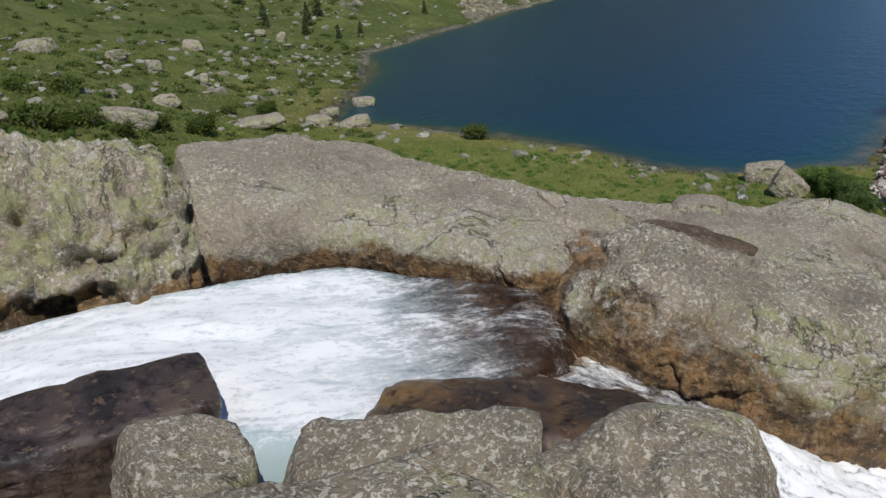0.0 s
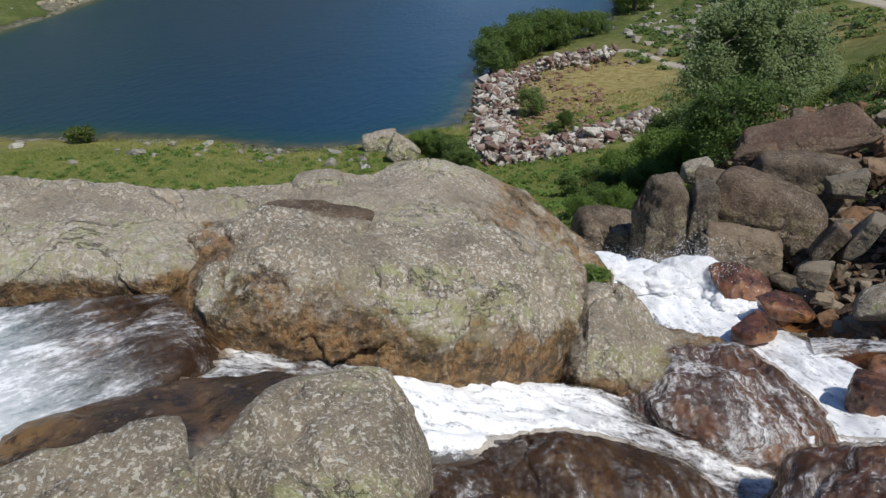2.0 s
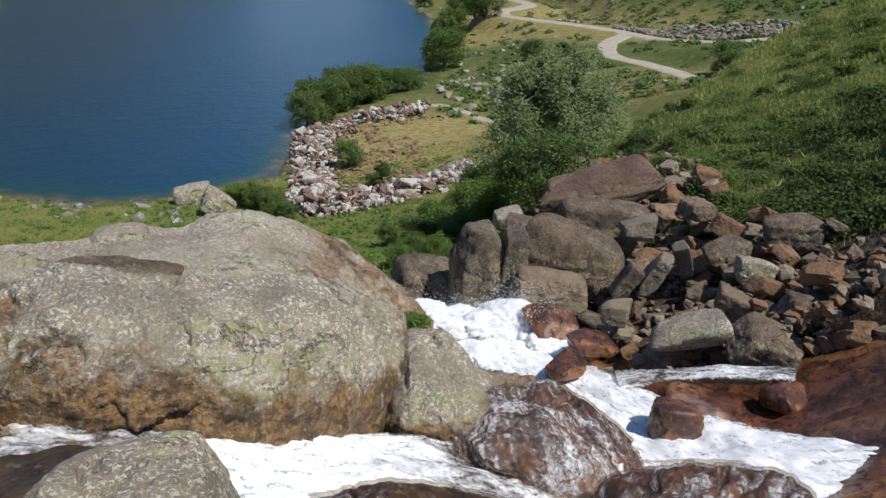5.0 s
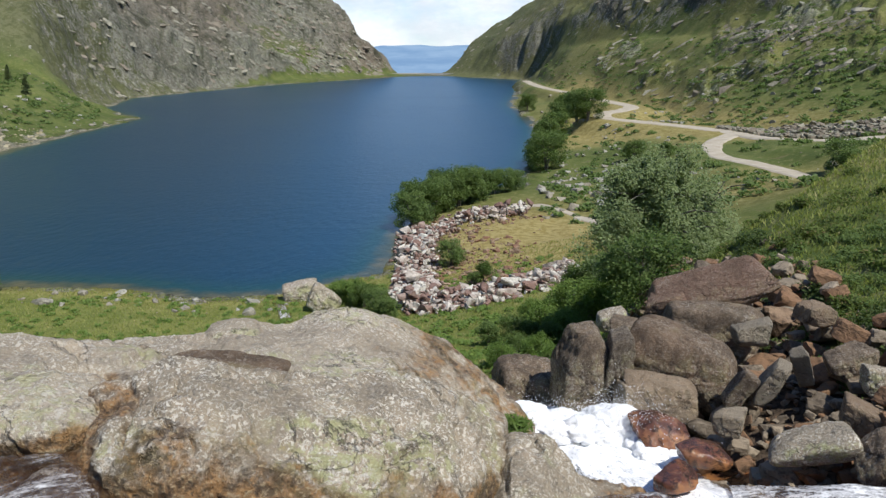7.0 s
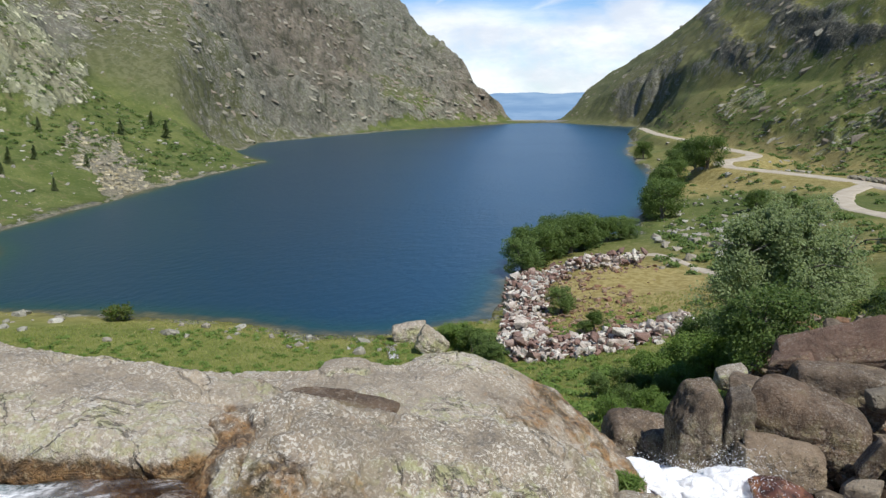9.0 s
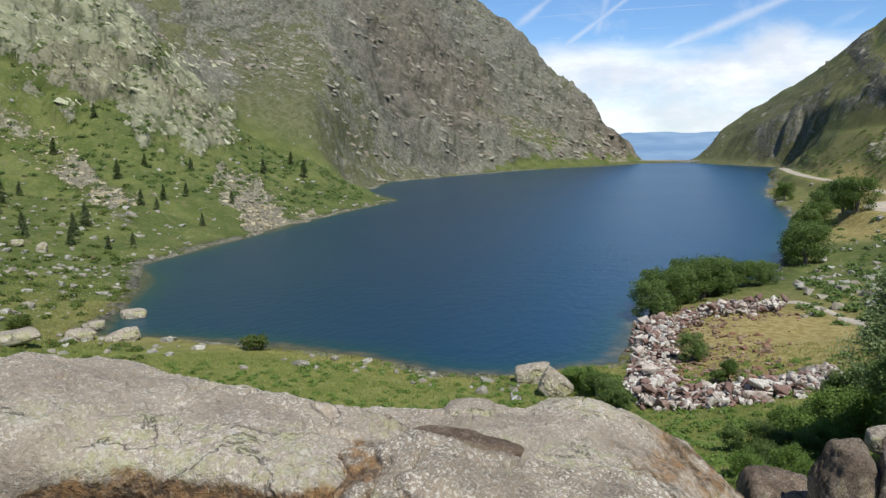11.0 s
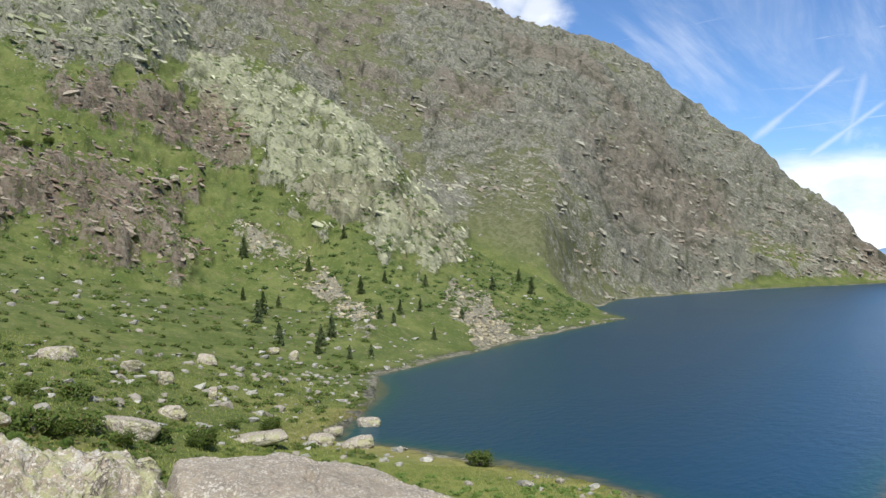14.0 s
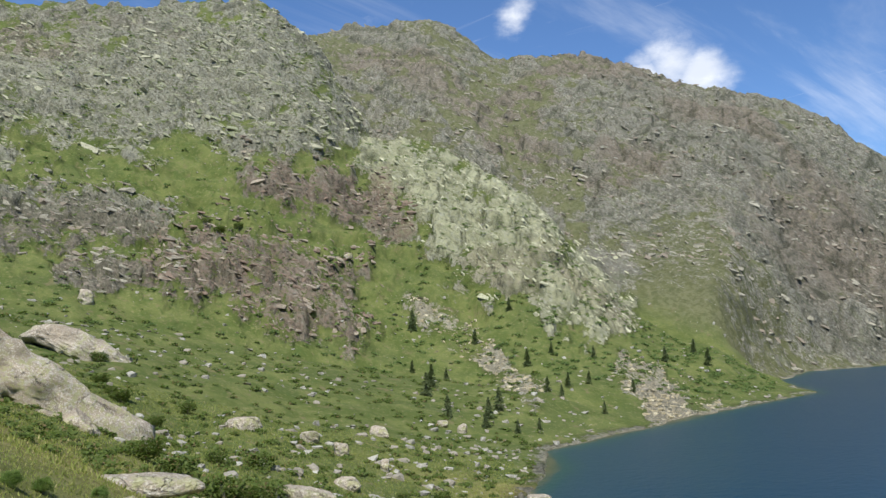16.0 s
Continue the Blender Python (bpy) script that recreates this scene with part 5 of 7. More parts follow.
# drowned, water-polished rocks of the stream bed
angular("stream_rock", -70.5, -31.0, 5.2, (1.0, 0.32, 0.27), (0, 5, -6), 89, GRANITE_BLACK, "long black wet rock in the torrent", 7, 16.0, 0.10, 0.05, category="rock")
whaleback("stream_rock", [(-39, -31.0, -32.0, 5.6, 0.4), (-35, -29.8, -32.5, 5.5, 0.6), (-30, -27.6, -32.2, 5.5, 0.9), (-27.9, -27.8, -31.8, 5.6, 0.8), (-25.6, -29.5, -31.0, 5.75, 0.5)],
          GRANITE_OLIVE, "brown slab under thin running water", sink=0.2, seed=87, rough=0.05, blocky=0.04, film=0.45)
angular("stream_rock", -31.5, -36.6, 5.0, (0.98, 0.42, 0.27), (-6, 5, 2), 85, GRANITE_OLIVE, "dark brown wet rock beside the torrent", 9, 12.0, 0.14, 0.05, category="rock")
whaleback("stream_rock", [(-14, -42.6, -46.0, 5.4, 0.4), (-9.3, -40.9, -46.5, 5.5, 0.6), (-6.5, -40.4, -47.0, 5.55, 0.65), (-1.6, -40.1, -47.5, 5.6, 0.7), (3.2, -39.5, -47.6, 5.6, 0.75), (10, -39.9, -47.2, 5.7, 0.75), (14.3, -40.6, -46.5, 5.8, 0.65), (17.5, -41.7, -46.0, 5.9, 0.5), (22, -43.0, -45.5, 6.0, 0.4)],
          GRANITE_OLIVE, "dark brown wet rock in the torrent", sink=0.3, seed=83, rough=0.05, blocky=0.03, film=0.22)
whaleback("stream_rock", [(6.5, -36.5, -37.6, 7.7, 0.3), (9, -34.8, -38.4, 7.5, 0.6), (12.5, -32.6, -39.2, 7.4, 0.9), (17.2, -31.9, -39.6, 7.4, 1.1), (21.9, -33.3, -39.2, 7.5, 1.0), (25.4, -35.2, -38.0, 7.7, 0.6), (27.5, -36.8, -37.6, 7.9, 0.3)],
          GRANITE_WET, "reddish-brown slab under thin running water", sink=0.2, seed=91, rough=0.06, blocky=0.05, film=0.55)
whaleback("stream_rock", [(20, -40.5, -44.0, 7.0, 0.3), (24, -37.6, -46.0, 6.7, 0.7), (28.5, -35.8, -47.0, 6.6, 0.95), (33, -34.6, -47.0, 6.6, 1.0), (37, -34.7, -46.0, 6.7, 0.9), (42, -35.8, -45.0, 6.9, 0.5)],
          GRANITE_WET, "rust-red rounded rock washed by the torrent", sink=0.3, seed=94, rough=0.06, blocky=0.05, film=0.40)
angular("boulder", -16.4, -20.55, 9.5, (0.34, 0.26, 0.15), (0, -6, 0), 19, GRANITE_WARM, "small tan boulder resting on the slab", 10, 10.0)
angular("stream_rock", -17.0, -22.35, 8.15, (0.62, 0.30, 0.055), (5, 13, 0), 17, GRANITE_BROWN, "low dark wet ledge on the slab", 12, 8.0, 0.7, 0.25, category="rock")
angular("stream_rock", 27.9, -33.3, 10.6, (0.33, 0.32, 0.44), (4, 5, 24), 95, GRANITE_WET, "brown wet boulder splashed by white water", 10, 10.0)
rock("stream_rock", spot(31.6, -31.2, 11.6), (0.80, 0.45, 0.14), (0, 10, -14), 4.0, 97, GRANITE_WET, "flat brown rock washed by the torrent", "rock", 5, 0.10, 10, cut_depth=0.64)
rock("stream_rock", spot(35.6, -29.4, 11.8), (0.30, 0.28, 0.24), (8, 0, 33), 4.5, 98, GRANITE_WET, "dark brown wet block beside the torrent", "boulder", 5, 0.10, 9, cut_depth=0.6)
rock("stream_rock", spot(18.7, -30.1, 11.9), (0.34, 0.28, 0.17), (0, -8, 30), 3.6, 99, GRANITE_WET, "small brown wet boulder at the torrent's edge", "boulder", 5, 0.12, 10, cut_depth=0.6)
rock("stream_rock", spot(20.5, -28.0, 12.6), (0.45, 0.35, 0.16), (0, 0, -10), 3.6, 101, GRANITE_WET, "small brown wet boulder at the torrent's edge", "boulder", 5, 0.12, 10, cut_depth=0.6)
rock("stream_rock", spot(17.2, -27.0, 13.4), (0.55, 0.4, 0.24), (0, 12, 15), 3.6, 102, GRANITE_WET, "brown wet rock at the fall's edge", "boulder", 5, 0.12, 10, cut_depth=0.6)

# broken blocks across the fall: heading, elevation and distance, half sizes, tilt, seed, number of chipped faces, sharpness, layers
for az, el, d, half, tilt, seed, chips, edge, lay, mat, label in (
        (10.95, -23.3, 15.2, (0.47, 0.45, 0.90), (0, 2, 27), 111, 6, 26, 0.0, GRANITE_BROWN, "tall brown block with a flat shaded face"),
        (13.6, -22.8, 15.35, (0.24, 0.40, 0.72), (0, 7, 14), 112, 6, 22, 0.05, GRANITE_BROWN, "upright brown slab split from the tall block"),
        (18.3, -22.7, 15.9, (1.12, 0.80, 0.74), (8, 13, -6), 113, 26, 16, 0.0, GRANITE_BROWN, "broad dark cracked boulder beside the waterfall"),
        (17.1, -24.7, 14.9, (0.62, 0.45, 0.40), (0, 6, 10), 117, 14, 10, 0.0, GRANITE_ORANGE, "brown rounded boulder beside the waterfall"),
        (14.7, -25.0, 14.7, (0.22, 0.25, 0.26), (0, 6, 30), 118, 9, 14, 0.0, GRANITE_ORANGE, "small brown boulder beside the waterfall"),
        # filler rock added under the slab, where there is only a shaded gap
        (20.4, -20.6, 17.6, (1.30, 0.75, 0.80), (0, 4, 0), 114, 12, 18, 0.06, GRANITE_BROWN, "dark filler rock added in the shaded gap under the slab"),
        (14.9, -20.3, 16.9, (0.46, 0.42, 0.17), (6, 9, 6), 121, 8, 20, 0.06, GRANITE_BROWN, "flat grey slab lying on the boulders"),
        (13.0, -19.7, 17.9, (0.34, 0.34, 0.22), (0, -6, 20), 122, 9, 14, 0.0, GRANITE, "pale rounded boulder below the birch"),
        (20.2, -16.9, 18.4, (1.34, 0.55, 0.34), (24, -19, 4), 119, 8, 24, 0.07, GRANITE_RED, "long reddish slab of rock leaning on the scree"),
        (16.9, -18.0, 18.3, (0.42, 0.35, 0.22), (8, -12, 0), 120, 8, 24, 0.05, GRANITE_RED, "small reddish slab beside the long one"),
        (23.0, -19.6, 16.6, (0.33, 0.28, 0.20), (0, -4, 10), 125, 7, 26, 0.0, GRANITE_ORANGE, "orange-brown angular block on the scree"),
        (27.1, -17.6, 17.2, (0.36, 0.30, 0.22), (0, 10, 30), 127, 7, 26, 0.0, GRANITE_ORANGE, "orange-brown angular block on the scree"),
        (22.7, -23.5, 14.8, (0.16, 0.28, 0.40), (8, 30, 10), 504, 7, 24, 0.05, GRANITE_BROWN, "narrow grey slab leaning in the scree"),
        (24.8, -22.5, 14.8, (0.15, 0.26, 0.42), (0, 27, 0), 506, 7, 24, 0.05, GRANITE_ORANGE, "narrow pale slab leaning in the scree"),
        (26.6, -21.2, 15.2, (0.13, 0.22, 0.36), (10, -20, 14), 509, 7, 24, 0.05, GRANITE_ORANGE, "narrow pale slab leaning in the scree"),
        (27.8, -26.4, 12.8, (0.66, 0.30, 0.19), (14, -21, -4), 126, 14, 10, 0.0, GRANITE, "long flat boulder crusted with yellow lichen on the scree"),
        (33.6, -26.2, 12.6, (0.50, 0.40, 0.30), (10, 14, 20), 501, 8, 22, 0.0, GRANITE_BROWN, "angular brown boulder on the scree"),
        (36.2, -23.4, 13.6, (0.55, 0.40, 0.36), (0, 10, 50), 502, 8, 22, 0.05, GRANITE_BROWN, "angular brown boulder on the scree"),
        (31.4, -23.9, 13.6, (0.38, 0.30, 0.24), (-8, 12, 10), 503, 8, 22, 0.0, GRANITE_ORANGE, "angular brown boulder on the scree"),
        (22.2, -25.8, 13.6, (0.28, 0.24, 0.18), (0, 0, 80), 505, 8, 22, 0.0, GRANITE_ORANGE, "angular brown boulder on the scree"),
        (29.6, -20.6, 15.2, (0.34, 0.30, 0.24), (0, -14, 30), 507, 8, 22, 0.0, GRANITE_BROWN, "angular brown boulder on the scree"),
        (31.8, -21.4, 14.6, (0.30, 0.26, 0.24), (0, 18, 10), 508, 8, 18, 0.0, GRANITE, "pale rounded boulder on the scree"),
        (34.0, -18.4, 15.6, (0.50, 0.40, 0.34), (0, -20, 10), 512, 8, 22, 0.05, GRANITE_BROWN, "angular brown boulder on the scree"),
        (6.8, -24.8, 16.5, (0.75, 0.60, 0.58), (0, 10, 10), 520, 12, 12, 0.0, GRANITE_BROWN, "dark grey boulder behind the fall")):
    angular("boulder", az, el, d, half, tilt, seed, mat, label, chips, edge, 0.05, lay, "boulders on the scree" if 500 < seed < 520 else "")

# rocks across the meadow on the other side


def meet(az, el, low=12.0, high=900.0):
    """Where the line of sight meets the ground."""
    h = np.array(heading(az, el))
    d = np.geomspace(low, high, 1500)
    p = h[None, :] * d[:, None] + (0, 0.33, EYE)
    z = land(p[:, 0], p[:, 1])[0]
    k = int(np.argmax(p[:, 2] < np.maximum(z, 0)))
    return Vector((p[k, 0], p[k, 1], max(z[k], 0)))


def set_rock(az, el, width, seed, label, shape=(1, 0.75, 0.6), turn=(0, 0, 0), mat=None, up=0.25, cuts=9):
    """A boulder on the ground, width given as an angle of view in degrees."""
    p = meet(az, el)
    w = (p - Vector((0, 0, EYE))).length * math.tan(radians(width)) / 2
    half = [w * k for k in shape]
    v, f = angular_shape(5, half, seed, cuts + 4, 9.0, 0.14, 0.03)
    me = fast_mesh("boulder", v, f)
    put_values(me, "wet", np.zeros(len(v)))
    me.materials.append(mat or GRANITE_PALE)
    me.shade_smooth()
    ob = new("boulder", me)
    ob.matrix_world = pose(p.x, p.y, p.z + half[2] * up, turn[0], turn[1], turn[2] - az)
    return tagged(ob, label, "boulder")


angular("boulder", -77.2, -2.7, 79.0, (12.4, 4.6, 4.2), (-14, 40, 6), 141, GRANITE_CRACKED, "long sloping slab of pale cracked rock", 10, 26.0, 0.34, 0.10, plates=1.8)
angular("boulder", -74.4, -5.9, 72.5, (2.6, 2.0, 1.5), (-6, 20, 10), 142, GRANITE_CRACKED, "broken pale block at the foot of a sloping slab", 9, 24.0, 0.2, 0.10, plates=1.1)
angular("boulder", -72.2, -6.2, 72.0, (2.4, 2.0, 1.6), (-4, 48, -8), 143, GRANITE_CRACKED, "broken pale block at the foot of a sloping slab", 9, 24.0, 0.2, 0.10, plates=1.1)
tongue = angular("boulder", -71.4, -0.9, 110.0, (12.4, 4.0, 2.7), (-10, 29, 6), 144, GRANITE_PALE, "narrow tongue of grey-pink rock in the heath", 9, 20.0, 0.3, 0.08, plates=1.5)
tongue.matrix_world.translation = meet(-71.4, -0.9, 60) - Vector((0, 0, 1.1))
set_rock(-69.0, -9.9, 9.0, 134, "flat pale slab of rock at the meadow's edge", (1, 0.5, 0.18), (0, 4, 0))
set_rock(-57.4, -11.7, 4.4, 135, "white sunlit boulder in the heath", (1, 0.6, 0.36), (0, 12, 0), up=0.4)
set_rock(-54.3, -10.9, 1.7, 137, "grey boulder in the heath", (1, 0.8, 0.7))
set_rock(-49.0, -13.0, 5.0, 138, "pale flat rock on the meadow", (1, 0.5, 0.16), (0, -6, 0), up=0.3)
set_rock(-40.4, -12.3, 1.8, 139, "pale boulder standing in the shallow water", (1, 0.8, 0.42), up=0.3)
set_rock(-41.2, -13.8, 2.2, 141, "pale boulder on the lake shore", (1, 0.8, 0.5), (0, -14, 0), up=0.3)
set_rock(-44.0, -13.5, 1.9, 143, "pale boulder on the lake shore", (1, 0.8, 0.55), up=0.5)
set_rock(-42.9, -12.8, 1.2, 144, "small pale boulder on the lake shore", (1, 0.8, 0.5), up=0.5)
set_rock(-61.4, -6.6, 2.4, 145, "split boulder with a dark cleft", (1, 0.8, 0.6), up=0.5, cuts=10)
set_rock(-56.9, -7.6, 1.5, 146, "pale boulder on the meadow", up=0.5)
set_rock(-54.6, -8.7, 1.3, 148, "pointed pale boulder on the meadow", (0.8, 0.7, 0.9), up=0.5)
set_rock(-51.5, -9.9, 1.0, 150, "pointed pale boulder on the meadow", (0.7, 0.6, 1.2), up=0.5)
set_rock(-51.9, -7.4, 1.3, 151, "pale boulder on the meadow", up=0.5)
set_rock(-47.2, -6.9, 0.9, 152, "pale boulder below the spruces", up=0.5)
set_rock(-45.8, -7.4, 0.9, 153, "pale boulder below the spruces", (0.8, 0.8, 0.8), up=0.5)
set_rock(-53.9, 5.3, 0.7, 154, "lone white boulder on the grass slope", up=0.5)
set_rock(-71.9, 2.6, 1.3, 155, "lone white boulder on the grass slope", (0.8, 0.7, 0.9), up=0.5)
set_rock(-9.4, -19.0, 2.4, 147, "grey boulder beside the outfall", (1.0, 0.9, 0.9), (0, 30, 0), up=0.6)
set_rock(-11.2, -18.2, 2.2, 149, "grey boulder beside the outfall", (1.1, 0.9, 0.7), (0, -14, 0), up=0.6)

# ---------------------------------------------------------------- running water


def torrent(name, course, label, seed=1, swell=0.05, steps=150, across=46, drape=False, teal=0.0, fade=0.0):
    """Running water along a course of (place, half width, foam)."""
    pts = np.array([(*p, w, f) for p, w, f in course])
    t = np.linspace(0, len(pts) - 1, steps)
    k = np.clip(t.astype(int), 0, len(pts) - 2)
    f = (t - k)[:, None]
    p0, p1, p2, p3 = pts[np.clip(k - 1, 0, None)], pts[k], pts[k + 1], pts[np.clip(k + 2, None, len(pts) - 1)]
    c = 0.5 * (2 * p1 + (p2 - p0) * f + (2 * p0 - 5 * p1 + 4 * p2 - p3) * f ** 2 + (3 * p1 - p0 - 3 * p2 + p3) * f ** 3)
    d = np.gradient(c[:, :2], axis=0)
    d /= np.linalg.norm(d, axis=1)[:, None]
    side = np.stack([d[:, 1], -d[:, 0]], 1)
    off = np.linspace(-1, 1, across)
    P = c[:, None, :2] + side[:, None, :] * off[None, :, None] * c[:, None, 3:4]
    along = np.concatenate([[0], np.cumsum(np.linalg.norm(np.diff(c[:, :3], axis=0), axis=1))])
    U, V = np.broadcast_to(off[None, :], P.shape[:2]) * c[:, 3:4], np.broadcast_to(along[:, None], P.shape[:2])
    uv = np.stack([U.ravel(), V.ravel()], 1)
    foam = np.broadcast_to(c[:, 4:5], P.shape[:2]).ravel()
    billow = fbm(uv * (3.0, 1.4), 5, 0.6, seed) * swell * (0.4 + 1.1 * foam) + fbm(uv * (9.0, 6.0), 4, 0.65, seed + 5) * swell * 0.16 * foam
    hump = 0.04 * (1 - np.abs(off) ** 2)
    z = (c[:, None, 2] + hump[None, :] - 0.45 * (np.maximum(np.abs(off) - 0.80, 0)[None, :] / 0.20) ** 1.6).ravel() + billow
    if drape:
        q = P.reshape(-1, 2)
        z = np.maximum(land(q[:, 0], q[:, 1])[0], 0.02) + 0.05 + 0.5 * billow
    edge = smooth(np.abs(np.broadcast_to(off[None, :], P.shape[:2]).ravel()), 1.0, 0.62)
    run = np.broadcast_to(np.linspace(0, 1, steps)[:, None], P.shape[:2]).ravel()
    edge = edge * smooth(run, 1.0, 1.0 - fade) if fade else edge
    tint = teal * (smooth(run, 0.80, 0.52) if fade else 1.0) * np.ones(len(run))
    verts = np.concatenate([P.reshape(-1, 2), z[:, None]], 1)
    i = np.arange(P.shape[0] * P.shape[1]).reshape(P.shape[:2])
    me = fast_mesh(name, verts, np.stack([i[:-1, :-1], i[:-1, 1:], i[1:, 1:], i[1:, :-1]], -1).reshape(-1, 4))
    put_values(me, "foam", np.clip(foam * (0.65 + 0.35 * edge), 0, 1.5))
    put_values(me, "cover", edge)
    put_values(me, "teal", tint)
    layer = me.uv_layers.new(name="UVMap")
    idx = np.empty(len(me.loops), np.int32)
    me.loops.foreach_get("vertex_index", idx)
    layer.data.foreach_set("uv", uv[idx].astype(np.float32).ravel())
    me.materials.append(STREAM)
    me.shade_smooth()
    tagged(new(name, me), label, "water", kind="structure")


torrent("water", [(spot_at(-92, -24.5, 19.42), 1.0, 1.3), (spot_at(-76, -25.6, 19.34), 1.0, 1.3), (spot_at(-64, -26.3, 19.27), 1.0, 1.3), (spot_at(-56, -27.5, 19.23), 1.25, 1.3), (spot_at(-48, -28.5, 19.20), 1.5, 1.05),
                  (spot_at(-40, -28.9, 19.17), 1.3, 0.66), (spot_at(-33, -28.3, 19.16), 0.9, 0.30), (spot_at(-29, -28.2, 19.10), 0.6, 0.24), (spot_at(-26, -28.8, 19.0), 0.5, 0.4)],
        "white foaming mountain torrent", 3, 0.035, teal=1.0, fade=0.16)
torrent("water", [(spot_at(-95, -31.0, 19.3), 0.7, 0.5), (spot_at(-75, -33.2, 19.15), 0.6, 0.42), (spot_at(-62, -34.8, 19.05), 0.5, 0.36), (spot_at(-53, -36.5, 18.95), 0.3, 0.5)],
        "dark swirling water beside the bank", 4, 0.03, 90, teal=0.25)
torrent("water", [(spot_at(-40, -31.0, 19.05), 0.26, 0.40), (spot_at(-34, -31.3, 19.03), 0.30, 0.62), (spot_at(-29, -31.6, 18.97), 0.36, 0.72), (spot_at(-24, -32.3, 18.84), 0.46, 0.64), (spot_at(-18, -33.9, 18.64), 0.44, 0.50),
                  (spot_at(-12, -36.2, 18.44), 0.56, 1.0), (spot_at(-6, -37.8, 18.26), 0.68, 1.25), (spot_at(0, -37.9, 18.06), 0.72, 1.2), (spot_at(6, -38.3, 17.74), 0.72, 0.9),
                  (spot_at(12, -39.0, 17.50), 0.70, 0.50), (spot_at(17, -39.6, 17.30), 0.62, 0.62), (spot_at(22, -39.2, 17.15), 0.55, 0.66), (spot_at(27, -37.8, 16.95), 0.6, 0.5), (spot_at(36, -37, 16.8), 1.0, 0.4)],
        "white water rushing between granite rocks", 7, 0.085, 280, 60)
torrent("water", [(spot_at(44, -33.0, 16.9), 1.2, 0.7), (spot_at(36, -33.8, 16.6), 1.1, 1.25), (spot_at(29, -33.8, 16.25), 1.0, 1.25), (spot_at(23, -32.3, 16.0), 0.85, 0.95), (spot_at(18.5, -30.9, 15.82), 0.9, 0.95),
                  (spot_at(14.0, -28.9, 15.65), 1.25, 1.25), (spot_at(10.5, -27.2, 15.3), 1.15, 1.25), (spot_at(8.2, -26.5, 14.9), 0.9, 1.25), (spot_at(6.0, -26.8, 14.4), 0.7, 1.25), (spot_at(3.6, -27.6, 13.6), 0.7, 1.25)],
        "white waterfall plunging between boulders", 12, 0.07, 220, 60)
torrent("water", [(spot_at(36, -27.6, 16.5), 0.2, 0.5), (spot_at(33, -28.2, 16.4), 0.24, 0.7), (spot_at(30, -28.8, 16.3), 0.24, 0.7), (spot_at(26.5, -29.6, 16.12), 0.22, 0.5), (spot_at(23, -30.6, 15.98), 0.34, 0.7)],
        "thin white water behind the flat rock", 13, 0.05, 100, 24)
torrent("water", [(Vector((*meet(a, e).xy, meet(a, e).z + 0.1)), w, f) for a, e, w, f in ((-12.7, -18.3, 0.5, 0.30), (-12.5, -18.9, 0.5, 0.45), (-12.3, -19.5, 0.5, 0.55))],
        "small white outfall running into the lake", 15, 0.05, 60, 20, True)


def make_spray():
    """The boiling crest of the fall: torn lumps of froth and flying drops."""
    r2 = np.random.RandomState(77)
    vs, fs, n = [], [], 0
    u, f = ICO[5]
    for az, el, d, half in ((13.4, -27.2, 13.7, (0.60, 0.45, 0.42)), (15.6, -27.8, 13.6, (0.46, 0.4, 0.34)), (11.4, -27.7, 13.5, (0.55, 0.4, 0.30)), (9.0, -27.6, 13.5, (0.55, 0.4, 0.22)), (6.8, -27.2, 13.5, (0.5, 0.4, 0.24)), (16.8, -28.8, 13.2, (0.36, 0.3, 0.22))):
        v = u * half
        v = v * (1 + 0.45 * fbm(u * 1.5 + az, 4, 0.55, 5) + 0.07 * fbm(u * 5.0 + az, 4, 0.6, 6))[:, None]
        vs.append(v + np.array(spot(az, el, d)))
        fs.append(f + n)
        n += len(v)
    u, f = ICO[1]
    for k in range(6500):
        az = r2.choice((13.4, 13.0, 15.4, 10.5, 7.2)) + r2.normal() * 1.5
        up = abs(r2.normal()) * (0.9 if az > 12 else 0.5)
        c = np.array(spot(az, -26.7 + up * 1.3 + r2.uniform(-1.4, 0.2), 13.4 + r2.normal() * 0.25))
        vs.append(u * (0.003 + 0.007 * r2.uniform() ** 3) + c)
        fs.append(f + n)
        n += len(u)
    me = fast_mesh("spray", np.concatenate(vs), np.concatenate(fs))
    put_values(me, "foam", np.full(n, 1.25))
    put_values(me, "cover", np.ones(n))
    put_values(me, "teal", np.zeros(n))
    me.materials.append(STREAM)
    me.shade_smooth()
    tagged(new("spray", me), "white spray thrown up by the waterfall", "water", kind="stuff")


make_spray()

# ---------------------------------------------------------------- plants


def tube(points, radii, sides=7):
    pts = [Vector(p) for p in points]
    verts, faces = [], []
    for k, (p, r) in enumerate(zip(pts, radii)):
        d = (pts[min(k + 1, len(pts) - 1)] - pts[max(k - 1, 0)]).normalized()
        u = d.orthogonal().normalized()
        w = d.cross(u)
        for s in range(sides):
            a = 2 * math.pi * s / sides
            verts.append(p + (u * math.cos(a) + w * math.sin(a)) * r)
        if k:
            b = (k - 1) * sides
            faces += [(b + s, b + (s + 1) % sides, b + sides + (s + 1) % sides, b + sides + s) for s in range(sides)]
    me = bpy.data.meshes.new("branch")
    me.from_pydata(verts, [], faces)
    me.shade_smooth()
    return me


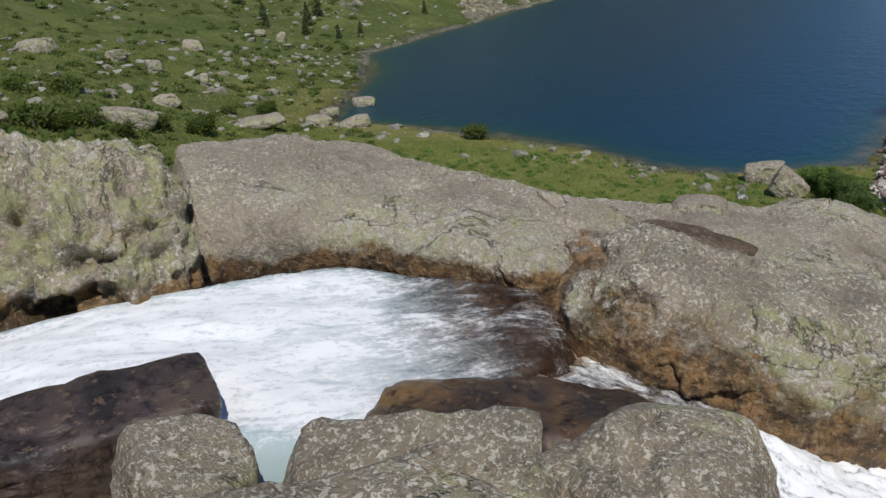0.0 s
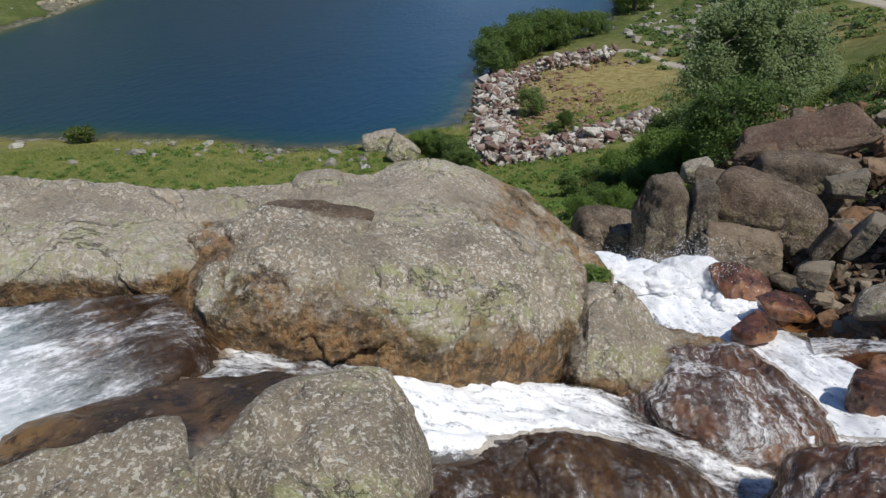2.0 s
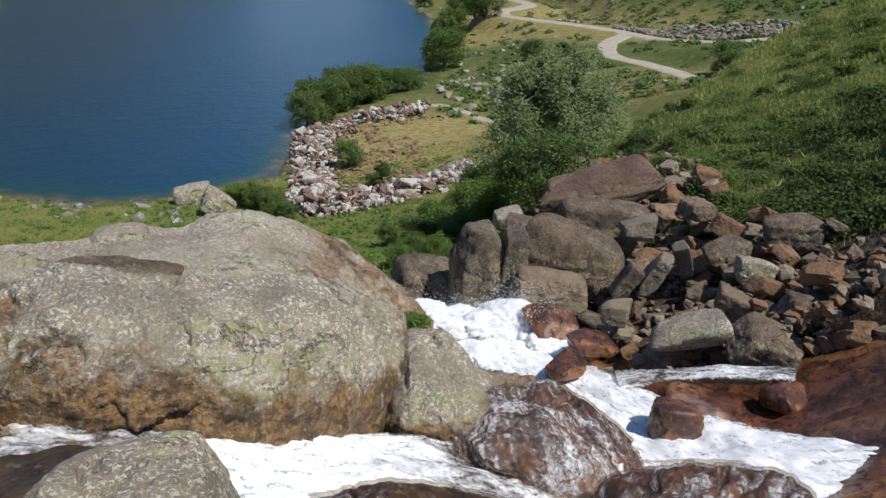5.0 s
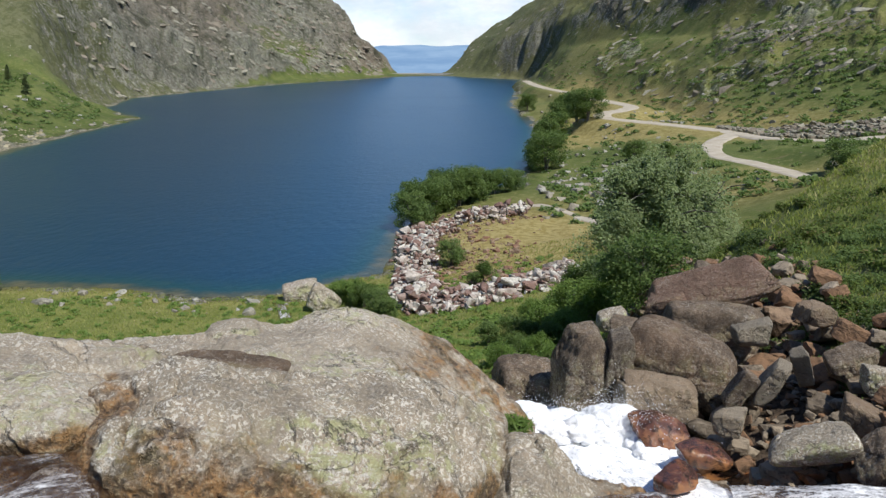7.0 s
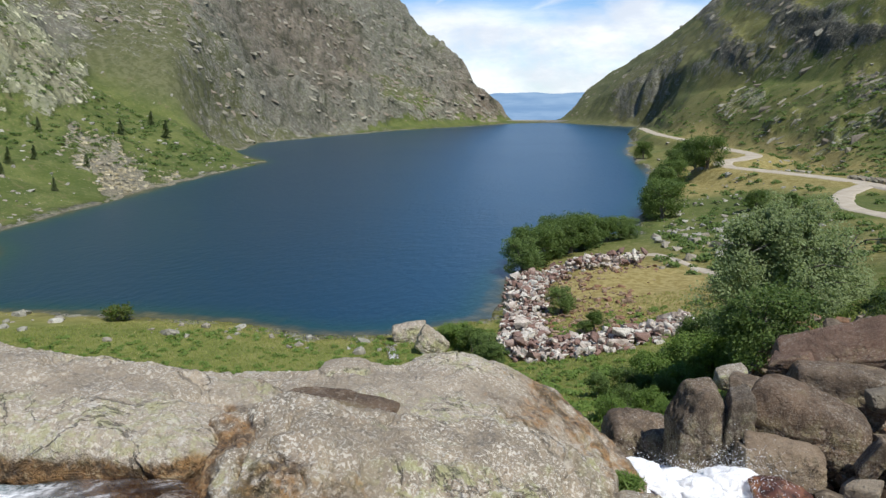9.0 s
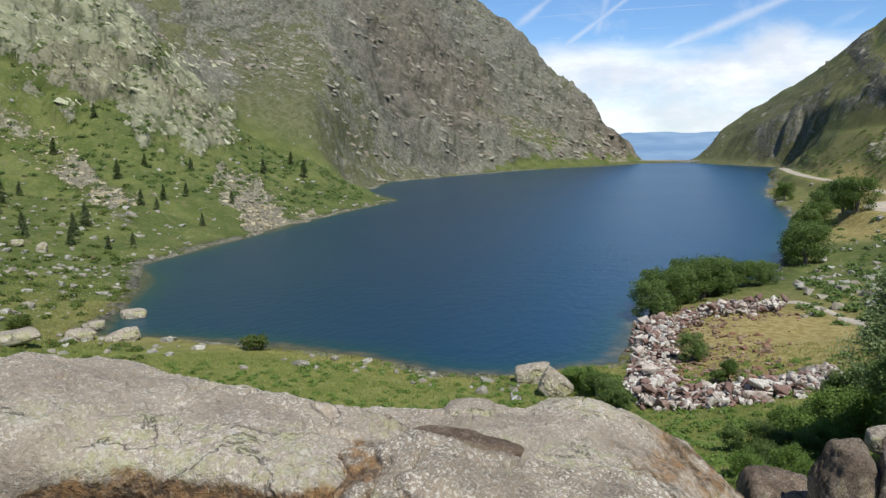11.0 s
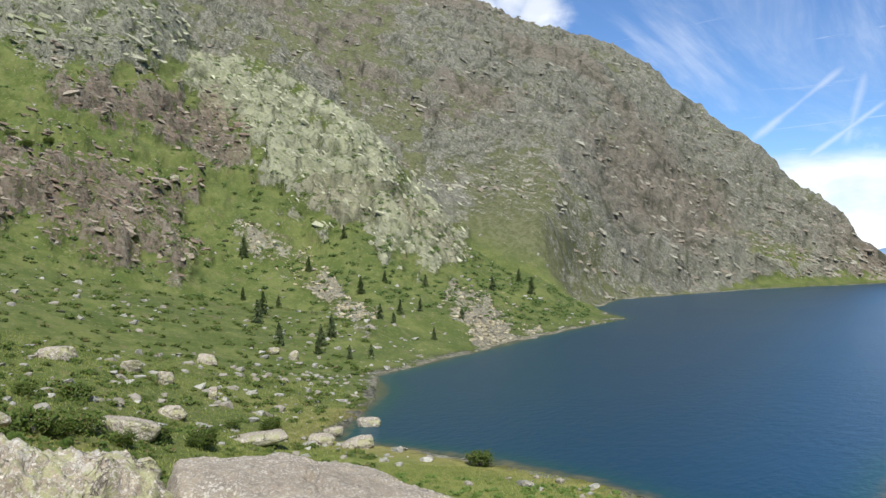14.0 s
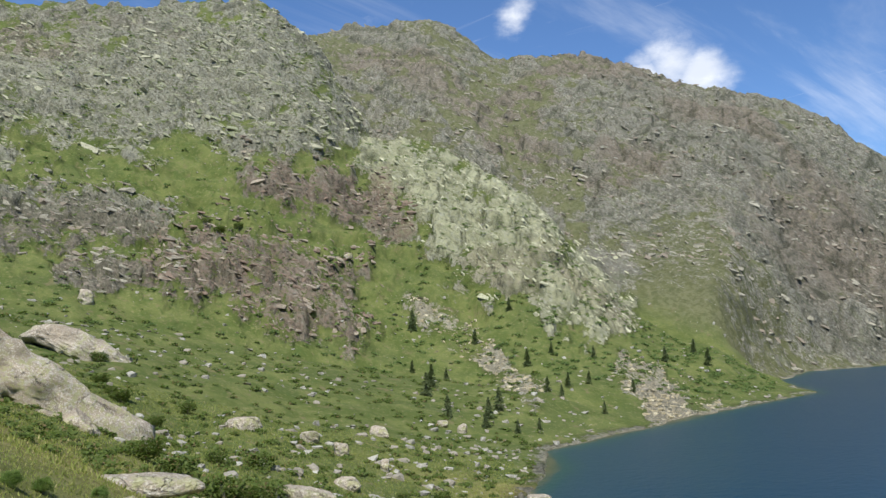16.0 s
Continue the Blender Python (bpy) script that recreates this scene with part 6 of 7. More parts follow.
def leaf_mesh(name, centres, size, rng, stretch=1.6, droop=0.0):
    """Many small leaves, one kinked quad each, at the centres."""
    n = len(centres)
    a = rng.normal(size=(n, 3))
    a[:, 2] -= droop
    a /= np.linalg.norm(a, axis=1)[:, None]
    b = np.cross(a, rng.normal(size=(n, 3)))
    b /= np.linalg.norm(b, axis=1)[:, None]
    c = np.cross(a, b)
    # leaves turn their faces to the light
    want = rng.normal(size=(n, 3)) * 0.55 + (0.25, -0.25, 0.8)
    want /= np.linalg.norm(want, axis=1)[:, None]
    a = a - (a * want).sum(1)[:, None] * want
    a /= np.maximum(np.linalg.norm(a, axis=1), 1e-4)[:, None]
    b, c = np.cross(want, a), want
    s = size * rng.uniform(0.6, 1.35, (n, 1))
    c0 = np.asarray(centres)
    v = np.stack([c0 - a * s * stretch / 2, c0 + b * s / 2 + c * s * 0.15, c0 + a * s * stretch / 2, c0 - b * s / 2 + c * s * 0.15], 1).reshape(-1, 3)
    return fast_mesh(name, v, np.arange(4 * n).reshape(n, 4))


def cloud(rng, centre, radii, count, hollow=0.5):
    d = rng.normal(size=(count, 3))
    d /= np.linalg.norm(d, axis=1)[:, None]
    r = rng.uniform(hollow, 1.0, (count, 1)) ** 0.6
    return np.asarray(centre) + d * r * np.asarray(radii)


def broadleaf(name, height, width, seed, leaf, count, size, label, category, stems=3, droop=0.0, low=0.12, ragged=0.0):
    """A tree or bush of several stems, limbs and a ragged crown of leaf clumps."""
    rng = np.random.RandomState(seed)
    root = new(name)
    clumps = []
    for s in range(stems):
        a = 2 * math.pi * (s + rng.uniform(0, 0.7)) / stems
        lean = width * 0.26 * rng.uniform(0.3, 1.0)
        top = np.array((math.cos(a) * lean, math.sin(a) * lean, height * rng.uniform(0.72, 0.93)))
        knee = top * (0.35, 0.35, 0.45) + rng.normal(size=3) * 0.04 * height
        pts = [np.zeros(3) + (math.cos(a) * 0.06, math.sin(a) * 0.06, -0.3), knee * 0.5, knee, (knee + top) / 2, top]
        r0 = height * 0.017
        stem = part("trunk", tube(pts, [r0 * 1.3, r0, r0 * 0.75, r0 * 0.5, r0 * 0.15]), BARK, root)
        for b in range(5):
            t = rng.uniform(0.25, 0.95)
            base = pts[1] * (1 - t) + top * t
            ang = a + rng.uniform(-1.7, 1.7)
            reach = width * 0.5 * rng.uniform(0.5, 0.95) * (1.15 - 0.6 * t)
            tip = base * (0.6, 0.6, 1) + np.array((math.cos(ang) * reach, math.sin(ang) * reach, height * rng.uniform(-0.02, 0.16)))
            tip[2] = min(max(tip[2], height * low), height * 0.96)
            part("limb", tube([base, (base + tip) / 2 + (0, 0, 0.03 * height), tip], [r0 * 0.45, r0 * 0.3, r0 * 0.08], 5), BARK, stem)
            clumps += [tip, (base + tip) / 2 + rng.normal(size=3) * 0.05 * width]
        clumps.append(top)
    for _ in range(stems * 3):
        a, q = rng.uniform(0, 2 * math.pi), rng.uniform(0.2, 0.42) * width
        clumps.append(np.array((math.cos(a) * q, math.sin(a) * q, height * rng.uniform(low + 0.05, 0.62))))
    per = max(count // len(clumps), 8)
    dots = []
    for c in clumps:
        r = width * rng.uniform(0.10, 0.21)
        dots.append(cloud(rng, c, (r, r, r * rng.uniform(0.7, 1.2)), int(per * rng.uniform(0.6, 1.4)), 0.2))
    dots = np.concatenate(dots)
    dots = dots[dots[:, 2] > 0.02 * height]
    if ragged:
        # a crown that narrows upwards, with gaps and drooping sprays
        up = np.clip(dots[:, 2] / height, 0, 1)
        dots[:, :2] *= (1.12 - 0.62 * up ** 1.4)[:, None]
        dots[:, 0] -= 0.10 * width * up
        dots = dots[fbm(dots / (0.11 * width) + 3.0, 4, 0.6, seed) > -ragged]
    part("crown", leaf_mesh("crown", dots, size, rng, droop=droop), leaf, root)
    return tagged(root, label, category)


def spruce(seed, height=8.0):
    rng = np.random.RandomState(seed)
    root = new("spruce_tree")
    part("trunk", tube([(0, 0, -0.3), (0.03, 0, height * 0.5), (0, 0, height)], [0.14, 0.09, 0.015], 6), BARK, root)
    dots = []
    tiers = 15
    for k in range(tiers):
        t = (k + 0.5) / tiers
        z, reach = height * (0.06 + 0.92 * t), height * 0.30 * (1 - t) ** 0.75 + 0.15
        for b in range(8):
            if rng.uniform() < 0.14:
                continue
            a = rng.uniform(0, 2 * math.pi)
            q = reach * rng.uniform(0.6, 1.15)
            m = int(16 + 26 * (1 - t))
            s = rng.uniform(0.1, 1, m)
            dots.append(np.stack([math.cos(a) * q * s, math.sin(a) * q * s, z - 0.28 * q * s + 0.0 * s], 1) + rng.normal(size=(m, 3)) * (0.09, 0.09, 0.10))
    part("crown", leaf_mesh("crown", np.concatenate(dots), 0.26, rng, 1.9, 0.5), NEEDLE, root)
    return tagged(root, "dark green spruce on the grassy slope", "tree", "spruces on the slope")


def plant(master, p, turn, size):
    """Another of the kind; its size is carried by the thing itself."""
    ob = copy_thing(master, Matrix.Translation(p) @ Matrix.Rotation(turn, 4, "Z"))
    ob.scale = (size, size, size)
    return ob


rng = np.random.RandomState(4)
birch = broadleaf("birch_tree", 6.6, 9.0, 5, LEAF_BIRCH, 130000, 0.075, "large leafy birch with a ragged grey-green crown", "tree", 6, 0.35, 0.08, 0.12)
bx, by = math.sin(radians(16.8)) * 37, math.cos(radians(16.8)) * 37
birch.location = (bx, by, ground_height(bx, by) - 0.2)

BUSHES = [broadleaf("bush", 3.0, 3.4, 21, LEAF_BUSH, 9000, 0.085, "dense dark green leafy bush", "bush", 4, 0.0, 0.05),
          broadleaf("bush", 3.0, 3.0, 22, LEAF_BUSH, 9000, 0.085, "dense dark green leafy bush", "bush", 3, 0.0, 0.05),
          broadleaf("bush", 2.4, 3.2, 23, LEAF_BRIGHT, 9000, 0.08, "bright green leafy bush in the hollow", "bush", 4, 0.0, 0.05),
          broadleaf("bush", 1.0, 2.0, 24, HEATH, 1300, 0.10, "low dark heath shrub on the meadow", "shrub", 4, 0.0, 0.05)]
used = [False] * 4


def bush(kind, p, height, group=""):
    master = BUSHES[kind]
    size = height / (3.0, 3.0, 2.4, 1.0)[kind]
    if not used[kind]:
        used[kind] = True
        master.location, master.scale = p, (size, size, size)
        ob = master
    else:
        ob = plant(master, p, rng.uniform(0, 6.28), size)
    return tagged(ob, group=group)


# the thicket on the spit of land
for az, r, h in ((-2.4, 93, 4.6), (-1.6, 97, 5.4), (-0.6, 101, 5.2), (0.3, 103, 5.0), (1.2, 105, 5.6), (2.0, 107, 5.0), (2.9, 109, 4.2), (3.9, 111, 3.4), (4.7, 112, 3.4), (5.4, 113, 3.0), (-2.0, 99, 5.0), (0.0, 107, 5.2)):
    x, y = math.sin(radians(az)) * r, math.cos(radians(az)) * r
    bush(int(rng.randint(2)), Vector((x, y, max(ground_height(x, y), 0.2))), h, "thicket on the spit")
for az, el, h, kind in ((0.6, -16.0, 2.6, 0), (3.2, -17.3, 1.9, 1), (2.4, -17.5, 1.3, 1), (-8.2, -18.4, 1.7, 2), (-7.2, -18.6, 2.0, 2), (-6.2, -19.0, 2.1, 0), (-5.2, -19.6, 2.1, 0), (-4.2, -19.9, 1.7, 1),
                        (3.6, -21.9, 1.5, 1), (5.6, -21.6, 1.7, 0), (8.0, -20.9, 2.0, 2), (6.9, -19.9, 1.3, 2), (9.9, -20.0, 2.4, 2), (11.5, -19.8, 2.6, 2), (13.0, -19.2, 2.4, 2), (10.6, -18.2, 2.6, 0),
                        (12.2, -18.0, 2.8, 0), (7.5, -23.0, 1.2, 2), (4.6, -23.4, 1.0, 2), (6.0, -22.7, 1.2, 0), (8.6, -22.0, 1.5, 1), (9.4, -21.4, 1.8, 2), (7.0, -21.4, 1.2, 1), (5.2, -24.4, 0.8, 2), (8.8, -23.6, 1.0, 2), (10.2, -21.0, 1.6, 2), (15.2, -18.4, 2.2, 0), (13.8, -18.0, 2.6, 1)):
    bush(kind, meet(az, el, 20), h, "bushes in the hollow")
for az, el, h in ((7.7, -8.8, 7.0), (7.4, -8.2, 6.5), (7.0, -8.6, 5.0), (8.1, -6.6, 7.0), (7.6, -6.9, 6.0), (9.0, -5.3, 8.5), (9.8, -5.2, 8.0), (10.6, -5.1, 8.0), (8.6, -5.6, 7.0), (6.2, -4.5, 6.0), (27.7, -8.0, 4.4), (28.5, -8.3, 3.6), (16.2, -7.6, 2.6), (14.0, -7.8, 3.4)):
    bush(int(rng.randint(2)), meet(az, el, 60), h, "trees along the lake")
for az, el, h in ((-60.4, -9.3, 1.7), (-63.4, -8.7, 1.1), (-62.9, -11.2, 1.6), (-52.3, -13.2, 1.5), (-59.8, -11.5, 1.4), (-47.5, -12.4, 1.5), (-32.2, -15.3, 1.5), (-65.3, -5.2, 1.4), (-64, 8.0, 1.9), (-63.1, 7.4, 2.0), (-61.8, 7.6, 1.8),
                  (-66.0, -9.4, 1.6), (-68.0, -8.2, 1.6), (-65.0, -11.0, 1.4), (-61.5, -11.6, 1.2), (-57.5, -12.6, 1.0), (-55.2, -12.4, 1.1), (-50.2, -12.0, 1.0), (-71.0, -1.4, 1.5), (-73.2, 0.3, 1.6), (-69.6, -4.2, 1.4), (-67.4, -6.0, 1.2), (-71.9, -3.4, 1.1), (-70.9, -2.9, 1.2), (-70.2, -3.6, 1.0)):
    bush(3, meet(az, el), h, "shrubs on the meadow")

for az, el, h in ((-78.0, -8.2, 0.6), (-76.2, -9.0, 0.5), (-74.4, -9.6, 0.5), (-71.0, -10.4, 0.5), (-66.8, -10.6, 0.9), (-64.0, -11.8, 0.8), (-61.0, -12.4, 0.7), (-58.6, -13.2, 0.6)):
    bush(2, meet(az, el), h, "bright shrubs on the meadow")
for k in range(26):
    a, q = rng.uniform(15, 37), rng.uniform(0.0, 1.0)
    r = float(scree_edge(a)) - 0.5 + q * (1.5 + max(a - 16, 0) * 0.9)
    x, y = math.sin(radians(a)) * r, math.cos(radians(a)) * r
    bush(3, Vector((x, y, ground_height(x, y) - 0.05)), rng.uniform(0.2, 0.42), "shrubs on the steep bank")

firs = [spruce(31), spruce(32), spruce(33)]
for k, (az, el) in enumerate(((-46.8, -6.3), (-43.8, -6.4), (-43.0, -5.9), (-44.0, -7.1), (-41.7, -7.5), (-40.1, -7.3), (-39.4, -4.6), (-37.9, -4.3), (-36.4, -4.1), (-35.4, -6.2), (-39.0, -1.9), (-28.1, -2.9),
                              (-29.0, -2.1), (-46.8, -3.6), (-49.3, -3.0), (-33.3, -4.7), (-47.9, -4.0), (-49.2, 0.1), (-48.3, -4.7), (-40.8, -2.7), (-56.5, 1.2), (-38.4, -5.0), (-31.0, -2.6), (-44.6, -1.0), (-42.0, 1.4), (-36.0, -2.2))):
    p = meet(az, el, 100)
    size = (0.9, 0.85, 0.95, 0.7, 0.55, 0.5, 0.62, 0.6, 0.55, 0.5, 0.5, 0.7, 0.6, 0.5, 0.5, 0.5)[k % 16] * (p - Vector((0, 0, EYE))).length / 250
    if k < 3:
        firs[k].location, firs[k].scale = p, (size, size, size)
    else:
        plant(firs[k % 3], p, rng.uniform(0, 6.28), size)

# ---------------------------------------------------------------- scattered stones


def hull_stone(seed, count=13, half=(1, 0.8, 0.65)):
    """A broken stone: the hull of a few points of a block."""
    r2 = np.random.RandomState(seed)
    p = r2.uniform(-1, 1, (count, 3))
    p /= np.abs(p).max(1)[:, None] ** 0.75
    p *= r2.uniform(0.8, 1.1, (count, 1)) * np.asarray(half)
    bm = bmesh.new()
    for q in p:
        bm.verts.new(q)
    out = bmesh.ops.convex_hull(bm, input=bm.verts)
    bmesh.ops.delete(bm, geom=[g for g in set(out["geom_interior"] + out["geom_unused"]) if isinstance(g, bmesh.types.BMVert)], context="VERTS")
    bmesh.ops.triangulate(bm, faces=bm.faces[:])
    bm.verts.index_update()
    v, f = np.array([x.co[:] for x in bm.verts]), np.array([[x.index for x in q.verts] for q in bm.faces])
    bm.free()
    return v, f


def stone_meshes(name, mat, seeds, shape=(1, 0.8, 0.62), level=2, chips=7, edge=26.0):
    out = []
    for k in seeds:
        size = np.array(shape) * np.random.RandomState(k).uniform(0.7, 1.2, 3)
        v, f = angular_shape(level, size, k, chips, edge, 0.10) if level else hull_stone(k, 15, size)
        me = fast_mesh(name, v, f)
        put_values(me, "wet", np.zeros(len(v)))
        me.materials.append(mat)
        me.shade_flat()
        out.append(me)
    return out


def strew(name, meshes, places, label, group, category="stone"):
    for k, (x, y, z, s) in enumerate(places):
        ob = new(name, meshes[k % len(meshes)])
        ob.location = (x, y, z)
        ob.rotation_euler = (rng.uniform(-0.4, 0.4), rng.uniform(-0.4, 0.4), rng.uniform(0, 6.28))
        ob.scale = (s, s * rng.uniform(0.8, 1.15), s * rng.uniform(0.8, 1.2))
        tagged(ob, label, category, group)


def heap(name, mat, places, label, seed, category="stones"):
    """Uncounted stones in one mesh."""
    r2 = np.random.RandomState(seed)
    base = [hull_stone(300 + k) for k in range(14)]
    vs, fs, n = [], [], 0
    for k, (x, y, z, s) in enumerate(places):
        v, f = base[k % 14]
        a = r2.uniform(0, 6.28)
        c, d = math.cos(a), math.sin(a)
        w = v * s * r2.uniform(0.7, 1.25, 3)
        vs.append(np.stack([w[:, 0] * c - w[:, 1] * d + x, w[:, 0] * d + w[:, 1] * c + y, w[:, 2] + z], 1))
        fs.append(f + n)
        n += len(v)
    me = fast_mesh(name, np.concatenate(vs), np.concatenate(fs))
    put_values(me, "wet", np.zeros(n))
    me.materials.append(mat)
    me.shade_flat()
    tagged(new(name, me), label, category, kind="stuff")


def on_land(az, r):
    x, y = np.sin(np.radians(az)) * r, np.cos(np.radians(az)) * r
    z, _, d, _, _, _ = land(x, y)
    for c, _, wide in BEDS:
        # nothing lies on the tracks
        d = np.where(np.min(np.hypot(x[:, None] - c[None, :, 0], y[:, None] - c[None, :, 1]), 1) < wide + 1.5, -5, d)
    return x, y, z, d


STONE_RUBBLE = make_field_stone("red_brown_rubble", ((0.15, 0.095, 0.06), (0.36, 0.27, 0.18), (0.24, 0.13, 0.08)))
# blocks tipped round the spit
RIM = np.array([(-3.4, 92), (-3.7, 84), (-3.5, 76), (-3.9, 68), (-3.9, 61), (-2.8, 55), (0.5, 53.4), (4, 53.6), (7.5, 55.5), (9.8, 58)])
CREST_OF_SPIT = np.array([(-2.2, 80), (-0.8, 86), (1.0, 91), (3.2, 94.5), (6.2, 96.5)])


def along_rim(count, deep):
    """Places on the rim of the spit and on its inner crest of tipped stone."""
    t = rng.uniform(0, 9, count)
    k = t.astype(int)
    mid = RIM[k] + (RIM[np.minimum(k + 1, 9)] - RIM[k]) * (t - k)[:, None]
    inward = rng.uniform(0, 1, count) * deep
    az = mid[:, 0] + inward * np.where(t < 4.6, 2.7, 0.0) + rng.normal(size=count) * 0.2
    r = mid[:, 1] + inward * np.where(t >= 4.2, 6.0, 0.0) + rng.normal(size=count) * 0.5
    top = rng.uniform(0, 1, count) < 0.22
    t = rng.uniform(0, 4, count)
    k = t.astype(int)
    mid = CREST_OF_SPIT[k] + (CREST_OF_SPIT[np.minimum(k + 1, 4)] - CREST_OF_SPIT[k]) * (t - k)[:, None]
    az = np.where(top, mid[:, 0] + rng.normal(size=count) * 0.3, az)
    r = np.where(top, mid[:, 1] + rng.normal(size=count) * 1.6, r)
    return az, r, np.where(top, 0.5, np.clip(inward / max(deep, 1), 0, 1))


az, r, inward = along_rim(300, 1.0)
x, y, z, d = on_land(az, r)
rise = np.sin(inward * math.pi) * 1.1
blocks = stone_meshes("block", STONE_RED, range(201, 225), level=0)
strew("block", blocks, np.stack([x, y, np.maximum(z, 0) + rise * rng.uniform(0.2, 1, 300) + 0.15, 0.26 + 0.5 * rng.uniform(0, 1, 300) ** 1.8], 1), "pale and reddish angular block of quarried stone", "blocks tipped round the spit", "block")
az, r = rng.uniform(-1.0, 7.5, 1500), rng.uniform(62, 96, 1500)
x, y, z, d = on_land(az, r)
keep = (d > 0.5) & (fbm(np.stack([x, y], 1) / 6.0, 3, 0.5, 79) + rng.uniform(-0.4, 0.4, 1500) - 0.12 * (az - 4) > 0.0)
heap("rubble", STONE_RUBBLE, np.stack([x, y, z + 0.03, 0.08 + 0.36 * rng.uniform(0, 1, 1500) ** 2.4], 1)[keep], "small rubble and stones on dry ground", 1)
az, r, inward = along_rim(2200, 1.15)
x, y, z, d = on_land(az, r)
heap("rubble", STONE_RED, np.stack([x, y, np.maximum(z, -0.1) + 0.1 + 0.8 * np.sin(inward * math.pi) * rng.uniform(0, 1, 2200), rng.uniform(0.13, 0.40, 2200)], 1), "pale and reddish stones filling the gaps between blocks", 9)

# the scree beside the fall
n = 330
az, r = rng.uniform(15.5, 36, n), np.sqrt(rng.uniform(12.4 ** 2, 24 ** 2, n))
inside = r < scree_edge(az) + rng.uniform(-1.5, 1.5, n)
az, r = az[inside], r[inside]
x, y, z, d = on_land(az, r)
scree = stone_meshes("stone", STONE_DARK, range(221, 235), (1, 0.72, 0.5), 3)
strew("stone", scree, np.stack([x, y, z + rng.uniform(0.05, 0.42, len(x)), 0.10 + 0.30 * rng.uniform(0, 1, len(x)) ** 2.2], 1), "brown angular stone of the scree", "stones of the scree")
n = 2600
az, r = rng.uniform(13, 40, n), np.sqrt(rng.uniform(11.5 ** 2, 25 ** 2, n))
inside = r < scree_edge(az) + rng.uniform(-2, 2, n)
az, r = az[inside], r[inside]
x, y, z, d = on_land(az, r)
heap("scree", STONE_DARK, np.stack([x, y, z + 0.05, 0.05 + 0.15 * rng.uniform(0, 1, len(x)) ** 1.5], 1), "small brown stones of the scree", 2)

n = 420
az, r = rng.uniform(26, 44, n), rng.uniform(11.6, 13.4, n)
z = bed_height(az, r)
x, y = np.sin(np.radians(az)) * r, 0.33 + np.cos(np.radians(az)) * r
heap("scree", STONE_DARK, np.stack([x, y, z + 0.04, 0.05 + 0.17 * rng.uniform(0, 1, n) ** 1.8], 1), "wet brown stones along the torrent", 27)
strew("stone", scree, np.stack([x, y, z + 0.12, 0.16 + 0.26 * rng.uniform(0, 1, n) ** 2.0], 1)[:60], "brown angular stone beside the torrent", "stones of the scree")

# pale stones over the far meadow
n = 250
az, r = rng.uniform(-70, -38, n), np.exp(rng.uniform(math.log(70), math.log(190), n))
x, y, z, d = on_land(az, r)
keep = d > 1.0
pale = stone_meshes("field_stone", STONE_PALE, range(241, 249))
strew("field_stone", pale, np.stack([x, y, z + 0.02, rng.uniform(0.3, 1.0, n) ** 2.2 * 0.95], 1)[keep], "pale stone lying on the grass", "stones on the meadow")
n = 5200
az, r = rng.uniform(-78, -22, n), np.exp(rng.uniform(math.log(80), math.log(330), n))
x, y, z, d = on_land(az, r)
keep = (d > 0.5) & (fbm(np.stack([x, y], 1) / 30.0, 3, 0.5, 71) + rng.uniform(-0.5, 0.5, n) > 0.0)
heap("field_stones", STONE_PALE, np.stack([x, y, z, rng.uniform(0.1, 1.0, n) ** 3 * 0.9 + 0.10], 1)[keep], "pale stones strewn over the slope", 3)
n = 1500
az, r = rng.uniform(7.3, 34, n), np.exp(rng.uniform(math.log(90), math.log(330), n))
x, y, z, d = on_land(az, r)
keep = (d > 0.5) & (fbm(np.stack([x, y], 1) / 22.0, 3, 0.5, 73) + rng.uniform(-0.4, 0.4, n) > 0.12)
heap("field_stones", STONE_PALE, np.stack([x, y, z, rng.uniform(0.1, 1.0, n) ** 3 * 1.1 + 0.12], 1)[keep], "pale stones strewn along the lake and track", 4)
n = 700
az, r = rng.uniform(7.5, 17.5, n), np.exp(rng.uniform(math.log(92), math.log(215), n))
x, y, z, d = on_land(az, r)
keep = (d > 0.5) & (fbm(np.stack([x, y], 1) / 14.0, 3, 0.5, 75) + rng.uniform(-0.3, 0.3, n) > 0.0)
heap("field_stones", STONE_PALE, np.stack([x, y, z + 0.05, rng.uniform(0.1, 1.0, n) ** 2.4 * 0.7 + 0.10], 1)[keep], "pale rubble on the lakeside below the track", 8)
n = 9000
az, r = rng.uniform(-54, -24, n), rng.uniform(185, 310, n)
x, y, z, d = on_land(az, r)
keep = (d > 0.3) & (lanes(STONE_LANES, x, y, z, 18) + rng.uniform(-0.6, 0.6, n) > 0.62)
heap("scree_stones", STONE_TAN, np.stack([x, y, z, rng.uniform(0.2, 1.0, n) ** 2.6 * 0.8 + 0.10], 1)[keep], "pale stones of the scree strip above the lake", 19)
# the cut bank of broken rock above the track
n = 900
az = rng.uniform(19.5, 33, n)
up = rng.uniform(0, 1, n)
r = np.interp(az, (18.7, 22.5, 26.8, 31.6, 40), (171, 152, 140, 138, 132)) + 5.0 + up * (4 + 6 * np.sin(np.clip((az - 19.5) / 13.5, 0, 1) * math.pi))
x, y, z, d = on_land(az, r)
heap("embankment_stones", CRAG_GREY, np.stack([x, y, z + 0.2, rng.uniform(0.25, 0.9, n)], 1), "dark broken rock of the bank above the track", 14)
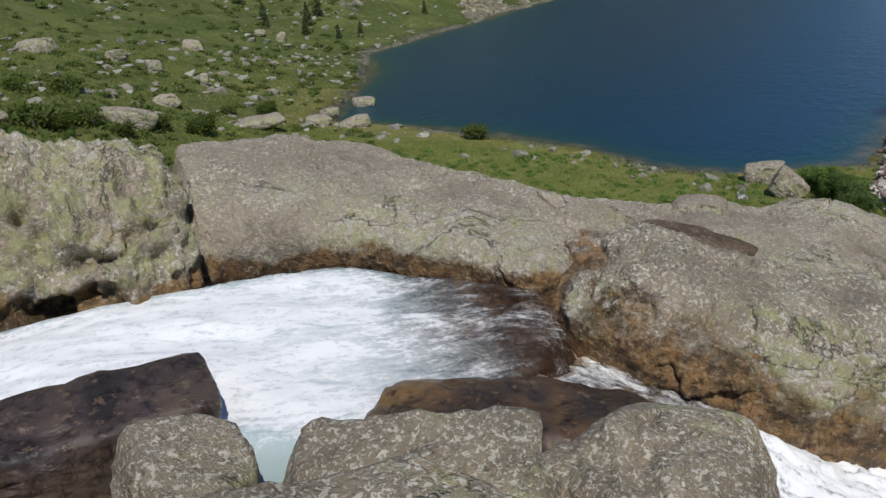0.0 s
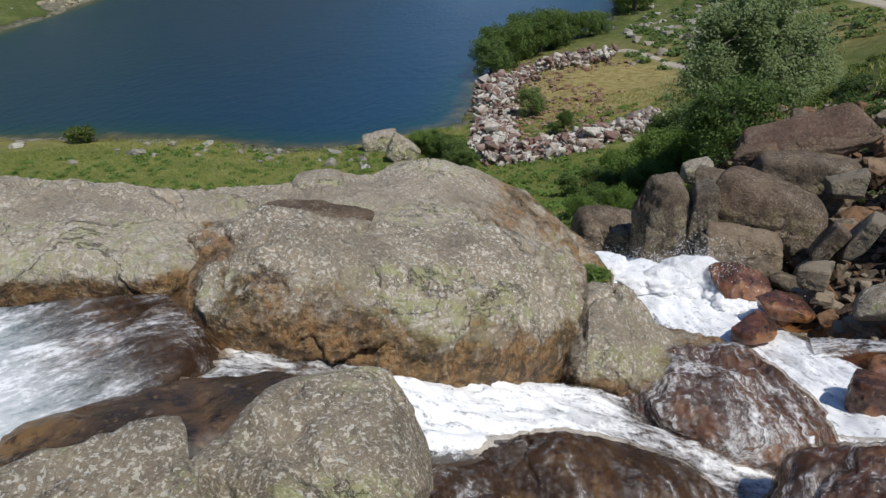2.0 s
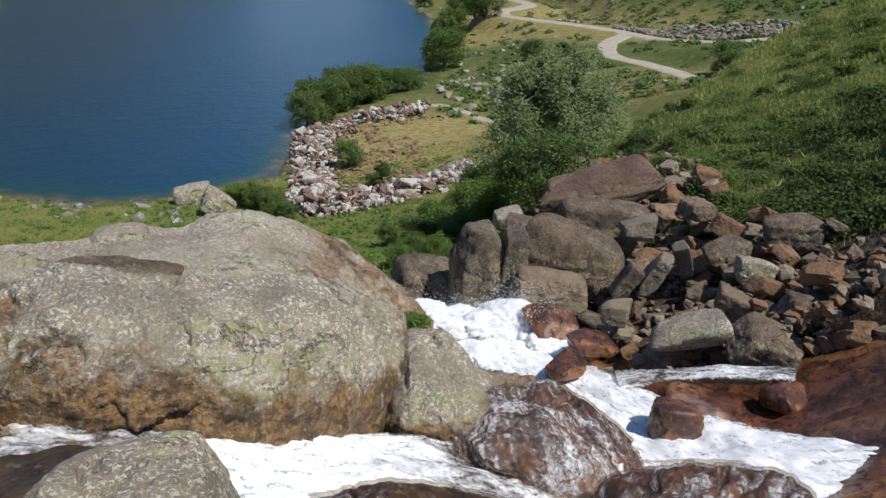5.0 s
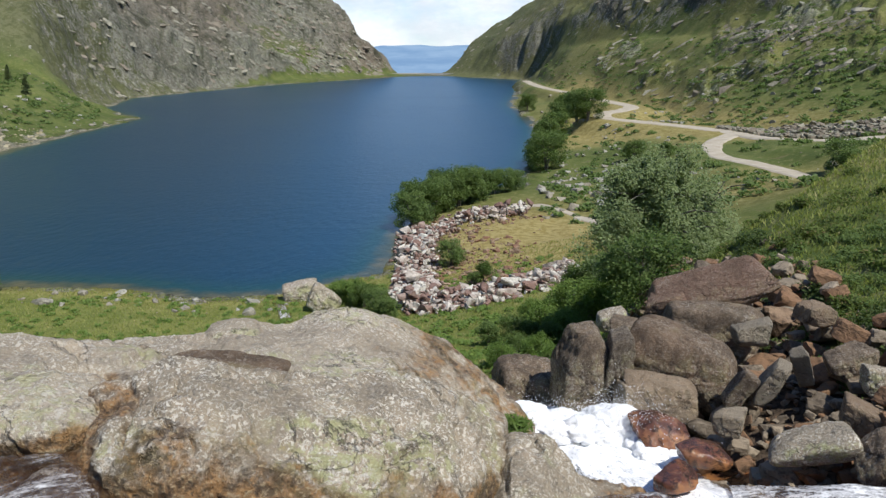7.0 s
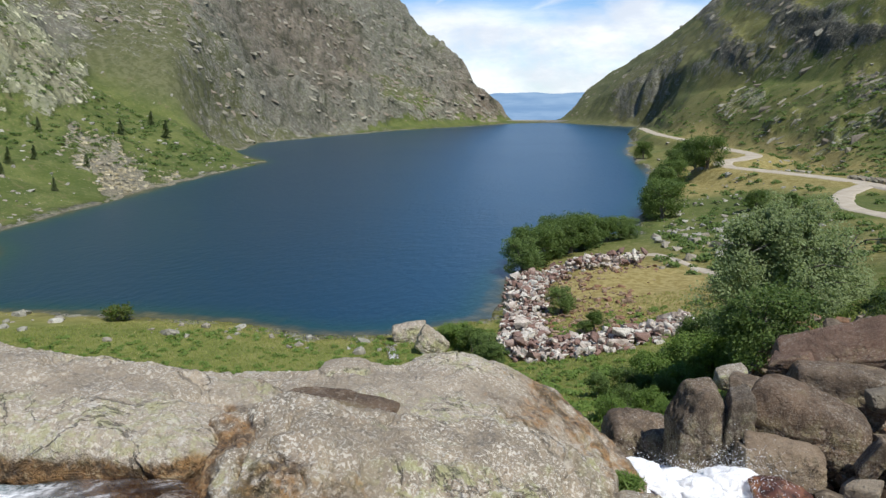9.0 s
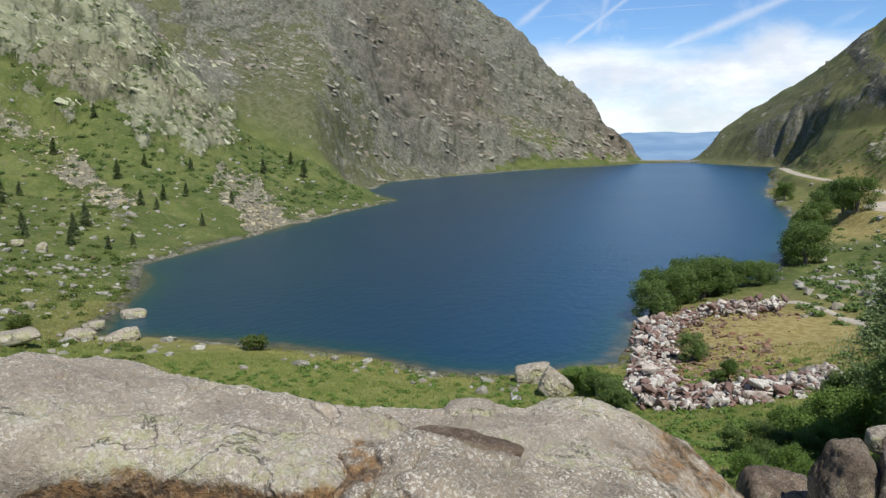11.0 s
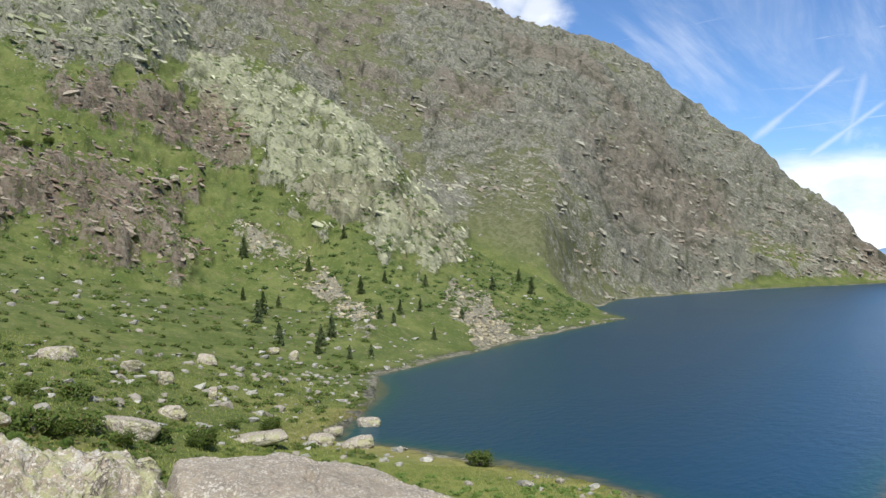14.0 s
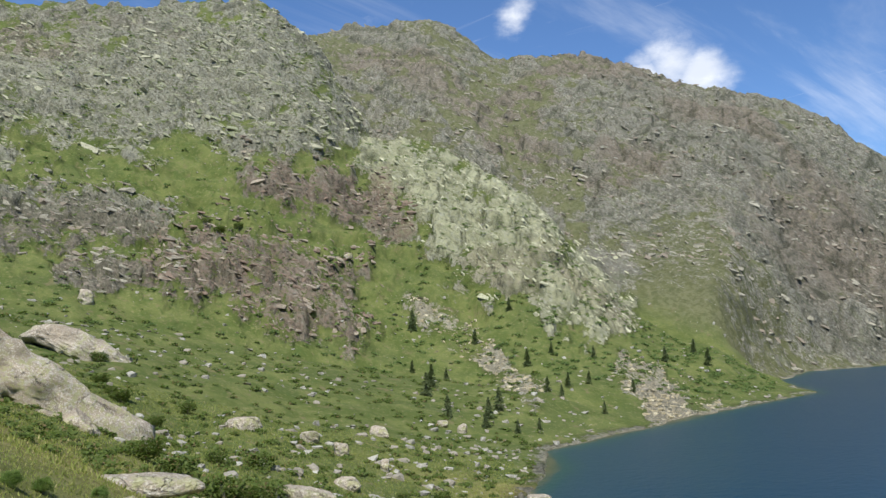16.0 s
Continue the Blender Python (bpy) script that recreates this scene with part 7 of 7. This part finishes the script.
# stones along the near shore
for az, el, w in ((-36.2, -14.9, 0.9), (-33.0, -16.6, 0.6), (-30.1, -16.2, 0.5), (-28.0, -16.1, 0.5), (-26.3, -16.4, 0.8), (-23.8, -16.6, 0.8), (-21.6, -17.5, 0.7), (-18.8, -17.7, 0.9), (-14.6, -18.2, 1.0), (-15.0, -19.0, 1.2), (-17.2, -20.2, 0.6), (-28.9, -16.6, 1.6), (-38.2, -15.2, 0.7)):
    p = meet(az, el)
    strew("field_stone", [pale[int(rng.randint(8))]], [(p.x, p.y, p.z + 0.05, p.length * math.tan(radians(w)) / 2)], "pale stone on the grassy shore", "stones on the shore")

# a tuft of grass in the cleft between two rocks
tuft_dots = cloud(rng, (0, 0, 0.05), (0.24, 0.14, 0.10), 900, 0.1)
tuft = new("grass_tuft", leaf_mesh("grass_tuft", tuft_dots, 0.016, rng, 7.0, -1.5))
tuft.data.materials.append(LEAF_BRIGHT)
tuft.location = spot(5.5, -27.9, 9.0)
tagged(tuft, "bright green tuft of grass between the rocks", "grass")

# ---------------------------------------------------------------- crags


def crags(name, mat, az, r, size, label, seed, tilt=0.55, sunk=0.3):
    """Outcrops that break through the turf, their long sides down the slanting strata."""
    r2 = np.random.RandomState(seed)
    x, y, z, d = on_land(az, r)
    keep = d > 2
    x, y, z, az, size = x[keep], y[keep], z[keep], az[keep], size[keep]
    base = [hull_stone(400 + k, 12, (1, 0.8, 0.6)) for k in range(12)]
    a = np.radians(az)
    n = len(x)
    X = np.stack([np.cos(a), -np.sin(a), -tilt * np.ones(n)], 1) + r2.normal(size=(n, 3)) * 0.22
    X /= np.linalg.norm(X, axis=1)[:, None]
    Y = np.stack([np.sin(a), np.cos(a), 0.5 * np.ones(n)], 1) + r2.normal(size=(n, 3)) * 0.2
    Z = np.cross(X, Y)
    Z /= np.linalg.norm(Z, axis=1)[:, None]
    Y = np.cross(Z, X)
    stretch = np.stack([r2.uniform(1.0, 2.3, n), r2.uniform(0.7, 1.2, n), r2.uniform(0.5, 1.0, n)], 1) * size[:, None]
    vs, fs, total = [], [], 0
    for k, (v, f) in enumerate(base):
        own = np.arange(k, n, len(base))
        V = v[None] * stretch[own][:, None, :]
        W = V[:, :, 0:1] * X[own][:, None] + V[:, :, 1:2] * Y[own][:, None] + V[:, :, 2:3] * Z[own][:, None] + np.stack([x, y, z - sunk * size], 1)[own][:, None]
        vs.append(W.reshape(-1, 3))
        fs.append((f[None] + (np.arange(len(own)) * len(v))[:, None, None] + total).reshape(-1, 3))
        total += len(vs[-1])
    me = fast_mesh(name, np.concatenate(vs), np.concatenate(fs))
    me.materials.append(mat)
    me.shade_flat()
    tagged(new(name, me), label, "rocks", kind="stuff")


def ring(k, az):
    return np.interp(az, RINGS[k][0], RINGS[k][1])


def clustered(x, y, scale, seed, low, soft=0.3):
    return fbm(np.stack([x, y], 1) / scale, 4, 0.55, seed) + rng.uniform(-soft, soft, len(x)) > low


def in_bands(names, count, a0, a1, r0, r1):
    """Random places on the land inside the named bands of bare rock."""
    az, r = rng.uniform(a0, a1, count), rng.uniform(r0, r1, count)
    kinds = land(np.sin(np.radians(az)) * r, np.cos(np.radians(az)) * r)[5]
    keep = np.maximum.reduce([kinds[k] for k in names]) + rng.uniform(-0.3, 0.3, count) > 0.6
    return az[keep], r[keep]


az, r = in_bands(("spur",), 9000, -84, -60, 190, 420)
crags("crags", CRAG_GREY, az, r, 0.3 + 1.6 * rng.uniform(0, 1, len(az)) ** 3.8, "dark grey crags of the spur above the meadow", 17, 0.3, 0.5)
az, r = in_bands(("upper",), 16000, -84, -50, 220, 520)
crags("crags", CRAG_PALE, az, r, 0.3 + 2.0 * rng.uniform(0, 1, len(az)) ** 3.8, "pale grey crags breaking through the mountain turf", 11, 0.3, 0.5)
az, r = in_bands(("cliff",), 4500, -54, -32, 230, 400)
crags("crags", CLIFF, az, r, 0.25 + 1.3 * rng.uniform(0, 1, len(az)) ** 3.0, "pale broken rock of the great cliff", 12, 0.75, 0.5)
az, r = in_bands(("knoll", "rusty"), 14000, -70, -48, 190, 420)
crags("crags", CRAG_RUST, az, r, 0.22 + 1.4 * rng.uniform(0, 1, len(az)) ** 3.6, "dark rusty crags of the knoll", 13, 0.3, 0.45)
az, r = in_bands(("dark", "slab"), 6000, 3, 36, 150, 700)
crags("crags", CRAG_GREY, az, r, 0.3 + 1.7 * rng.uniform(0, 1, len(az)) ** 3.0, "dark crags of the green mountainside", 16, -0.5, 0.4)
n = 16000
az = rng.uniform(-60, -4.5, n)
t = rng.uniform(0.02, 0.99, n)
low = np.where(az > -23, ring(4, az) + 4, np.maximum(ring(6, az), ring(5, az)))
r = low + (ring(7, az) - low) * t
keep = clustered(np.sin(np.radians(az)) * r, np.cos(np.radians(az)) * r, 40.0, 303, -0.12, 0.5)
crags("crags", CRAG_GREY, az[keep], r[keep], (0.35 + 1.7 * rng.uniform(0, 1, n) ** 3.4)[keep], "grey crags and scree on the far mountainside", 14, 0.4, 0.3)
n = 3000
az = rng.uniform(0.8, 36, n)
t = rng.uniform(0.05, 1.0, n) ** 0.8
r = ring(4, az) + (ring(7, az) - ring(4, az)) * t
keep = clustered(np.sin(np.radians(az)) * r, np.cos(np.radians(az)) * r, 38.0, 305, 0.2, 0.25)
crags("crags", CRAG_GREY, az[keep], r[keep], (0.3 + 2.0 * rng.uniform(0, 1, n) ** 3.6)[keep], "dark grey crags on the green mountainside", 15, -0.5)

# ---------------------------------------------------------------- heath


def heath(name, az, r, size, mat, label, seed, leaves=46, leaf=0.30):
    """Low clumps of heath and bilberry, too many to count."""
    r2 = np.random.RandomState(seed)
    x, y, z, d = on_land(az, r)
    keep = d > 1.5
    x, y, z, size = x[keep], y[keep], z[keep], size[keep]
    n = len(x)
    dots = r2.normal(size=(n, leaves, 3))
    dots /= np.linalg.norm(dots, axis=2)[:, :, None]
    dots *= r2.uniform(0.5, 1.0, (n, leaves, 1))
    dots[:, :, 2] = np.abs(dots[:, :, 2]) * 0.5
    P = dots * size[:, None, None] + np.stack([x, y, z], 1)[:, None]
    me = leaf_mesh(name, P.reshape(-1, 3), 1.0, r2)
    v = np.empty(len(me.vertices) * 3, np.float32)
    me.vertices.foreach_get("co", v)
    v = v.reshape(-1, 4, 3)
    c = v.mean(1, keepdims=True)
    v = c + (v - c) * np.repeat(size * leaf, leaves)[:, None, None]
    me.vertices.foreach_set("co", v.ravel())
    me.materials.append(mat)
    tagged(new(name, me), label, "heath", kind="stuff")


n = 1500
az, r = rng.uniform(-78, -40, n), np.exp(rng.uniform(math.log(45), math.log(210), n))
heath("heath", az, r, rng.uniform(0.25, 0.9, n) * np.sqrt(r / 80), HEATH, "low dark heath on the meadow", 21)
n = 1000
az, r = rng.uniform(-46, 14, n), rng.uniform(47, 72, n)
heath("heath", az, r, rng.uniform(0.15, 0.5, n), LEAF_BRIGHT, "low green herbs on the lakeside meadow", 22)
n = 800
az, r = rng.uniform(15, 40, n), rng.uniform(14.5, 52, n)
keep = r > scree_edge(az) - 0.8
keep &= fbm(np.stack([az, r], 1) / 3.0, 3, 0.5, 95) > -0.05
heath("heath", az[keep], r[keep], rng.uniform(0.15, 0.5, n)[keep], HEATH, "low heath on the steep bank", 23, 220, 0.11)
n = 1300
az, r = rng.uniform(22, 41, n), rng.uniform(14.5, 34, n)
keep = (r > scree_edge(az) - 0.5) & (fbm(np.stack([az, r], 1) / 2.2, 3, 0.5, 97) > -0.1)
keep &= r < scree_edge(az) + 2.5 + 0.35 * np.clip(az - 22, 0, 20)
heath("heath", az[keep], r[keep], rng.uniform(0.25, 0.6, n)[keep], LEAF_SHADED, "dark bilberry scrub on the steep bank, darkened for shade", 28, 200, 0.10)
n = 420
az, r = rng.uniform(23, 38, n), rng.uniform(14.5, 24, n)
keep = fbm(np.stack([az, r], 1) / 2.6, 3, 0.5, 93) > 0.12
heath("heath", az[keep], r[keep], rng.uniform(0.12, 0.36, n)[keep], LEAF_BUSH, "dark green herbs between the stones of the scree", 26, 160, 0.13)
n = 900
az, r = rng.uniform(7.5, 36, n), np.exp(rng.uniform(math.log(85), math.log(320), n))
heath("heath", az, r, rng.uniform(0.4, 1.3, n), LEAF_BUSH, "low scrub along the lake and track", 24)
n = 3000
az = rng.uniform(-80, 36, n)
t = rng.uniform(0.0, 0.9, n)
r = ring(4, az) + (ring(5, az) - ring(4, az)) * t
keep = (az < -24) | (az > 6)
heath("heath", az[keep], r[keep], rng.uniform(0.5, 1.6, n)[keep], LEAF_BUSH, "dark scrub on the mountainside", 25, 36)

# ---------------------------------------------------------------- grass


def sward(name, az, r, height, mat, label, seed):
    """Blades of grass and small herbs."""
    r2 = np.random.RandomState(seed)
    x, y, z, d = on_land(az, r)
    keep = d > 0.6
    x, y, z, r = x[keep], y[keep], z[keep], r[keep]
    n = len(x)
    a = r2.uniform(0, 6.28, n)
    h = height * r2.uniform(0.4, 1.3, n)
    w = h * 0.22
    lean = r2.normal(size=(n, 2)) * 0.4
    base = np.stack([x, y, z - 0.03], 1)
    s = np.stack([np.cos(a) * w, np.sin(a) * w, 0 * a], 1)
    tip = base + np.stack([lean[:, 0] * h, lean[:, 1] * h, h], 1)
    v = np.stack([base - s, base + s, tip], 1).reshape(-1, 3)
    me = fast_mesh(name, v, np.arange(3 * n).reshape(n, 3))
    me.materials.append(mat)
    tagged(new(name, me), label, "grass", kind="stuff")


GRASS = make_leaf("grass_blade", (0.17, 0.225, 0.045), (0.34, 0.36, 0.10), (0.48, 0.42, 0.20))
n = 60000
az, r = rng.uniform(14, 42, n), np.sqrt(rng.uniform(14.0 ** 2, 50 ** 2, n))
keep = r > scree_edge(az) - 1.0
sward("grass", az[keep], r[keep], 0.15, GRASS, "tufted mountain grass on the steep bank", 5)
n = 90000
az, r = rng.uniform(-50, 14, n), np.sqrt(rng.uniform(48 ** 2, 78 ** 2, n))
sward("grass", az, r, 0.16, GRASS, "short green grass of the lakeside meadow", 6)
n = 90000
az, r = rng.uniform(-79, -42, n), np.sqrt(rng.uniform(40 ** 2, 125 ** 2, n))
sward("grass", az, r, 0.22, GRASS, "tufted green grass of the far meadow", 7)
n = 26000
az, r = rng.uniform(-86, -44, n), np.sqrt(rng.uniform(13 ** 2, 42 ** 2, n))
sward("grass", az, r, 0.13, GRASS, "short grass behind the torrent's rocks", 8)
n = 40000
az, r = rng.uniform(-32, 14, n), np.sqrt(rng.uniform(20 ** 2, 49 ** 2, n))
sward("grass", az, r, 0.14, GRASS, "green grass of the hollow behind the slab", 9)
n = 900
az, r = rng.uniform(-20, 15, n), rng.uniform(24, 50, n)
heath("heath", az, r, rng.uniform(0.12, 0.5, n), LEAF_BRIGHT, "green herbs in the hollow behind the slab", 29)
n = 320
az, r = rng.uniform(-40, -8, n), rng.uniform(56, 73, n)
x, y, z, d = on_land(az, r)
keep = (d > 0.2) & (d < 9 * rng.uniform(0.1, 1, n))
heap("shore_stones", STONE_PALE, np.stack([x, y, z + 0.04, 0.08 + 0.34 * rng.uniform(0, 1, n) ** 2.2], 1)[keep], "pale stones along the lake shore", 31)
